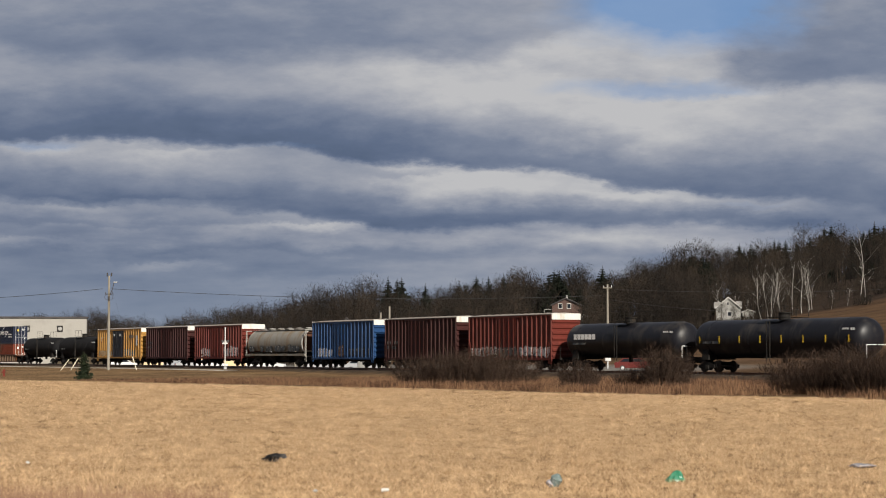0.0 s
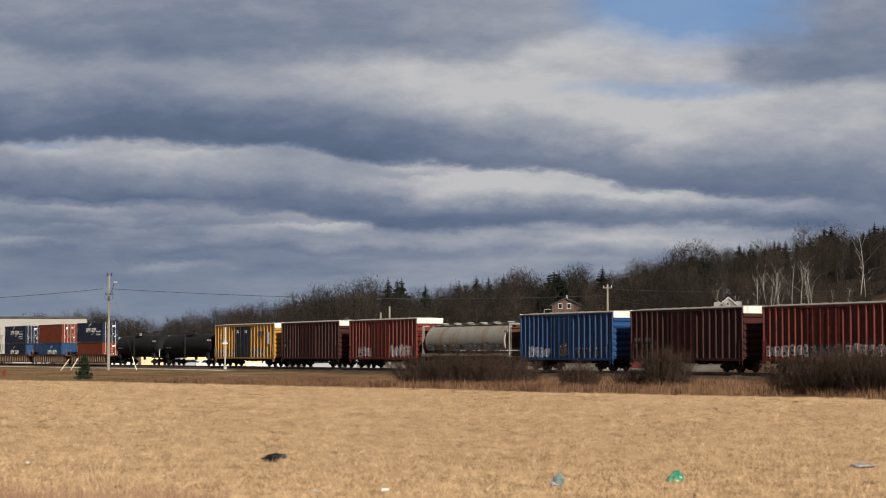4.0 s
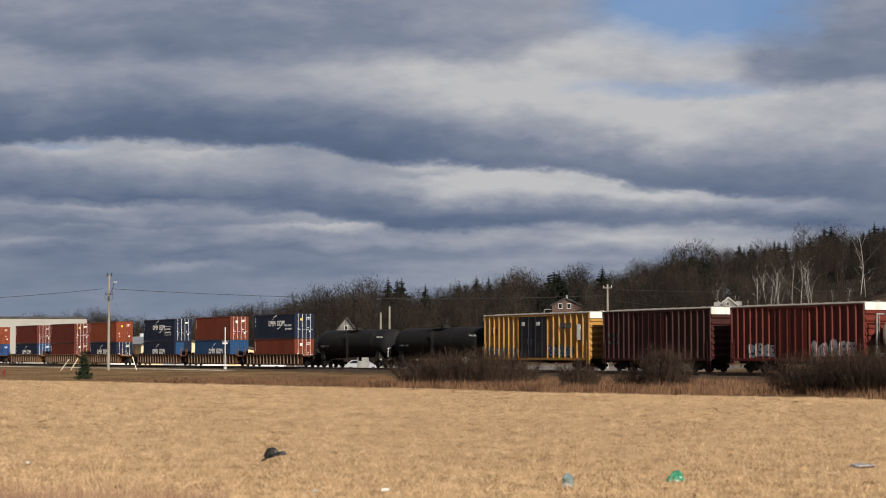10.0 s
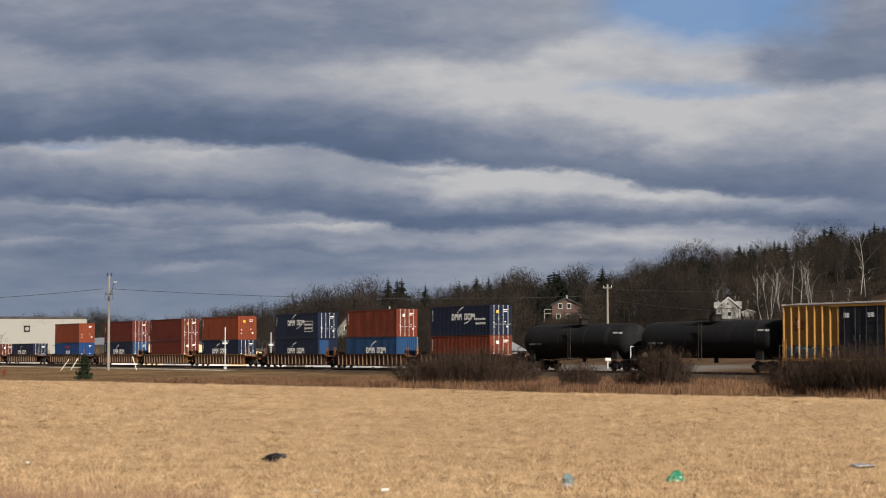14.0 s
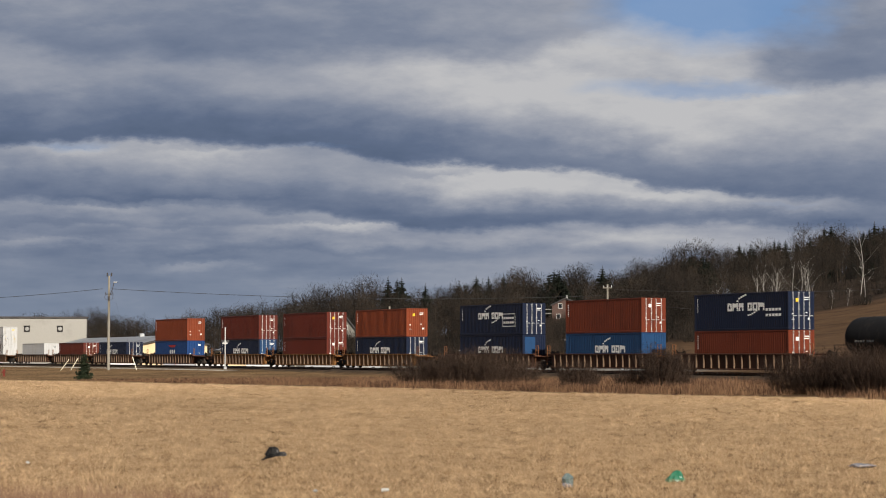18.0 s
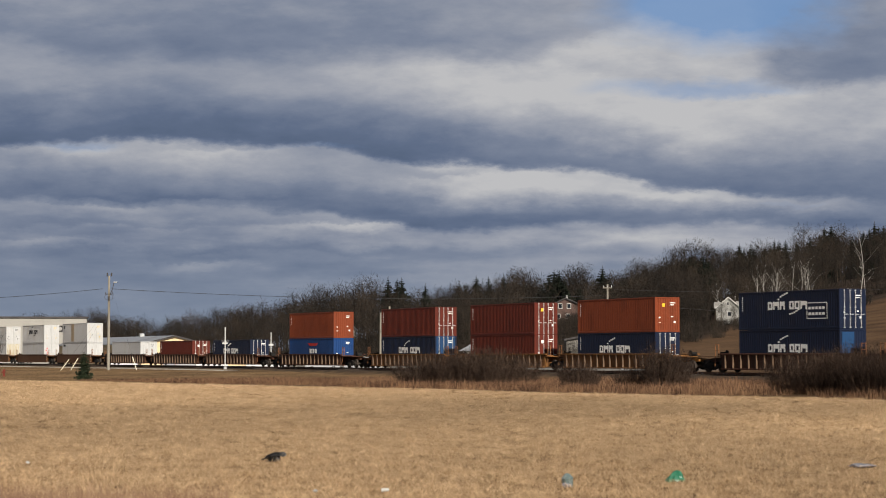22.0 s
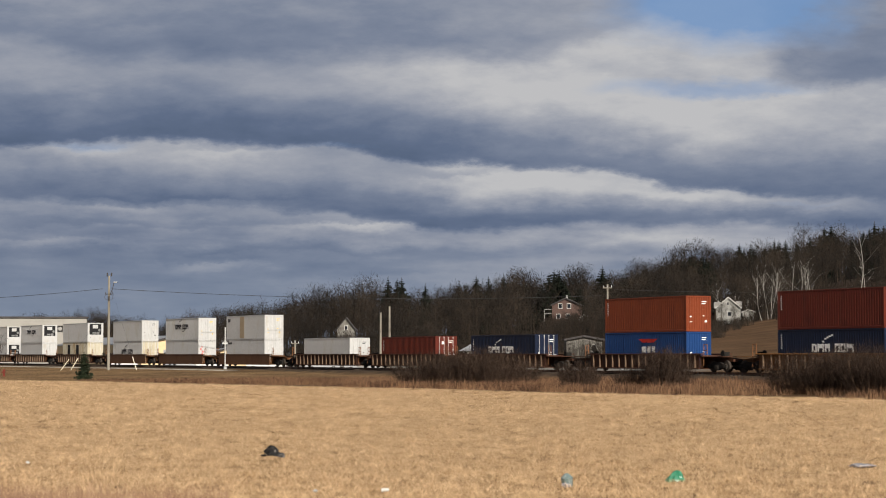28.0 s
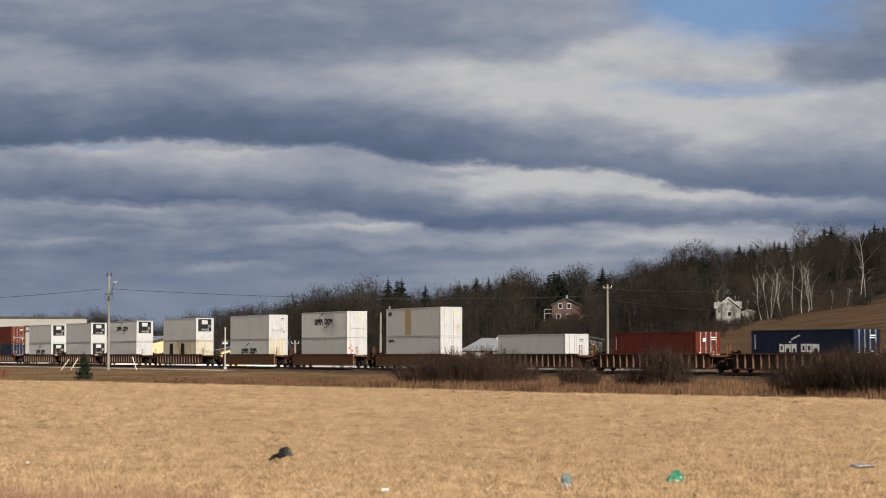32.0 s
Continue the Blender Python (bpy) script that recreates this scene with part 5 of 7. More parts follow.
    decals(b, HC, M_MARK_YELLOW, edge=False)
    stack(-210.1, a, HC, b)
    a = line_container("white container with dark line name and stained end", C_WHITE, HC, "doors", C_DIRTY, False, mark_mat=M_MARK_BLACK, x=-2.4)
    b = container("plain white refrigerated container, doors forward", C_WHITE, HC, "doors", None, True)
    decals(b, HC, M_MARK_BLACK, edge=False)
    stack(-231.9, a, HC, b)
    a = container("stained cream generator container with dark louvres", C_DIRTY, HC, "doors", C_DIRTY)
    for x in (-3.6, 0.6):
        part("louvre", Geo().box(x, x + 1.3, -0.006, 0, 0.9, 2.55), C_DARK, a, "dark louvred opening", pose(0, SIDE_Y, 0))
    b = container("white refrigerated container with black machinery end", C_WHITE, HC, "unit", None, True)
    stack(-256.0, a, HC, b)
    a = container("white refrigerated container with pale machinery end", C_WHITE, HC, "doors", None, True)
    b = line_container("white container with dark line name and machinery end", C_WHITE, HC, "unit", None, True, mark_mat=M_MARK_BLACK, x=-2.4)
    stack(-279.1, a, HC, b)
    a = container("white refrigerated container with dark machinery end", C_WHITE, HC, "unit", None, True)
    b = container("white refrigerated container with dark marks on its end", C_WHITE, HC, "unit", None, True)
    stack(-299.4, a, HC, b)
    a = line_container("white container with dark line name, machinery end forward", C_WHITE, HC, "unit", None, False, mark_mat=M_MARK_BLACK, x=-2.0)
    b = container("white refrigerated container with black machinery end", C_WHITE, HC, "unit", None, True)
    stack(-319.3, a, HC, b)
    a = container("dark blue container, low in its well", C_NAVY, HC, "doors")
    b = container("dark red container, doors forward", C_RED, HC, "doors")
    decals(b, HC)
    stack(-341.9, a, HC, b)


make_train()


# ---- rails ----
def track():
    for name, side in (("rail", -0.7525), ("rail", 0.7525)):
        g = Geo().prism([(-0.075, -0.17), (0.075, -0.17), (0.02, -0.145), (0.012, -0.05), (0.037, -0.04), (0.037, 0.0), (-0.037, 0.0), (-0.037, -0.04), (-0.012, -0.05), (-0.02, -0.145)], 0, -420, 330)
        solid(name, g, M_RAIL, "rusty steel rail with a bright worn top", "rail", on_track(0, side), kind="structure")
    v, t = [], []
    tie = Geo().box(-0.115, 0.115, -1.29, 1.29, -0.36, -0.175)
    n = 1250
    u = -420 + 0.6 * np.arange(n)
    base = np.array(tie.v)
    quads = np.array(tie.f)
    tri = np.concatenate([quads[:, [0, 1, 2]], quads[:, [0, 2, 3]]])
    allv = (base[None] + np.stack([u, u * 0, u * 0], 1)[:, None]).reshape(-1, 3)
    allt = (tri[None] + 8 * np.arange(n)[:, None, None]).reshape(-1, 3)
    me = raw_mesh("sleepers", allv, allt, M_TIE)
    ob = new("sleepers", me)
    ob.matrix_world = on_track(0)
    tagged(ob, "dark creosoted timber sleepers in the ballast", "sleepers", kind="stuff")


M_RAIL = material("rusty rail steel", (0.16, 0.085, 0.05), 0.5, 0.5, (0.30, 0.26, 0.23), 3.0, 0.4)
M_TIE = material("creosoted timber", (0.045, 0.034, 0.026), 0.9, 0, (0.09, 0.07, 0.055), 3.0, 0.4)
track()

# ---- plants ----
def plant_material(name, tones, scale, rough=0.95, tone=0.0):
    """Colour from clump to clump by place, and from piece to piece."""
    m = bpy.data.materials.new(name)
    m.use_nodes = True
    n, l = m.node_tree.nodes, m.node_tree.links
    b = n["Principled BSDF"]
    b.inputs["Roughness"].default_value = rough
    b.inputs["Specular IOR Level"].default_value = 0.15
    tc = n.new("ShaderNodeTexCoord")
    k = n.new("ShaderNodeTexNoise")
    k.inputs["Scale"].default_value, k.inputs["Detail"].default_value = scale, 4
    l.new(tc.outputs["Object"], k.inputs["Vector"])
    geo = n.new("ShaderNodeNewGeometry")
    s = n.new("ShaderNodeMath")
    s.operation = "MULTIPLY_ADD"
    s.inputs[1].default_value, s.inputs[2].default_value = 0.45, -0.225
    l.new(geo.outputs["Random Per Island"], s.inputs[0])
    a = n.new("ShaderNodeMath")
    a.operation = "ADD"
    l.new(s.outputs[0], a.inputs[0])
    l.new(k.outputs["Fac"], a.inputs[1])
    if tone:
        at = n.new("ShaderNodeAttribute")
        at.attribute_name = "tone"
        ad = n.new("ShaderNodeMath")
        ad.operation = "MULTIPLY_ADD"
        ad.inputs[1].default_value = tone
        l.new(at.outputs["Fac"], ad.inputs[0])
        l.new(a.outputs[0], ad.inputs[2])
        a = ad
    r = n.new("ShaderNodeValToRGB")
    e = r.color_ramp.elements
    e[0].position, e[0].color = 0.28, (*tones[0], 1)
    e[1].position, e[1].color = 0.74, (*tones[-1], 1)
    for i, c in enumerate(tones[1:-1]):
        q = e.new(0.28 + 0.46 * (i + 1) / (len(tones) - 1))
        q.color = (*c, 1)
    l.new(a.outputs[0], r.inputs["Fac"])
    l.new(r.outputs[0], b.inputs["Base Color"])
    return m


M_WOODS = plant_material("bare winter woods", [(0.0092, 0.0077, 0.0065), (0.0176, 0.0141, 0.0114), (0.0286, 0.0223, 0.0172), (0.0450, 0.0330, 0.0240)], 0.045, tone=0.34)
M_BARK = plant_material("grey brown bark", [(0.035, 0.028, 0.022), (0.07, 0.055, 0.043)], 0.6)
M_BIRCH = plant_material("white birch bark", [(0.18, 0.16, 0.145), (0.34, 0.32, 0.295), (0.46, 0.44, 0.41)], 1.2)
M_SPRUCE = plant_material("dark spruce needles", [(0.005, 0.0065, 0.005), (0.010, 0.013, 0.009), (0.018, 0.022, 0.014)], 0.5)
M_SPRUCE_NEAR = plant_material("green spruce needles", [(0.014, 0.020, 0.012), (0.026, 0.036, 0.019), (0.042, 0.050, 0.027)], 1.5)
M_SHRUB = plant_material("dark leafless shrub", [(0.020, 0.013, 0.010), (0.040, 0.026, 0.019), (0.072, 0.045, 0.031)], 0.35)
M_GRASS = plant_material("tall dead grass", [(0.032, 0.017, 0.011), (0.096, 0.050, 0.029), (0.215, 0.124, 0.070)], 0.35, tone=0.4)
M_VERGE = plant_material("short dead verge grass", [(0.062, 0.038, 0.020), (0.140, 0.090, 0.047), (0.23, 0.155, 0.084)], 0.12)
M_STRAW = plant_material("golden straw stubble", [(0.105, 0.056, 0.025), (0.412, 0.263, 0.138), (0.632, 0.426, 0.241), (0.82, 0.592, 0.368)], 5.0, tone=0.56)
M_DARK_STRAW = plant_material("dark brown straw", [(0.065, 0.038, 0.019), (0.135, 0.082, 0.040), (0.23, 0.146, 0.074)], 2.0)
M_WEED = plant_material("reddish dead weeds", [(0.13, 0.070, 0.045), (0.26, 0.155, 0.10), (0.38, 0.255, 0.17)], 1.0)


class Sticks:
    """Tapered sticks and blades gathered as triangles."""

    def __init__(self):
        self.v, self.t = [], []

    def cone(self, a, b, r, n=3):
        a, b = np.asarray(a, float), np.asarray(b, float)
        w = b - a
        p = np.cross(w, (0.3, 0.9, 0.2))
        p /= np.linalg.norm(p) + 1e-9
        q = np.cross(w, p)
        q /= np.linalg.norm(q) + 1e-9
        k = len(self.v)
        for i in range(n):
            g = 2 * math.pi * i / n
            self.v.append(a + r * (math.cos(g) * p + math.sin(g) * q))
        self.v.append(b)
        for i in range(n):
            self.t.append((k + i, k + (i + 1) % n, k + n))

    def limb(self, pts, radii, n=4):
        k = len(self.v)
        for i, (c, r) in enumerate(zip(pts, radii)):
            for j in range(n):
                g = 2 * math.pi * j / n
                self.v.append(np.asarray(c, float) + (r * math.cos(g), r * math.sin(g), 0))
        for i in range(len(pts) - 1):
            for j in range(n):
                a, b = k + i * n + j, k + i * n + (j + 1) % n
                self.t += [(a, b, b + n), (a, b + n, a + n)]

    def blade(self, a, b, w, side):
        k = len(self.v)
        a, b, side = np.asarray(a, float), np.asarray(b, float), np.asarray(side, float) * w / 2
        self.v += [a - side, a + side, b]
        self.t.append((k, k + 1, k + 2))

    def arrays(self):
        return np.array(self.v), np.array(self.t, np.int64)


def bare_tree(seed, H=13.0, spread=0.30, limbs=15, twig=0.055, thick=0.13, low=0.22, subs=6, twigs=22, length=0.17, limb=0.30, tilt=0.06):
    """A leafless tree: leaning trunk, rising limbs, side branches and a haze of twigs."""
    rng = random.Random(seed)
    wood, fine = Sticks(), Sticks()
    lean = (rng.uniform(-tilt, tilt), rng.uniform(-tilt, tilt))
    def stem(h):
        return np.array((lean[0] * h + 2 * tilt * math.sin(h * 0.5 + seed), lean[1] * h + 0.12 * math.cos(h * 0.43 + seed), h))
    hs = [0.86 * H * k / 6 for k in range(7)]
    wood.limb([stem(h) for h in hs], [thick * (1 - 0.9 * (h / H) ** 0.8) + 0.012 for h in hs], 5)
    for i in range(limbs):
        q = (i + rng.random()) / limbs
        h = H * (low + (0.80 - low) * q)
        az = i * 2.4 + rng.uniform(-0.5, 0.5)
        up = 0.45 + 1.3 * q * rng.uniform(0.8, 1.2)
        L = H * spread * (0.55 + 0.75 * math.sin(math.pi * (0.12 + 0.62 * q))) * rng.uniform(0.8, 1.2)
        L = min(L, (H - h) / 0.95)
        d = np.array((math.cos(az), math.sin(az), up))
        d /= np.linalg.norm(d)
        a = stem(h)
        mid = a + d * L * 0.5 + (0, 0, 0.03 * L)
        end = a + d * L + np.array((0, 0, 0.12 * L))
        r = thick * limb * (1 - 0.7 * h / H)
        wood.limb([a, mid, end], [r, r * 0.6, r * 0.15], 3)
        for j in range(subs):
            f = 0.22 + 0.78 * (j + rng.random()) / subs
            s = a + (end - a) * f
            e = s + (d * 0.5 + np.array([rng.uniform(-0.9, 0.9), rng.uniform(-0.9, 0.9), rng.uniform(0.0, 0.8)])) * L * rng.uniform(0.25, 0.45)
            (wood if limb > 0.5 else fine).cone(s, e, 0.020)
            for k in range(twigs):
                p = s + (e - s) * rng.uniform(0.15, 1.0)
                b = p + np.array([rng.gauss(0, 0.5), rng.gauss(0, 0.5), rng.gauss(0.12, 0.45)]) * (0.5 + L) * length
                g = rng.uniform(0, math.pi)
                fine.blade(p, b, twig, (math.cos(g), math.sin(g), 0))
    return wood.arrays(), fine.arrays()


def round_tree(seed, H=12.0, W=8.0, low=0.28, lobes=9, blades_n=1500, twig=0.085, thick=0.15, limb=0.35):
    """A leafless broad tree: trunk, forking limbs, and lobes of short fine twigs that make a rounded, uneven crown."""
    rng = random.Random(seed)
    wood, fine = Sticks(), Sticks()
    lean = (rng.uniform(-0.05, 0.05), rng.uniform(-0.05, 0.05))
    def stem(h):
        return np.array((lean[0] * h + 0.1 * math.sin(h * 0.5 + seed), lean[1] * h + 0.1 * math.cos(h * 0.43 + seed), h))
    hs = [0.8 * H * k / 5 for k in range(6)]
    wood.limb([stem(h) for h in hs], [thick * (1 - 0.9 * (h / H) ** 0.8) + 0.012 for h in hs], 5)
    spots = []
    for i in range(lobes):
        q = (i + 0.5) / lobes
        z = H * (low + 0.12 + (0.86 - low - 0.12) * q)
        wide = math.sin(math.pi * (0.22 + 0.66 * q)) ** 0.8
        az = i * 2.4 + rng.uniform(-0.4, 0.4)
        r = W * 0.30 * wide * rng.uniform(0.7, 1.15)
        c = stem(z) + (r * math.cos(az), r * math.sin(az), 0)
        R = W * rng.uniform(0.17, 0.25) * (0.7 + 0.5 * wide)
        a = stem(z - 0.28 * H * (0.5 + 0.5 * wide))
        m = a * 0.45 + c * 0.55 + (0, 0, 0.02 * H)
        rr = thick * limb * (1.1 - 0.6 * q)
        wood.limb([a, m, c + (0, 0, R * 0.5)], [rr, rr * 0.6, rr * 0.2], 3)
        for k in range(7):
            d = np.array([rng.gauss(0, 1), rng.gauss(0, 1), rng.gauss(0.5, 0.8)])
            d /= np.linalg.norm(d)
            fine.cone(m + (c - m) * rng.random(), c + d * R * rng.uniform(0.7, 1.0), 0.035)
        spots.append((c, R))
    total = sum(R * R for c, R in spots)
    for c, R in spots:
        for k in range(int(blades_n * R * R / total)):
            d = np.array([rng.gauss(0, 1), rng.gauss(0, 1), rng.gauss(0.15, 0.9)])
            d /= np.linalg.norm(d)
            p = c + d * R * (1.06 * rng.random() ** 0.5)
            L = H * rng.uniform(0.018, 0.040)
            b = p + (d * 0.6 + np.array([rng.gauss(0, 0.5), rng.gauss(0, 0.5), rng.gauss(0.25, 0.5)])) * L
            g = rng.uniform(0, math.pi)
            fine.blade(p, b, twig * rng.uniform(0.6, 1.2), (math.cos(g), math.sin(g), rng.uniform(-0.5, 0.5)))
    return wood.arrays(), fine.arrays()


def scrub(seed, H=4.0, W=2.4, stems=26, twigs=9, width=0.05):
    rng = random.Random(seed)
    s = Sticks()
    for i in range(stems):
        az, r = rng.uniform(0, 6.28), W * 0.5 * math.sqrt(rng.random())
        a = np.array((r * math.cos(az) * 0.7, r * math.sin(az) * 0.7, 0))
        b = np.array((r * math.cos(az) * 1.35 + rng.gauss(0, 0.2), r * math.sin(az) * 1.35 + rng.gauss(0, 0.2), H * rng.uniform(0.55, 1.0) * (1 - 0.25 * (2 * r / W) ** 2)))
        s.cone(a, b, width * 0.6)
        for k in range(twigs):
            p = a + (b - a) * rng.uniform(0.15, 0.98)
            e = p + np.array([rng.gauss(0, 0.22), rng.gauss(0, 0.22), rng.uniform(0.05, 0.42)]) * H * 0.42
            g = rng.uniform(0, math.pi)
            s.blade(p, e, width, (math.cos(g), math.sin(g), 0))
    return s.arrays()


def spruce(seed, H=11.0, W=4.2, tiers=24, bare=0.05, step=12, sag=0.36):
    """A conifer: trunk and tiers of drooping, ragged boughs."""
    rng = random.Random(seed)
    wood, nd = Sticks(), Sticks()
    wood.limb([(0, 0, 0), (0, 0, H * 0.5), (0, 0, H)], [0.018 * H, 0.011 * H, 0.02], 5)
    core = [(0, 0, H * (bare + 0.02)), (0, 0, H * 0.5), (0, 0, H * 0.95)]
    nd.limb(core, [W * 0.27, W * 0.15, 0.02], 7)
    for i in range(tiers):
        q = i / (tiers - 1)
        z = H * (bare + (0.97 - bare) * q)
        z += H * rng.uniform(-0.02, 0.02) * (1 - q)
        R = W / 2 * (1 - q ** 1.3) ** 0.75 * rng.uniform(0.62, 1.12) + 0.12
        for j in range(step):
            az = 2 * math.pi * (j + rng.random() * 0.8) / step + i
            r = R * rng.uniform(0.45, 1.15)
            d = np.array((math.cos(az), math.sin(az), 0))
            side = np.array((-math.sin(az), math.cos(az), 0))
            a = np.array((0, 0, z + 0.10 * r))
            tip = a + d * r + (0, 0, -sag * r * rng.uniform(-0.4, 1.5) + H * rng.uniform(-0.012, 0.012))
            nd.blade(a + d * 0.05 * r, tip, 0.62 * r, side)
            for k in range(5):
                f = rng.uniform(0.25, 1.0)
                p = a + (tip - a) * f
                e = p + side * rng.choice((-1, 1)) * r * 0.34 * rng.uniform(0.5, 1.1) + d * r * 0.18 + np.array((0, 0, rng.uniform(-0.22, 0.06) * r))
                nd.blade(p, e, 0.30 * r, d * 0.6 + np.array((0, 0, 0.8)))
    return wood.arrays(), nd.arrays()


def tree_thing(name, label, parts, x, y, s=1.0, turn=0.0, tall=1.0, group="", category="tree", sink=0.1):
    ob = thing(name, label, category, pose(x, y, float(ground_z(x, y)) - sink, 0, 0, turn), group)
    for nm, key, (v, t), mat in parts:
        k = ("plant", key, round(s, 2), round(tall, 2))
        if k not in STORE:
            STORE[k] = raw_mesh(nm, v * np.array((s, s, s * tall)), t, mat)
        o = new(nm, STORE[k])
        o.parent = ob
    return ob


def scatter(name, label, category, mat, protos, rows, kind="stuff"):
    """Many copies of plants joined into one mesh; rows of prototype, x, y, scale, turn."""
    vs, ts, tones, k = [], [], [], 0
    rng = np.random.default_rng(len(rows))
    for i, x, y, s, turn in rows:
        v, t = protos[i]
        c, sn = math.cos(turn), math.sin(turn)
        w = np.stack([(v[:, 0] * c - v[:, 1] * sn) * s + x, (v[:, 0] * sn + v[:, 1] * c) * s + y, v[:, 2] * s + float(ground_z(x, y)) - 0.1], 1)
        vs.append(w)
        ts.append(t + k)
        tones.append(np.full(len(v), rng.normal(0, 0.32), np.float32))
        k += len(v)
    ob = new(name, raw_mesh(name, np.concatenate(vs), np.concatenate(ts), mat))
    ob.data.attributes.new("tone", "FLOAT", "POINT").data.foreach_set("value", np.concatenate(tones))
    return tagged(ob, label, category, kind=kind)


def join(*pairs):
    v = np.concatenate([p[0] for p in pairs])
    out, k = [], 0
    for a, t in pairs:
        out.append(t + k)
        k += len(a)
    return v, np.concatenate(out)


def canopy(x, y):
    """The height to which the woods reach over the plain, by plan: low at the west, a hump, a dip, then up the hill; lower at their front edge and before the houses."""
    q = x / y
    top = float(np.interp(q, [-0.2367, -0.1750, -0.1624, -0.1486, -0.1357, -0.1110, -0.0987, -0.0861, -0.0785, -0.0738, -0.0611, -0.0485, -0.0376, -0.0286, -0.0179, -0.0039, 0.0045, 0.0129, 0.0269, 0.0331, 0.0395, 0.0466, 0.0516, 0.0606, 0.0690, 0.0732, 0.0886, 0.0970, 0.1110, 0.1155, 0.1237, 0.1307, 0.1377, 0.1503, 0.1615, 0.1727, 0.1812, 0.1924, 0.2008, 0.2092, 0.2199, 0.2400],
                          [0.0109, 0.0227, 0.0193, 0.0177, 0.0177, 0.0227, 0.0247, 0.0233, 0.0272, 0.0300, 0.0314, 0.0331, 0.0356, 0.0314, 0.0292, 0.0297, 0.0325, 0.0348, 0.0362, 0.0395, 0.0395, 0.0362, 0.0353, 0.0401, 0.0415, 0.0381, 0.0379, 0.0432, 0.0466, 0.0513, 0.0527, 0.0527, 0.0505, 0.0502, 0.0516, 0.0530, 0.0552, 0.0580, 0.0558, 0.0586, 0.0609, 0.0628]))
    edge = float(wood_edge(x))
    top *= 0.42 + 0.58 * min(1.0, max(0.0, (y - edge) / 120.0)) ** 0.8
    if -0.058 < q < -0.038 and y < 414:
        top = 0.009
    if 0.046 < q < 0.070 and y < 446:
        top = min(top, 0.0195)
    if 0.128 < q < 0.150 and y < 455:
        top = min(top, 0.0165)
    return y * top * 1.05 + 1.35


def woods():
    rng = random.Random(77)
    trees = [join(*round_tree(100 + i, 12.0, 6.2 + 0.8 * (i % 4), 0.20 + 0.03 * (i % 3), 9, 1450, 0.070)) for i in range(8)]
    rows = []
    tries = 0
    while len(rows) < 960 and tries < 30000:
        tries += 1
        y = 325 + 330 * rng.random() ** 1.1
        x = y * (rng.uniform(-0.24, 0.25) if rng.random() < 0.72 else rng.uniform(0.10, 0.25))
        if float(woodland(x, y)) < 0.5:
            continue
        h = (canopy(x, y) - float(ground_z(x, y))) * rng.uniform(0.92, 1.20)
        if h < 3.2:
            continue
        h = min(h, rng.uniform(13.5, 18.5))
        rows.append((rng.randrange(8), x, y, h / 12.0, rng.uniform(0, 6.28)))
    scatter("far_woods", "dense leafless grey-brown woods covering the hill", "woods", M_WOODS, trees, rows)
    bushes = [scrub(200 + i, 3.4 + 0.4 * i, 3.6, 34, 9, 0.06) for i in range(4)]
    rows = []
    while len(rows) < 640:
        y = 305 + 330 * rng.random() ** 1.4
        x = y * rng.uniform(-0.24, 0.25)
        if float(woodland(x, y + 14)) < 0.4 or (x < -45 and rng.random() < 0.6):
            continue
        q = x / y
        big = 0.9 if 0.128 < q < 0.150 and y < 450 else 1.0
        rows.append((rng.randrange(4), x, y, rng.uniform(0.55, 1.2) * big, rng.uniform(0, 6.28)))
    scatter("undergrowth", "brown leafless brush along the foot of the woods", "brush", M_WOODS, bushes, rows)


woods()
SPRUCES = [spruce(300 + i, 11.0, 4.2 + 0.6 * (i % 3), 30, 0.05, 15, 0.22) for i in range(4)]
PINES = [spruce(340 + i, 13.0, 6.0 + 0.8 * i, 24, 0.14, 17, 0.05) for i in range(3)]
BIRCHES = [bare_tree(400 + i, 11.5, 0.22, 6 + i, 0.03, 0.08, 0.22, 3, 7, 0.15, 0.62, 0.15) for i in range(6)]
HARDWOODS = [round_tree(500 + i, 12.0, 6.0 + 0.5 * i, 0.30, 12, 2600, 0.052) for i in range(4)]


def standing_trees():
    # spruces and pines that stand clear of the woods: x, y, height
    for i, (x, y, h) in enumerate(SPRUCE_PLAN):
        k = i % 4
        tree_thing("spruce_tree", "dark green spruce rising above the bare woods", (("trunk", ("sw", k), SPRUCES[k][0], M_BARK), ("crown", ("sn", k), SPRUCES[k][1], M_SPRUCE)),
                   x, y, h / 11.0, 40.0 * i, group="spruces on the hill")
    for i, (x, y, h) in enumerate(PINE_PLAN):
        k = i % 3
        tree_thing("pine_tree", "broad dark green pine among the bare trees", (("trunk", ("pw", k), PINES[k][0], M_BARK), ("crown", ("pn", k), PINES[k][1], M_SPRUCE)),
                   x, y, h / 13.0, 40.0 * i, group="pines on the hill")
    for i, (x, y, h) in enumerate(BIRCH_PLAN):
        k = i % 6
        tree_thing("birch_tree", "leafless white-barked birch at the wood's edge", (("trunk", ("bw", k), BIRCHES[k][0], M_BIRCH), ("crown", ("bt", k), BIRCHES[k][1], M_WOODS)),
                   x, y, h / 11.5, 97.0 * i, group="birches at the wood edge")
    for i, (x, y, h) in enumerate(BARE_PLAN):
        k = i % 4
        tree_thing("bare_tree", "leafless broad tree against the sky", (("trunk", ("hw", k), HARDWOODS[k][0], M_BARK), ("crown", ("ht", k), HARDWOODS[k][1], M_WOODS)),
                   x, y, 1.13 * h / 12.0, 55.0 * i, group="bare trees")


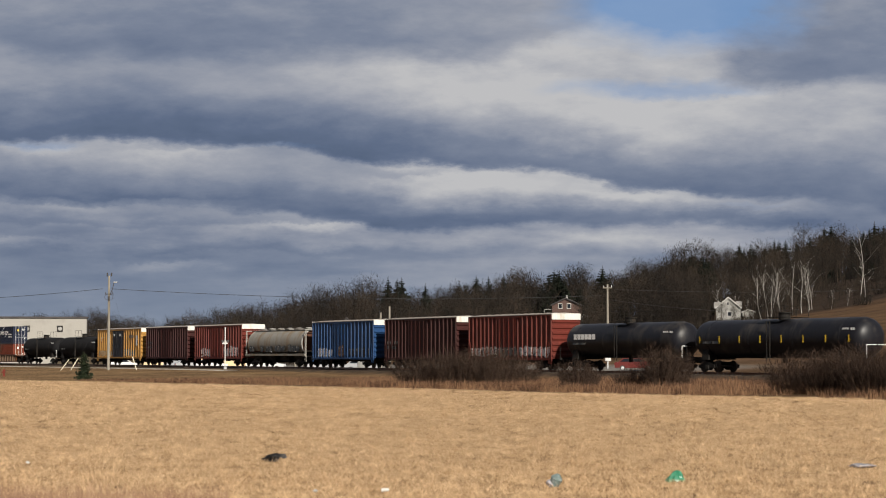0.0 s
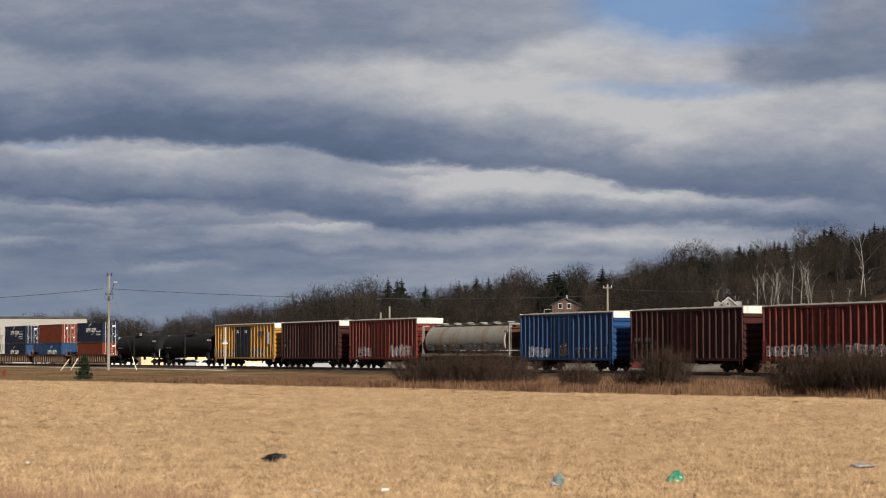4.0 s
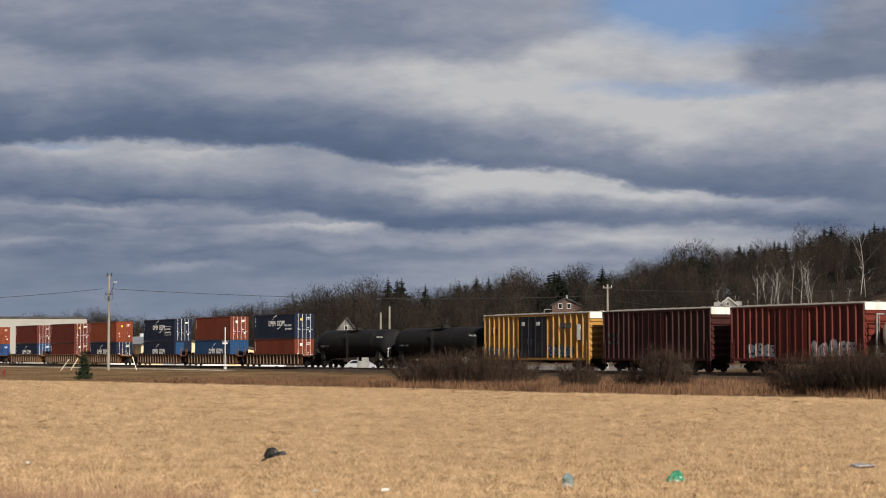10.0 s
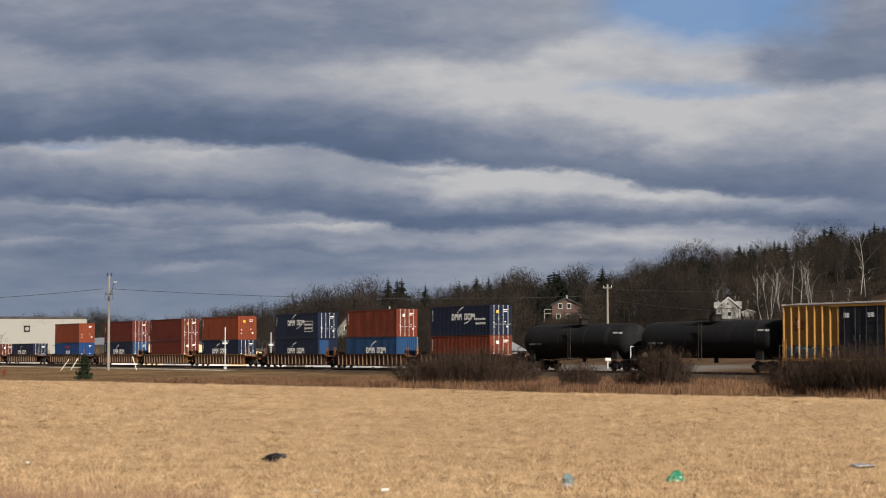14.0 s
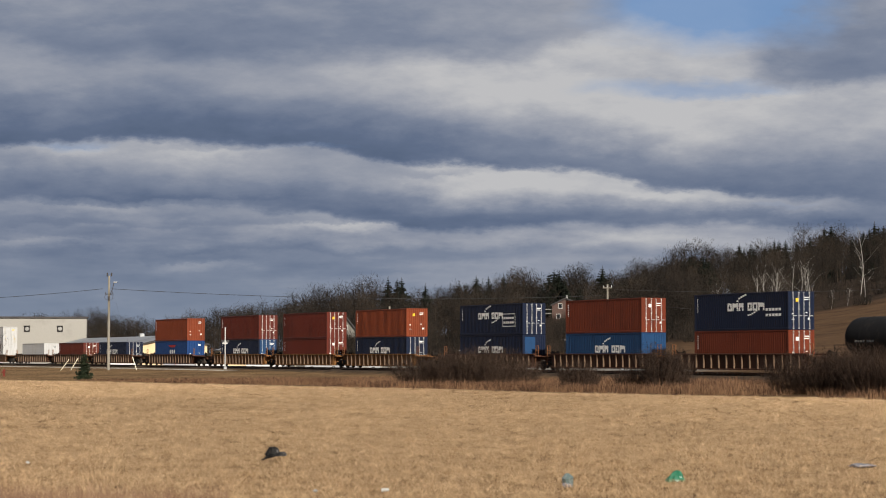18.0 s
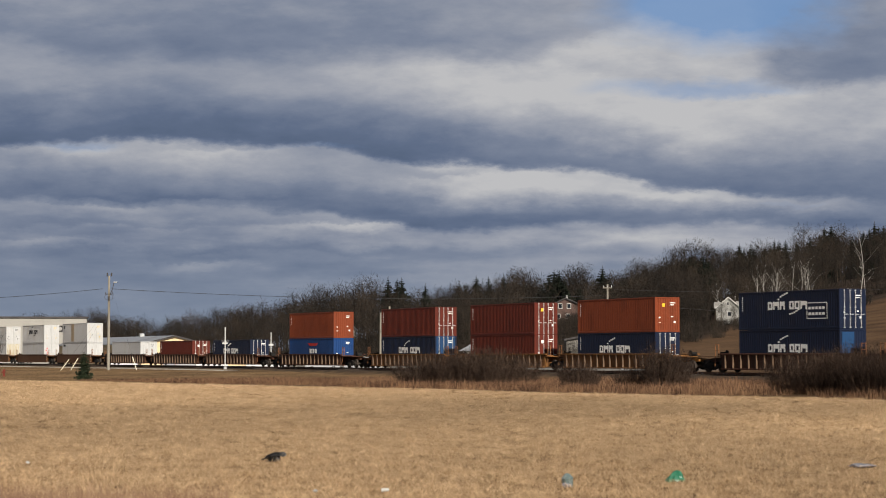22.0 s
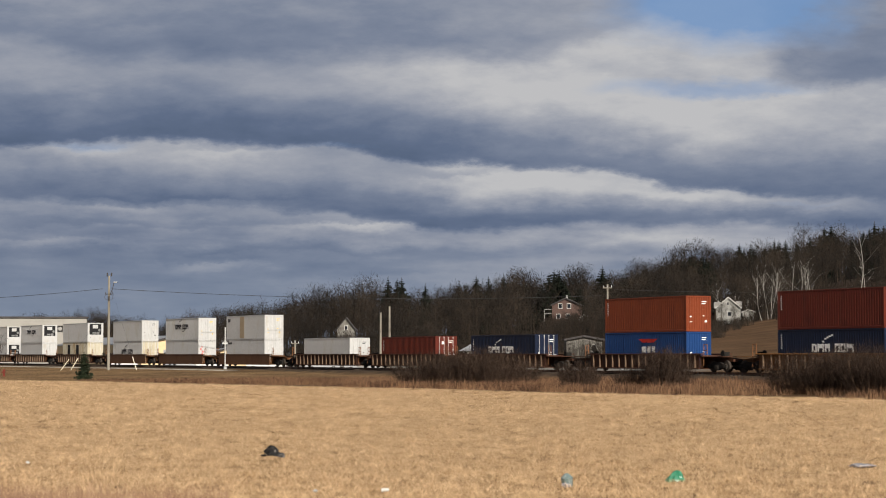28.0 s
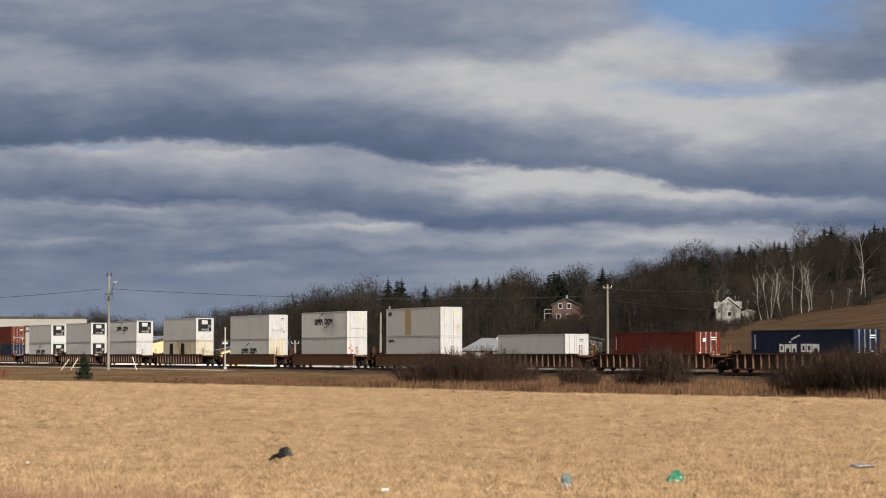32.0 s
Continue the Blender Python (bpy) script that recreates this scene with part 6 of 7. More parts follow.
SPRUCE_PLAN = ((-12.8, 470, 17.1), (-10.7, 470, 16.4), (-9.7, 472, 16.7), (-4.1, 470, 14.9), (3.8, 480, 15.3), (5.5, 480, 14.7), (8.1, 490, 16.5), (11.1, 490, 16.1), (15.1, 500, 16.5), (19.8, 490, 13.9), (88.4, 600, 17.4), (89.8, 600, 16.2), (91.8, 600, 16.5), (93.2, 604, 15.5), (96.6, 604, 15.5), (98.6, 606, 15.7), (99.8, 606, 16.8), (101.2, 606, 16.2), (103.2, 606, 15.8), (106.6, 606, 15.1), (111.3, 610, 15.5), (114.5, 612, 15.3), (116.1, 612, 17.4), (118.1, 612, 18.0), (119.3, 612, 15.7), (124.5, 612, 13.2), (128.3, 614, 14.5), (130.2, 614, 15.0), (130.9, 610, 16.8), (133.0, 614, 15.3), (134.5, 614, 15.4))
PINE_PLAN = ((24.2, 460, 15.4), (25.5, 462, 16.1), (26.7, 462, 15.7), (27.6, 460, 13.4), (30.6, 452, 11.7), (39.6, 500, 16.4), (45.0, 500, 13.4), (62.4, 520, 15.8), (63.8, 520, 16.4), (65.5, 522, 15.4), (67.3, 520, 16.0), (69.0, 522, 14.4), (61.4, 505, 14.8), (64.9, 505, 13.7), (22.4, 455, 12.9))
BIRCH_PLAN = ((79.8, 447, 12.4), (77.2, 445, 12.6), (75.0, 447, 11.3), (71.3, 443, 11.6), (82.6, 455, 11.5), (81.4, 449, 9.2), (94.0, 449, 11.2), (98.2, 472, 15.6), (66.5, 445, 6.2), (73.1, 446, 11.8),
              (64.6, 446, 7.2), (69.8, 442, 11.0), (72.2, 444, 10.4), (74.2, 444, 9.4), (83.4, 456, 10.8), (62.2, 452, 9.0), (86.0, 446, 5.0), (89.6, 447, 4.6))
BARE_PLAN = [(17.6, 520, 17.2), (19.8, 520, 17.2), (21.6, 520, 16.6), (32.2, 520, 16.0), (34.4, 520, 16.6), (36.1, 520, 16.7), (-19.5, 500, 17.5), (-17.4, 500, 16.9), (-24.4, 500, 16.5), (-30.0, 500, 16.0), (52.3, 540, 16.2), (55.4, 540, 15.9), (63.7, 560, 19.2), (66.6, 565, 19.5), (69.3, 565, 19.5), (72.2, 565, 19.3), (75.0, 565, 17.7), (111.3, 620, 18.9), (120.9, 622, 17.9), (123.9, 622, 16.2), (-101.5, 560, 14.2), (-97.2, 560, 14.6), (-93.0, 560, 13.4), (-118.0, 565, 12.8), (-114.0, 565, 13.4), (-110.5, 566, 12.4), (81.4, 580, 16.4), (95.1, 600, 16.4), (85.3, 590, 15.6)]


standing_trees()


def roadside():
    # a small spruce on the verge
    v = spruce(911, 2.5, 1.35, 18, 0.06, 13, 0.25)
    tree_thing("spruce_shrub", "small green spruce at the edge of the field", (("trunk", "rsw", v[0], M_BARK), ("crown", "rsn", v[1], M_SPRUCE_NEAR)), -32.1, 180.5, category="shrub", sink=0.03)
    # dark leafless shrubs before the track: x, y, height, width
    for i, (x, y, h, w) in enumerate(((-0.9, 143.0, 2.5, 5.2), (1.2, 142.0, 3.0, 4.6), (3.2, 141.5, 3.1, 4.6), (5.2, 143.0, 2.3, 3.2), (8.6, 131.0, 2.1, 2.2), (9.4, 133.0, 1.6, 2.0), (13.8, 129.5, 3.2, 2.4), (15.0, 130.5, 2.9, 2.4), (12.2, 131.5, 1.5, 2.0),
                                      (20.0, 112.5, 2.6, 3.8), (21.7, 111.0, 2.9, 4.0), (23.2, 109.0, 3.2, 4.2), (25.0, 108.0, 3.2, 4.4))):
        v = scrub(700 + i, h, w, int(240 * w / 3), 26, 0.018)
        tree_thing("shrub", "dark leafless shrub thicket before the track", (("crown", ("shrub", i), v, M_SHRUB),), x, y, group="shrubs along the track", category="shrub", sink=0.05)
    v = bare_tree(921, 4.2, 0.25, 12, 0.015, 0.05, 0.2, 4, 5)
    tree_thing("sapling", "thin leafless sapling at the field edge", (("trunk", "sapw", v[0], M_BARK), ("crown", "sapt", v[1], M_WOODS)), -44.6, 203.0, category="tree")


roadside()


def garden_brush():
    rng = random.Random(31)
    protos = [scrub(830 + i, 3.8, 3.0, 70, 16, 0.05) for i in range(3)]
    for i in range(16):
        k = i % 3
        tree_thing("shrub", "brown leafless brush below a house", (("crown", ("hb", k), protos[k], M_WOODS),), 21.5 + 0.72 * i, rng.uniform(416, 430), 1.42 + 0.1 * (i % 4), 47.0 * i, group="brush below the brown house", category="shrub")
    for i in range(9):
        k = i % 3
        tree_thing("shrub", "low brown brush before the white house", (("crown", ("hb", k), protos[k], M_WOODS),), 58.6 + 1.15 * i, rng.uniform(438, 444), 0.44 + 0.05 * (i % 3), 61.0 * i, group="brush below the white house", category="shrub")
    for i in range(7):
        k = i % 3
        tree_thing("shrub", "tall brown leafless brush before the grey house", (("crown", ("hb", k), protos[k], M_WOODS),), -22.6 + 1.0 * i, rng.uniform(401, 405), 1.35 + 0.1 * (i % 4), 53.0 * i, group="brush below the grey house", category="shrub")
    for i, (x, y, h) in enumerate(((17.6, 284, 3.6), (19.4, 286, 4.6), (21.0, 285, 3.4), (22.6, 287, 4.4), (24.2, 284, 3.2), (15.6, 283, 3.0))):
        v = scrub(800 + i, h, 2.6, 60, 14, 0.035)
        tree_thing("shrub", "brown leafless brush before a cottage", (("crown", ("gb", i), v, M_WOODS),), x, y, group="garden brush", category="shrub", sink=0.1)
    for i, (x, y, h) in enumerate(((60.2, 436, 6.0), (65.6, 438, 7.5), (70.5, 441, 7.0), (57.6, 440, 5.5), (72.8, 446, 6.5), (63.2, 437, 5.0), (25.2, 428, 5.5), (27.4, 430, 5.2), (29.0, 427, 5.0), (23.0, 430, 6.0), (26.4, 425, 4.8), (31.5, 432, 6.2))):
        k = i % 4
        tree_thing("bare_tree", "thin leafless tree beside a house", (("trunk", ("hw", k), HARDWOODS[k][0], M_BARK), ("crown", ("ht", k), HARDWOODS[k][1], M_WOODS)),
                   x, y, h / 12.0, 31.0 * i, group="bare trees")


garden_brush()


def blades(name, label, mat, n, place, h, w, lie, seed, category, tuft=1, spread=1.0):
    """A scatter of blades, single or in tufts of one tone; place(rng, n) gives x and y."""
    rng = np.random.default_rng(seed)
    x, y = place(rng, n // tuft)
    n = len(x) * tuft
    tone = rng.normal(0, 0.42, len(x)) + 0.08 * wobble(x, y * 0.35, 1.1) + 0.05 * wobble(x, y * 0.3, 6.0)
    big = np.repeat(rng.uniform(0.6, 1.25, len(x)), tuft)
    lean = np.repeat(rng.random(len(x)) * 2 * np.pi, tuft)
    tone = np.repeat(np.clip(tone + 0.15, -0.9, 0.8), tuft)
    x, y = np.repeat(x, tuft), np.repeat(y, tuft)
    if tuft > 1:
        loose = np.where(rng.random(n) < 0.3, 5.0, 1.0) * (0.07 + 0.0007 * y) * spread
        x, y = x + rng.normal(0, 1, n) * loose, y + rng.normal(0, 1, n) * loose
    z = ground_z(x, y) - 0.01
    H = (h[0] + (h[1] - h[0]) * rng.random(n)) * big
    az = lean + rng.normal(0, 1.1, n)
    out = lie[0] + (lie[1] - lie[0]) * rng.random(n)            # how far the blade leans over
    side = rng.random(n) * 2 * np.pi
    W = w[0] + (w[1] - w[0]) * rng.random(n)
    W = W * np.clip(np.hypot(x, y) / 60.0, 0.8, 2.6)
    base = np.stack([x, y, z], 1)
    d = np.stack([np.cos(side), np.sin(side), 0 * side], 1) * W[:, None] / 2
    lift = (rng.random(n) * 0.05)[:, None] * np.array((0, 0, 1.0))
    tip = base + np.stack([np.cos(az) * np.sin(out) * H, np.sin(az) * np.sin(out) * H, np.cos(out) * H], 1)
    v = np.concatenate([base - d + lift, base + d + lift, tip + lift], 0)
    i = np.arange(n)
    t = np.stack([i, i + n, i + 2 * n], 1)
    ob = new(name, raw_mesh(name, v, t, mat))
    ob.data.attributes.new("tone", "FLOAT", "POINT").data.foreach_set("value", np.tile(tone, 3).astype(np.float32))
    return tagged(ob, label, category, kind="stuff")


def in_field(rng, n):
    y = 22.0 / (1 - rng.random(n) * (1 - 22.0 / 190.0)) ** 1.0
    y = np.where(rng.random(n) < 0.40, 22 + rng.random(n) * 150, y)
    x = y * (rng.random(n) - 0.5) * 0.50
    keep = across(x, y) < field_edge(along(x, y)) + 1.0 * wobble(x, y, 4.0)
    return x[keep], y[keep]


def on_strip(lo, hi, u0, u1):
    def f(rng, n):
        u = u0 + (u1 - u0) * rng.random(n)
        e = field_edge(u)
        l = e - 0.5 + (-4.6 - e) * (lo + (hi - lo) * rng.random(n))
        x, y = TX + DX * u + NX * l, TY + DY * u + NY * l
        patch = wobble(x, y, 3.1) + wobble(x, y, 7.7) + rng.random(n) * 1.6 > 0.2
        return x[patch], y[patch]
    return f


def weeds(rng, n):
    y = 24.5 + 7.0 * rng.random(n) ** 1.5
    x = -y * (0.235 - 0.13 * rng.random(n) ** 1.6)
    return x, y


blades("stubble", "golden straw stubble and chaff", M_STRAW, 760000, in_field, (0.04, 0.14), (0.003, 0.008), (0.45, 1.50), 1, "stubble", 14)
blades("tall_grass", "tall brown dead grass below the track bed", M_GRASS, 130000, on_strip(0.0, 0.85, 46, 140), (0.15, 0.64), (0.009, 0.020), (0.05, 0.8), 2, "grass", 10)
blades("rough_grass", "patchy brown rough grass on the bank", M_GRASS, 60000, on_strip(0.05, 0.95, 8, 60), (0.10, 0.34), (0.012, 0.026), (0.3, 1.2), 5, "grass")
blades("verge_grass", "short pale dead grass on the verge", M_VERGE, 42000, on_strip(0.0, 0.95, -130, 20), (0.05, 0.15), (0.015, 0.03), (0.5, 1.4), 3, "grass")
blades("dead_weeds", "reddish dead weeds in the field corner", M_WEED, 12000, weeds, (0.12, 0.40), (0.004, 0.010), (0.05, 0.7), 4, "weeds")
# dark brown blades put in for the dark gaps between the straws
blades("damp_straw", "dark brown tufts of flattened straw, put in for the dark gaps", M_DARK_STRAW, 110000, in_field, (0.03, 0.10), (0.008, 0.016), (0.5, 1.5), 8, "stubble", 30, 0.60)


# ---- buildings behind the track ----
M_SIDING = material("pale grey metal siding", (0.285, 0.272, 0.247), 0.6, 0, (0.24, 0.228, 0.207), 0.25, 0.3, 0.04, 3.0)
M_TRIM = material("dark roof trim", (0.05, 0.045, 0.045), 0.6)
M_BEIGE = material("beige metal siding", (0.62, 0.47, 0.28), 0.6, 0, (0.50, 0.37, 0.22), 0.3, 0.3, 0.05, 4.0)
M_GREYROOF = material("grey sheet roof", (0.26, 0.27, 0.29), 0.5, 0.2, (0.17, 0.17, 0.18), 0.3, 0.4)
# grey mottling colours in the dappled tree shade on the white house
M_CLAP = material("white clapboard, mottled grey", (0.28, 0.275, 0.262), 0.8, 0, (0.15, 0.145, 0.135), 1.1, 0.6, 0.1, 6.0)
M_COTTAGE = material("dull grey cottage boards", (0.17, 0.16, 0.145), 0.85, 0, (0.10, 0.09, 0.08), 1.1, 0.5)
M_BRICKRED = material("red brown siding", (0.092, 0.058, 0.049), 0.85, 0, (0.066, 0.043, 0.036), 0.7, 0.4)
M_SHINGLE = material("dark shingle roof", (0.055, 0.05, 0.048), 0.9, 0, (0.09, 0.08, 0.075), 0.8, 0.4)
M_WINFRAME = material("weathered white window frame", (0.42, 0.41, 0.39), 0.6, 0, (0.25, 0.24, 0.22), 1.5, 0.5)
M_WOODPOLE = material("weathered utility pole timber", (0.23, 0.21, 0.175), 0.9, 0, (0.11, 0.095, 0.08), 1.5, 0.4, 0.1, 10.0, 0.2, 20.0, 6.0)
M_GALV = material("galvanised steel", (0.55, 0.56, 0.57), 0.4, 0.7)
M_POST = material("white signal post paint", (0.50, 0.50, 0.49), 0.5, 0, (0.5, 0.48, 0.45), 1.5, 0.3)
M_WIRE = material("dark overhead wire", (0.03, 0.03, 0.032), 0.6)
M_HYDRANT = material("dull red hydrant paint", (0.16, 0.025, 0.018), 0.6, 0, (0.08, 0.03, 0.02), 3.0, 0.5)
M_GUARD = material("pale yellow guy guard", (0.70, 0.64, 0.50), 0.5)
M_GLASS = bpy.data.materials.new("dark window glass")
M_GLASS.use_nodes = True
_b = M_GLASS.node_tree.nodes["Principled BSDF"]
_b.inputs["Base Color"].default_value, _b.inputs["Roughness"].default_value = (0.012, 0.015, 0.02, 1), 0.08


def base_z(x, y):
    return float(ground_z(x, y))


def window(parent, x, z, w, h, y, at=None, mat=None):
    """A framed window on a wall that faces -y."""
    at = at or pose(0, 0, 0)
    f = part("window", Geo().box(x - w / 2 - 0.12, x + w / 2 + 0.12, y - 0.06, y + 0.02, z - 0.12, z).box(x - w / 2 - 0.12, x + w / 2 + 0.12, y - 0.06, y + 0.02, z + h, z + h + 0.12)
             .box(x - w / 2 - 0.12, x - w / 2, y - 0.06, y + 0.02, z, z + h).box(x + w / 2, x + w / 2 + 0.12, y - 0.06, y + 0.02, z, z + h), mat or M_WINFRAME, parent, "white framed window", at)
    part("pane", Geo().box(x - w / 2, x + w / 2, y - 0.02, y + 0.02, z, z + h), M_GLASS, f)
    return f


def gable_house(name, label, x, y, turn, W, L, eave, ridge, wall_mat, roof_mat, windows=(), category="house", hip=0.0, lower=0.6):
    """A house with its gable on -y, W wide and L deep; its foot reaches below the slope."""
    z = base_z(x, y)
    ob = thing(name, label, category, pose(x, y, z, 0, 0, turn))
    part("wall", Geo().prism([(-W / 2, -lower), (W / 2, -lower), (W / 2, eave), (0, ridge - (ridge - eave) * hip), (-W / 2, eave)] if not hip else
                             [(-W / 2, -lower), (W / 2, -lower), (W / 2, eave), (-W / 2, eave)], 1, 0, L), wall_mat, ob, "outer walls")
    o = 0.35
    t = 0.14
    k = (ridge - eave) / (W / 2)
    if not hip:
        for s in (-1, 1):
            part("roof_slope", Geo().prism([(0, ridge), (0, ridge + t), (s * (W / 2 + o), eave - o * k + t), (s * (W / 2 + o), eave - o * k)], 1, -o, L + o), roof_mat, ob, "sloped roof")
            part("fascia", Geo().prism([(0, ridge - 0.12), (0, ridge + t + 0.01), (s * (W / 2 + o), eave - o * k + t + 0.01), (s * (W / 2 + o), eave - o * k - 0.12)], 1, -o - 0.05, -o), M_WINFRAME if wall_mat is M_CLAP else M_TRIM, ob, "gable edge board")
    else:
        h = hip * L
        part("roof", Geo().add([(-W / 2 - o, -o, eave), (W / 2 + o, -o, eave), (W / 2 + o, L + o, eave), (-W / 2 - o, L + o, eave), (-W / 2 + h, L / 2, ridge), (W / 2 - h, L / 2, ridge)],
                               [(0, 1, 5, 4), (1, 2, 5), (2, 3, 4, 5), (3, 0, 4), (3, 2, 1, 0)]), roof_mat, ob, "hipped metal roof")
    for wx, wz, ww, wh in windows:
        window(ob, wx, wz, ww, wh, 0.0)
    return ob


def buildings():
    # the long pale warehouse with two hooded wall vents
    z = base_z(-85, 402)
    b = thing("warehouse", "large pale grey metal warehouse with two round wall vents", "warehouse", pose(-70.6, 400, z, 0, 0, 10.6))
    top = 9.0 - z
    part("wall", Geo().box(-46, 0, 0, 40, -1.0, top - 0.35, 0.0), M_SIDING, b, "flat pale metal siding")
    part("roof_trim", Geo().box(-46.3, 0.25, -0.25, 40.3, top - 0.35, top, 0.05), M_TRIM, b, "dark roof edge")
    for k in range(23):
        part("siding_seam", lambda: Geo().box(-0.03, 0.03, -0.03, 0.0, -0.5, top - 0.35), M_SIDING, b, at=pose(-1.0 - 2.0 * k, 0, 0), key="seam")
    for x in (-5.3, -11.7):
        v = part("vent", Geo().box(-0.58, 0.58, -0.10, 0.0, -0.58, 0.58, 0.12), M_TRIM, b, "dark framed round vent", pose(x, 0, 6.55 - z))
        part("hood", Geo().tube((0, -0.10, 0.0), (0, -0.35, 0.0), 0.44, 0.36, 16).box(-0.2, 0.2, -0.42, -0.3, -0.2, 0.14), M_CLAP, v, "pale vent hood")
        part("ledge", Geo().box(-0.6, 0.6, -0.4, -0.05, 0.585, 0.66), M_TRIM, v)
    part("corner_flashing", Geo().box(-0.10, 0.06, -0.06, 0.1, -0.5, top - 0.35), M_TRIM, b)
    # beige shed, its gable towards the track
    s = gable_house("beige_shed", "beige metal shed with a shallow grey roof", -45.0, 338, 24, 11.4, 62.0, 3.9, 5.25, M_BEIGE, M_GREYROOF, category="shed", lower=1.0)
    part("roof_vent", Geo().box(-0.4, 0.4, 20, 20.8, 4.6, 5.9), M_GALV, s)
    part("roller_door", Geo().box(-1.9, 1.9, -0.06, 0.0, -0.2, 3.0), M_GREYROOF, s, "grey roller door")
    s = gable_house("beige_shed", "low beige metal lean-to shed", -34.2, 342, 10, 7.0, 14.0, 2.6, 3.4, M_BEIGE, M_GREYROOF, category="shed", lower=1.0)
    # grey hipped house, white-walled annex
    s = gable_house("bungalow", "low bungalow with a hipped grey metal roof", 7.4, 300, -4, 9.4, 8.0, 2.0 - base_z(7.4, 300), 3.95 - base_z(7.4, 300), M_CLAP, M_GREYROOF, hip=0.36, lower=1.2)
    part("chimney", Geo().box(0.4, 0.8, 3.2, 3.6, 2.5, 3.6), M_GALV, s)
    s = gable_house("cottage", "pale cottage half hidden by brush", 20.6, 294, 0, 5.2, 6.0, 3.6 - base_z(20.6, 292), 4.1 - base_z(20.6, 292), M_COTTAGE, M_SHINGLE, windows=((1.4, 0.9, 0.7, 0.9),), lower=1.2)
    # on the hill
    s = gable_house("white_house", "white gabled house on the hill, tree shade mottled into its boards", 63.3, 447, -9, 5.3, 8.0, 3.7, 5.9, M_CLAP, M_SHINGLE, windows=((0.25, 1.75, 0.8, 0.9), (-0.1, 4.2, 0.35, 0.6)), lower=1.5)
    part("dormer", Geo().box(1.6, 3.0, 1.2, 5.0, 3.4, 5.1), M_CLAP, s, "side dormer")
    part("dormer", Geo().box(-3.2, -1.7, 1.8, 5.0, 3.6, 4.9), M_CLAP, s, "side dormer")
    s = gable_house("garden_shed", "small grey shed beside the white house", 68.2, 450, 0, 2.6, 2.6, 1.9, 2.4, M_CLAP, M_SHINGLE, category="shed", lower=0.8)
    x, y = 26.8, 440
    zb = base_z(x, y)
    s = gable_house("brown_house", "red-brown two-storey house among the trees", x, y, -8, 6.0, 8.0, 12.4 - zb, 13.8 - zb, M_BRICKRED, M_SHINGLE,
                    windows=((-1.2, 11.6 - zb, 0.7, 0.95), (0.7, 11.6 - zb, 0.7, 0.95), (-1.6, 9.4 - zb, 0.7, 0.9), (0.5, 9.4 - zb, 0.7, 0.9)), lower=2.0)
    part("chimney", Geo().box(-0.2, 0.2, 3.0, 3.4, 13.2 - zb, 14.5 - zb), M_CLAP, s, "pale chimney")
    part("porch", Geo().box(-4.8, -3.0, 0.5, 3.5, 10.4 - zb, 10.6 - zb).box(-4.8, -4.65, 0.5, 0.65, -1.5, 11.4 - zb).box(-4.8, -3.0, 0.5, 0.6, 11.3 - zb, 11.45 - zb), M_CLAP, s, "pale side porch")
    s = gable_house("canopy_hut", "small white gabled roof beside the brown house", 30.2, 430, 0, 2.4, 2.6, 9.1 - base_z(30.2, 430), 10.0 - base_z(30.2, 430), M_CLAP, M_CLAP, category="hut", lower=0.8)
    s = gable_house("grey_house", "small grey gabled house in the woods", -19.6, 408, 0, 3.6, 5.0, 5.4, 7.7, M_COTTAGE, M_SHINGLE, windows=((0, 5.3, 0.5, 0.7),), lower=1.2)


buildings()


# ---- poles, wires, signals ----
def sag_wire(label, a, b, drop, r=0.014, n=16):
    g = Geo()
    a, b = Vector(a), Vector(b)
    pts = []
    for k in range(n + 1):
        q = k / n
        pts.append(a.lerp(b, q) - Vector((0, 0, 4 * drop * q * (1 - q))))
    for p, q in zip(pts, pts[1:]):
        g.tube(p, q, r, n=5, caps=False)
    return solid("overhead_wire", g, M_WIRE, label, "wire", group="overhead wires")


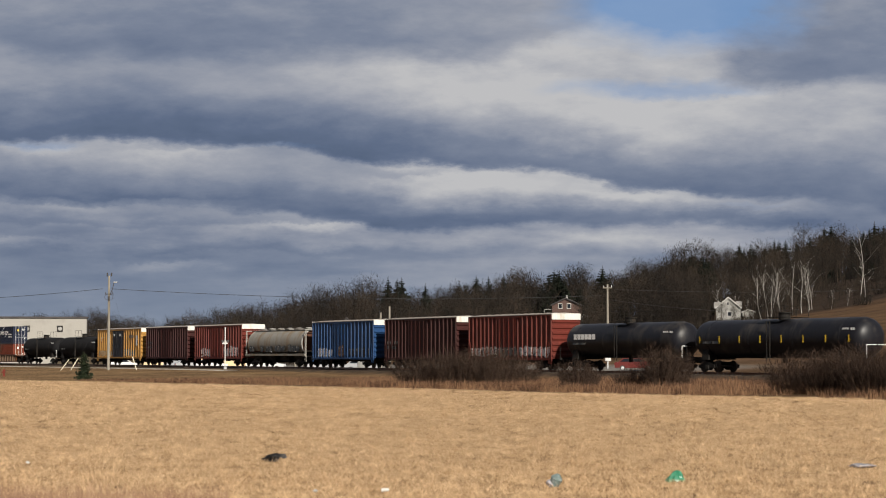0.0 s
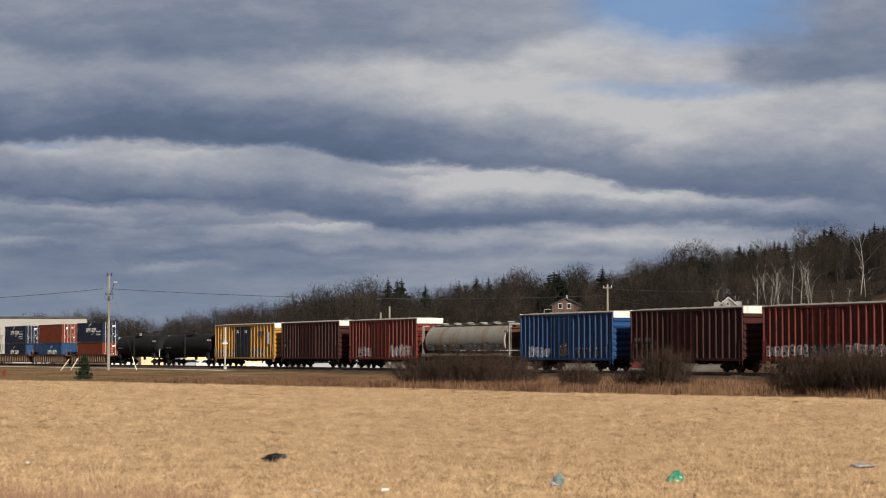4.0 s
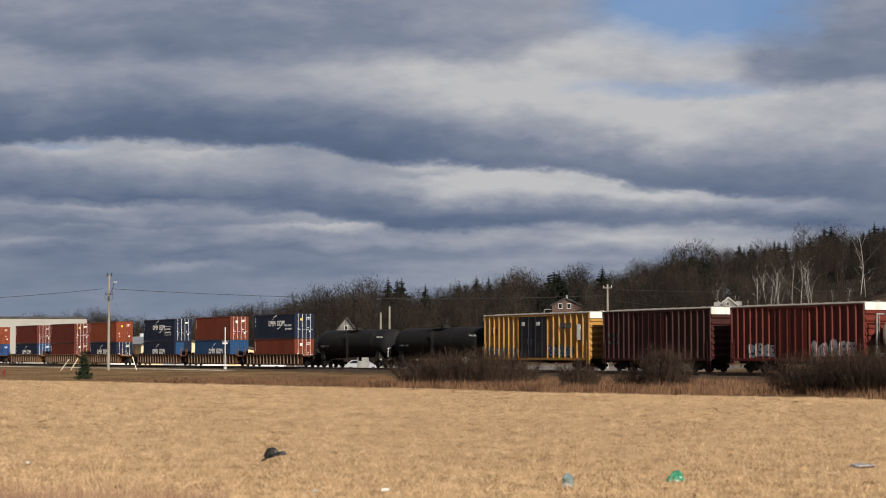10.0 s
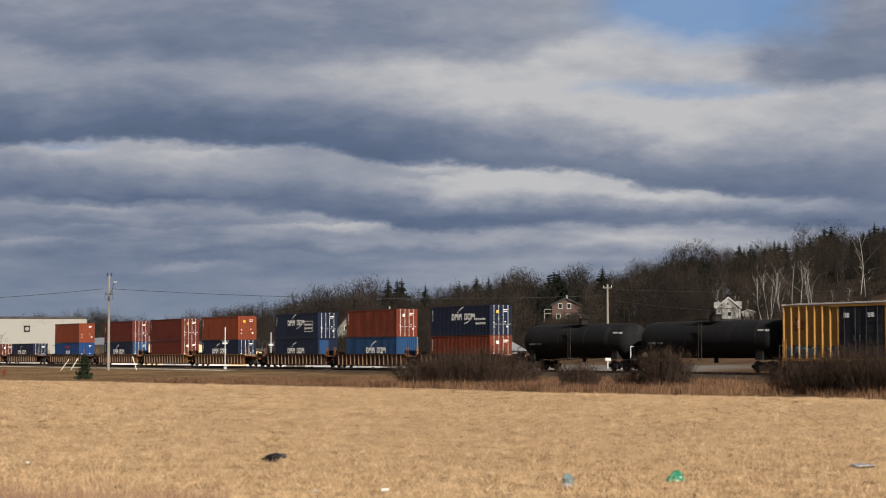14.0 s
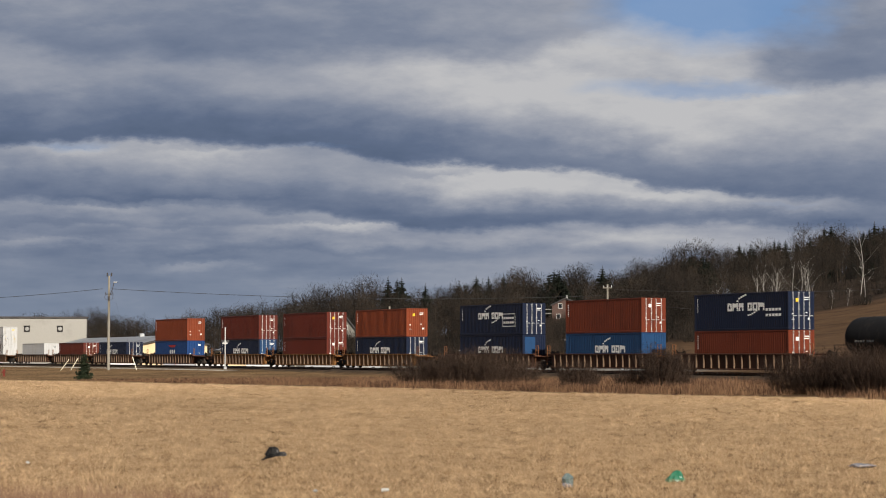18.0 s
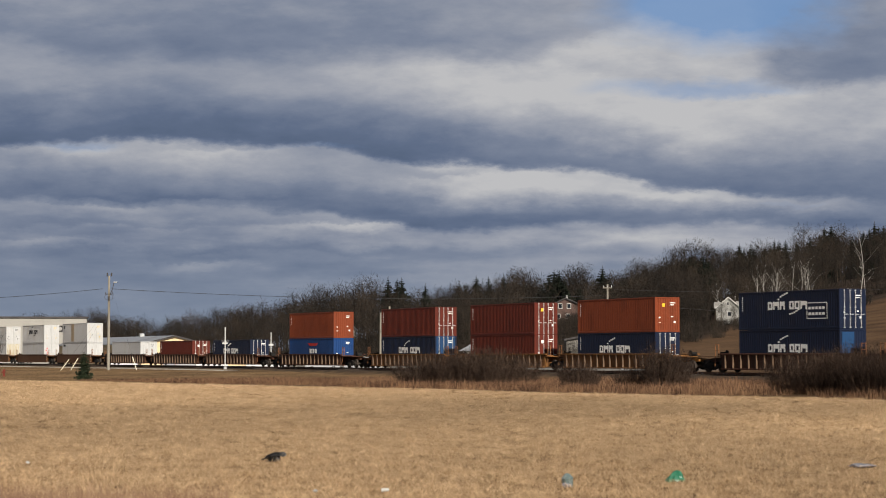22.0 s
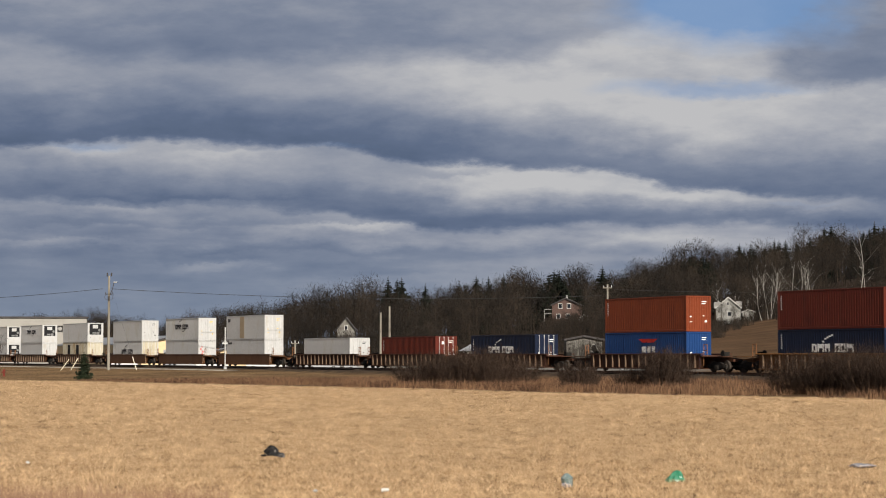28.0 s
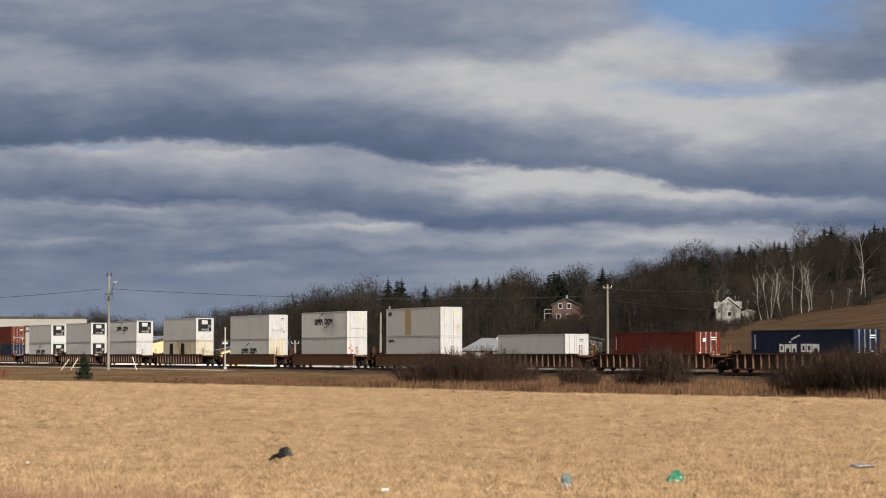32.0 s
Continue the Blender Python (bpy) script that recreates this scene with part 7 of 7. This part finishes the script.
def utility_pole(x, y, h, label, arms=1, lamp=False, turn=0.0, sink=0.0):
    z = base_z(x, y)
    p = thing("utility_pole", label, "pole", pose(x, y, z, 0, 0, turn), "utility poles")
    part("pole", Geo().tube((0, 0, -0.3), (0, 0, h), 0.19, 0.12, 12), M_WOODPOLE, p, "weathered grey timber")
    for k in range(arms):
        arm = part("cross_arm", Geo().box(-0.6, 0.6, -0.16, -0.04, h - 0.55 - 0.9 * k, h - 0.43 - 0.9 * k), M_WOODPOLE, p)
        for s in (-0.5, 0.0, 0.5):
            part("insulator", lambda: Geo().lathe([(0, 0.03), (0.05, 0.06), (0.10, 0.04), (0.14, 0.07), (0.22, 0.05), (0.24, 0.02)], 10), M_GALV, arm, at=pose(s, -0.1, h - 0.43 - 0.9 * k, 0, -90, 0), key="insul")
    if lamp:
        l = part("lamp_arm", Geo().tube((0.1, 0, h - 2.4), (0.42, 0, h - 1.6), 0.04).tube((0.42, 0, h - 1.6), (0.6, 0, h - 0.82), 0.04), M_TRIM, p, "dark steel street lamp arm")
        part("lamp_head", Geo().box(0.52, 1.02, -0.13, 0.13, h - 0.86, h - 0.74, 0.05), M_POST, l, "pale street lamp head")
        ring = Geo()
        pts = [(0.52 * math.cos(0.2618 * k), -0.14, h - 2.62 + 0.36 * math.sin(0.2618 * k)) for k in range(25)]
        for a, b in zip(pts, pts[1:]):
            ring.tube(a, b, 0.022, n=5, caps=False)
        part("wire_coil", ring, M_TRIM, p, "loop of spare cable")
        part("bracket", Geo().box(-0.42, 0.42, -0.10, -0.02, h - 2.30, h - 2.20).tube((-0.4, -0.06, h - 2.25), (-0.4, -0.06, h - 2.05), 0.05).tube((0.4, -0.06, h - 2.25), (0.4, -0.06, h - 2.05), 0.05), M_TRIM, p, "dark wire bracket")
        part("transformer", Geo().tube((0.0, -0.26, h - 2.95), (0.0, -0.26, h - 2.5), 0.12, n=12), M_TRIM, p)
    return p


def poles():
    h = 11.5
    x1, y1 = -40.7, 245.5
    z1 = base_z(x1, y1)
    p = utility_pole(x1, y1, h, "tall timber utility pole with lamp arm beside the track", 0, True)
    for s in (-0.22, 0.28):
        part("insulator", lambda: Geo().tube((0, 0, 0), (0, 0, 0.45), 0.07, 0.1, 8), M_TRIM, p, "dark post insulator", pose(s, 0, h - 0.1), key="postins")
    for ax, ay, q, side in ((-46.4, 245.0, 7.9, -1), (-45.2, 245.0, 7.6, -1), (-37.1, 244.4, 10.9, 1)):
        g = sag_wire("steel guy wire from the utility pole to the ground", (x1, y1, z1 + q), (ax, ay, base_z(ax, ay)), 0.0, 0.008, 2)
        a, b = Vector((ax, ay, base_z(ax, ay))), Vector((x1, y1, z1 + q))
        d = (b - a).normalized()
        solid("guy_guard", Geo().tube(a, a + d * 1.7, 0.05, n=8), M_GUARD, "pale guard tube on a guy wire", "guard", group="guy guards")
    x2, y2 = 21.4, 262.0
    utility_pole(x2, y2, 10.6 - base_z(x2, y2), "timber utility pole with a cross arm behind the track", 1)
    utility_pole(-8.1, 262, 6.9 - base_z(-8.1, 262), "plain timber pole behind the track", 0)
    utility_pole(-6.95, 262, 7.7 - base_z(-6.95, 262), "plain timber pole behind the track", 0)
    utility_pole(-22.0, 300, 3.6 - base_z(-22.0, 300), "short pole with a small cross arm", 1)
    utility_pole(-3.6, 281, 3.9 - base_z(-3.6, 281), "short plain timber pole", 0)
    zt = z1 + 9.9
    sag_wire("thick cable from the utility pole over the field", (-66, 245.6, zt - 1.6), (x1 - 0.75, y1, zt), 0.25, 0.028)
    sag_wire("thick cable sagging to the far pole", (x1 + 0.3, y1, zt), (x2 - 0.8, y2, 9.1), 0.75, 0.028, 30)
    sag_wire("thin wire leaving the far pole", (x2 + 0.8, y2, 9.9), (80, 330, 12.6), 0.6, 0.016)
    sag_wire("thin wire leaving the far pole", (x2 + 0.1, y2, 8.6), (60, 330, 9.0), 0.9, 0.016)
    # signal posts at the crossing
    for x, y, top, cross in ((-26.4, 244.4, 4.75, True), (-24.3, 285.0, 4.6, True)):
        z = base_z(x, y)
        p = thing("signal_post", "slim white crossing signal post with lamps", "signal", pose(x, y, z, 0, 0, 20), "crossing signals")
        part("post", Geo().tube((0, 0, -0.1), (0, 0, top - z), 0.065, n=10), M_POST, p)
        part("base_box", Geo().box(-0.18, 0.18, -0.18, 0.18, 0, 0.35, 0.03), M_GALV, p)
        m = part("lamp_bar", Geo().box(-0.42, 0.42, -0.05, 0.05, 3.02 - z, 3.10 - z), M_POST, p)
        for s in (-0.33, 0.33):
            part("lamp", lambda: Geo().tube((0, -0.12, 0), (0, 0.06, 0), 0.15, n=14), M_TRIM, m, "dark round signal lamp", pose(s, 0, 3.06 - z), key="siglamp")
        part("sign", Geo().box(-0.35, 0.35, -0.03, -0.01, 2.72 - z, 2.92 - z), M_POST, p, "small white sign plate")
    # hydrant at the field edge
    x, y = -44.0, 202.3
    hy = thing("hydrant", "red fire hydrant on the verge", "hydrant", pose(x, y, base_z(x, y)))
    part("barrel", Geo().lathe([(0, 0.16), (0.06, 0.17), (0.08, 0.11), (0.5, 0.11), (0.52, 0.15), (0.6, 0.14), (0.7, 0.08), (0.76, 0.03)], 12), M_HYDRANT, hy, at=pose(0, 0, 0, 0, -90, 0))
    part("outlet", Geo().tube((-0.22, 0, 0.42), (0.22, 0, 0.42), 0.06), M_HYDRANT, hy)
    # small white equipment cabinet behind the track
    c = thing("equipment_cabinet", "small white equipment cabinet behind the track", "cabinet", pose(19.6, 240, base_z(19.6, 240), 0, 0, 10))
    part("box", Geo().box(-0.35, 0.35, -0.2, 0.2, 0.9, 1.7, 0.03), M_POST, c)
    part("stand", Geo().box(-0.06, 0.06, -0.06, 0.06, -0.1, 0.9), M_GALV, c)
    c = thing("equipment_cabinet", "grey trackside equipment cabinet", "cabinet", pose(-9.7, 245, base_z(-9.7, 245), 0, 0, -20))
    part("box", Geo().box(-0.6, 0.6, -0.4, 0.4, 0.2, 1.9, 0.04), M_CLAP, c)
    part("plinth", Geo().box(-0.65, 0.65, -0.45, 0.45, -0.2, 0.2), M_GALV, c)


poles()


# ---- parked vehicles behind the track ----
def vehicle(x, y, turn, paint_mat, label, pickup=False, L=4.6):
    z = base_z(x, y)
    c = thing("pickup_truck" if pickup else "parked_car", label, "car", pose(x, y, z, 0, 0, turn), "parked vehicles")
    h = L / 2
    body = [(-h, 0.35), (h - 0.1, 0.32), (h, 0.55), (h - 0.15, 0.85), (h * 0.45, 0.98), (-h + 0.1, 1.0), (-h, 0.85)]
    part("body", Geo().prism(body, 1, -0.85, 0.85), paint_mat, c)
    if pickup:
        roof = [(-0.3, 0.98), (0.0, 1.75), (1.0, 1.78), (1.55, 0.98)]
    else:
        roof = [(-h + 0.35, 0.98), (-h + 0.95, 1.45), (0.55, 1.48), (1.35, 0.97)]
    k = part("cabin", Geo().prism(roof, 1, -0.76, 0.76), paint_mat, c)
    (a, za), (b, zb), (d, zd), (e, ze) = roof
    for s in (-1, 1):
        part("side_window", Geo().prism([(a + 0.28, za + 0.06), (b + 0.12, zb - 0.08), (d - 0.08, zd - 0.08), (e - 0.30, ze + 0.06)], 1, s * 0.765 - 0.01, s * 0.765 + 0.01), M_GLASS, k)
    part("windscreen", Geo().add([(d + 0.06, -0.66, zd - 0.06), (d + 0.06, 0.66, zd - 0.06), (e - 0.02, 0.70, ze + 0.06), (e - 0.02, -0.70, ze + 0.06),
                                  (d + 0.03, -0.66, zd - 0.08), (d + 0.03, 0.66, zd - 0.08), (e - 0.06, 0.70, ze + 0.06), (e - 0.06, -0.70, ze + 0.06)],
                                 [(0, 1, 2, 3), (4, 5, 6, 7), (0, 1, 5, 4), (2, 3, 7, 6), (0, 3, 7, 4), (1, 2, 6, 5)]), M_GLASS, k)
    for wx in (-h * 0.62, h * 0.62):
        for s in (-1, 1):
            w = part("wheel", lambda: Geo().lathe([(-0.1, 0.2), (-0.1, 0.31), (0.1, 0.31), (0.1, 0.2)], 16), M_TRIM, c, at=pose(wx, s * 0.78, 0.31, 0, 0, 90), key="tyre")
            part("rim", lambda: Geo().lathe([(-0.115, 0.05), (-0.105, 0.19), (0.105, 0.19), (0.115, 0.05)], 12), M_GALV, w, key="rim")
    for s in (-1, 1):
        part("headlight", lambda: Geo().box(-0.03, 0.02, -0.16, 0.16, -0.07, 0.07, 0.02), M_POST, c, at=pose(h - 0.08, s * 0.6, 0.72), key="headl")
        part("tail_light", lambda: Geo().box(-0.02, 0.02, -0.12, 0.12, -0.09, 0.09, 0.02), M_MARK_RED, c, at=pose(-h, s * 0.68, 0.78), key="taill")
    return c


M_CARWHITE = material("white car paint", (0.60, 0.60, 0.60), 0.25, 0, (0.7, 0.69, 0.67), 1.0, 0.2, 0.02)
M_CARSILVER = material("silver car paint", (0.45, 0.46, 0.48), 0.25, 0.4, (0.4, 0.4, 0.4), 1.0, 0.2, 0.02)
M_CARRED = material("red car paint", (0.10, 0.022, 0.020), 0.3, 0, (0.15, 0.015, 0.012), 1.0, 0.2, 0.02)
vehicle(-33.0, 288, 12, M_CARWHITE, "white parked car beyond the track")
vehicle(-24.6, 281, -8, M_CARWHITE, "white parked pickup truck beyond the track", True, 5.4)
vehicle(-36.5, 292, 15, M_CARSILVER, "silver parked car beyond the track")
vehicle(-49.5, 312, 10, M_CARWHITE, "white parked car by the shed")
vehicle(-16.0, 268, 5, M_CARSILVER, "silver parked car beyond the track")
vehicle(-10.2, 256, 0, M_CARSILVER, "silver parked car close beyond the track")
vehicle(21.7, 228, -5, M_CARRED, "red parked car behind the track")


# ---- litter in the field ----
def litter():
    def crumple(seed, r, flat, n=10, m=7):
        rng = random.Random(seed)
        g = Geo()
        v, f = [], []
        for i in range(m + 1):
            a = math.pi * i / m
            for j in range(n):
                b = 2 * math.pi * j / n
                k = r * rng.uniform(0.72, 1.15)
                v.append((k * math.sin(a) * math.cos(b), k * math.sin(a) * math.sin(b), flat * k * math.cos(a)))
        for i in range(m):
            for j in range(n):
                f.append((i * n + j, i * n + (j + 1) % n, (i + 1) * n + (j + 1) % n, (i + 1) * n + j))
        return g.add(v, f)

    def lies(name, label, geo, mat, x, y, up, category="litter", turn=0):
        ob = solid(name, geo, mat, label, category, pose(x, y, base_z(x, y) + up, 0, 0, turn), "litter in the field")
        return ob

    dark = thing("bin_bag", "torn black plastic bag flapping in the stubble", "litter", pose(-3.48, 42.0, base_z(-3.48, 42.0) + 0.06), "litter in the field")
    def film(seed, rx, ry, rz, n=18, m=9):
        """A creased dome of thin plastic, open below, with a ragged hem."""
        rng = random.Random(seed)
        p = [rng.uniform(0, 6.28) for k in range(6)]
        v, f = [], []
        for i in range(m + 1):
            a = 0.5 * math.pi * i / m
            for j in range(n):
                g = 2 * math.pi * j / n
                k = 1 + 0.13 * math.sin(3 * g + p[0]) * math.sin(2 * a + p[1]) + 0.09 * math.sin(7 * g + p[2] + 2 * a) + rng.uniform(-0.05, 0.05)
                hem = rng.uniform(-0.02, 0.03) if i == m else 0
                v.append((rx * k * math.sin(a) * math.cos(g) + 0.25 * rx * math.cos(a), ry * k * math.sin(a) * math.sin(g), rz * k * math.cos(a) + hem))
        for i in range(m):
            for j in range(n):
                f.append((i * n + j, i * n + (j + 1) % n, (i + 1) * n + (j + 1) % n, (i + 1) * n + j))
        return Geo().add(v, f)

    part("bag", film(1, 0.20, 0.14, 0.085), M_BAG, dark, "torn black plastic", pose(-0.03, 0, 0.02))
    flap = part("flap", film(2, 0.15, 0.10, 0.16), M_BAG, dark, "loose billowing flap of plastic", pose(-0.08, 0.01, -0.11))
    # the fold's highlight is coloured in with greyer film
    part("fold", film(4, 0.07, 0.05, 0.10), M_BAG_GREY, flap, "grey crease, its highlight put into the colour", pose(0.07, -0.05, 0.0, 0, 14, 20))
    part("scrap", film(3, 0.10, 0.08, 0.075), M_BAG_GREY, dark, "pale streaked inside of the bag", pose(0.14, -0.03, 0.02))
    part("tail", film(6, 0.07, 0.03, 0.03), M_BAG, dark, "thin trailing shred", pose(-0.22, -0.02, -0.01))
    jug = thing("plastic_jug", "crumpled pale teal plastic container standing in the straw", "litter", pose(2.08, 34.0, base_z(2.08, 34.0) + 0.10, 6, -8, 20), "litter in the field")
    part("jug", Geo().tube((0, 0, -0.10), (0, 0, 0.06), 0.085, 0.10, 10).tube((0, 0, 0.06), (0, 0, 0.13), 0.10, 0.035, 10), M_TEAL, jug)
    part("wrapper", crumple(5, 0.085, 0.7), M_CLEAR, jug, "torn clear wrapper", pose(-0.05, -0.05, -0.06))
    g = thing("plastic_bag", "crumpled green plastic bag in the straw", "litter", pose(4.03, 35.2, base_z(4.03, 35.2) + 0.05), "litter in the field")
    part("bag", film(7, 0.15, 0.10, 0.17), M_GREEN, g, "", pose(0, 0, -0.04))
    part("corner", crumple(8, 0.07, 0.6), M_GREEN, g, "", pose(0.12, 0, -0.01))
    lies("clear_sheet", "flattened clear plastic sheet in the straw", crumple(9, 0.26, 0.16, 14), M_CLEAR, 8.13, 39.3, 0.05)
    lies("paper_cup", "crushed white paper cup", Geo().tube((-0.06, 0, 0), (0.06, 0.01, 0.01), 0.034, 0.025, 10), M_PAPER, -0.92, 32.2, 0.07)
    lies("paper_scrap", "crumpled scrap of white paper", crumple(11, 0.05, 0.5), M_PAPER, -2.03, 32.2, 0.06)
    lies("paper_scrap", "crumpled scrap of white paper", crumple(12, 0.045, 0.6), M_PAPER, -8.25, 40.2, 0.07)
    return dark, flap, jug


M_BAG = material("black plastic film", (0.009, 0.008, 0.008), 0.6, 0, (0.04, 0.034, 0.03), 14.0, 0.3)
M_BAG_GREY = material("grey plastic film", (0.035, 0.032, 0.032), 0.35, 0, (0.30, 0.27, 0.25), 9.0, 0.55)
M_TEAL = material("pale teal plastic", (0.13, 0.17, 0.165), 0.3, 0, (0.42, 0.46, 0.45), 11.0, 0.5)
M_GREEN = material("green plastic film", (0.032, 0.165, 0.095), 0.35, 0, (0.07, 0.24, 0.15), 9.0, 0.5)
M_CLEAR = material("milky clear plastic", (0.30, 0.29, 0.31), 0.25, 0, (0.20, 0.17, 0.16), 7.0, 0.5)
M_PAPER = material("white paper", (0.52, 0.51, 0.49), 0.7)
BIN_BAG, FLAP, JUG = litter()


def motions():
    """The train runs past, its wheels turn, the clouds drift, the litter stirs in the wind."""
    times = [4.0 * k for k in range(9)]
    for ob, u, z in CARS:
        walk(ob, [(t, on_track(u + run(t), 0, z)) for t in times])
    steps = [k / 30.0 for k in range(961)]
    turns = [math.degrees(run(t) / 0.465) for t in steps]
    for ob, dx in WHEELS:
        walk(ob, [(t, pose(dx, 0, 0.47, 0, a, 0)) for t, a in zip(steps, turns)])
    walk(CLOUDS, [(t, pose(0, 0, 1.35, 0, 0, -0.0500 * t)) for t in (0.0, 8.0, 16.0, 24.0, 32.0)])
    sx, sy, sz = sun.matrix_world.to_3x3() @ Vector((0, 0, 1))
    walk(CLOUD, [(t, pose(17.0 * (t - 20.6) + 900 * sx, 52 + 900 * sy, 900 * sz)) for t in (0.0, 8.0, 16.0, 24.0, 32.0)])
    x, y = -3.48, 42.0
    z = base_z(x, y) + 0.06
    walk(FLAP, [(t, pose(dx, 0.01, -0.09 + 0.15 * up, 0, tip, 0)) for t, up, dx, tip in (
        (0.0, 0.1, -0.08, 0), (9.6, 0.1, -0.08, 0), (10.0, 0.9, -0.08, 4), (10.5, 0.1, -0.08, 0), (12.8, 0.1, -0.08, 0), (13.0, 0.5, -0.06, 6), (13.4, 0.1, -0.08, 0), (17.2, 0.1, -0.08, 0),
        (17.5, 0.7, -0.04, 8), (18.0, 1.0, -0.06, 6), (18.5, 0.4, -0.06, 6), (19.5, 0.4, -0.04, 6), (20.0, 0.65, -0.02, 6), (20.5, 0.8, -0.02, 8), (21.2, 0.2, -0.06, 0), (22.2, 0.1, -0.06, 0),
        (23.6, 0.2, -0.06, 0), (24.0, 0.9, -0.07, 8), (25.0, 0.75, -0.04, 8), (25.5, 0.6, -0.06, 8), (27.5, 0.5, -0.08, 0), (28.0, 0.95, -0.09, 8), (28.5, 0.75, 0.02, -10), (29.0, 0.7, 0.0, -8),
        (29.5, 0.6, -0.04, 0), (30.0, 1.1, -0.05, 10), (30.5, 0.85, -0.07, 6), (31.0, 0.7, -0.06, 0), (31.5, 1.25, 0.02, 12), (32.0, 0.8, 0.08, -16))])
    walk(BIN_BAG, [(t, pose(x + dx, y, z + 0.6 * dz, 0, 0.5 * tip, 0.5 * turn)) for t, dx, dz, tip, turn in (
        (0.0, 0, 0, 0, 0), (6.0, 0, 0, 3, 4), (9.6, 0, 0, 0, 0), (10.0, 0, 0.05, -22, 10), (10.6, 0, 0, 0, 0), (12.7, 0, 0, 0, 0), (13.0, 0, 0.03, -15, 8), (13.5, 0, 0, 0, 0),
        (18.0, 0, 0.04, -14, 6), (18.5, 0, 0, 0, 0), (24.0, 0, 0.05, -18, -12), (25.0, 0, 0.02, -8, 0), (28.0, -0.03, 0.07, 12, -30), (29.0, -0.05, 0.05, 18, -40), (29.8, 0, 0.08, -20, -10),
        (31.0, 0, 0.06, 10, 20), (31.5, 0.08, 0.06, -10, 40), (32.0, 0.13, 0.04, -14, 30))])
    x, y = 2.08, 34.0
    z = base_z(x, y) + 0.10
    walk(JUG, [(t, pose(x + dx, y, z, 6, tip, turn)) for t, dx, tip, turn in (
        (0.0, -0.19, 28, -30), (3.5, -0.19, 24, -24), (4.3, -0.10, 0, 0), (5.5, -0.02, -10, 18), (6.0, 0, -8, 20), (8.0, 0.02, -14, 16), (9.0, 0.02, -8, 20), (32.0, 0, -8, 20))])


motions()
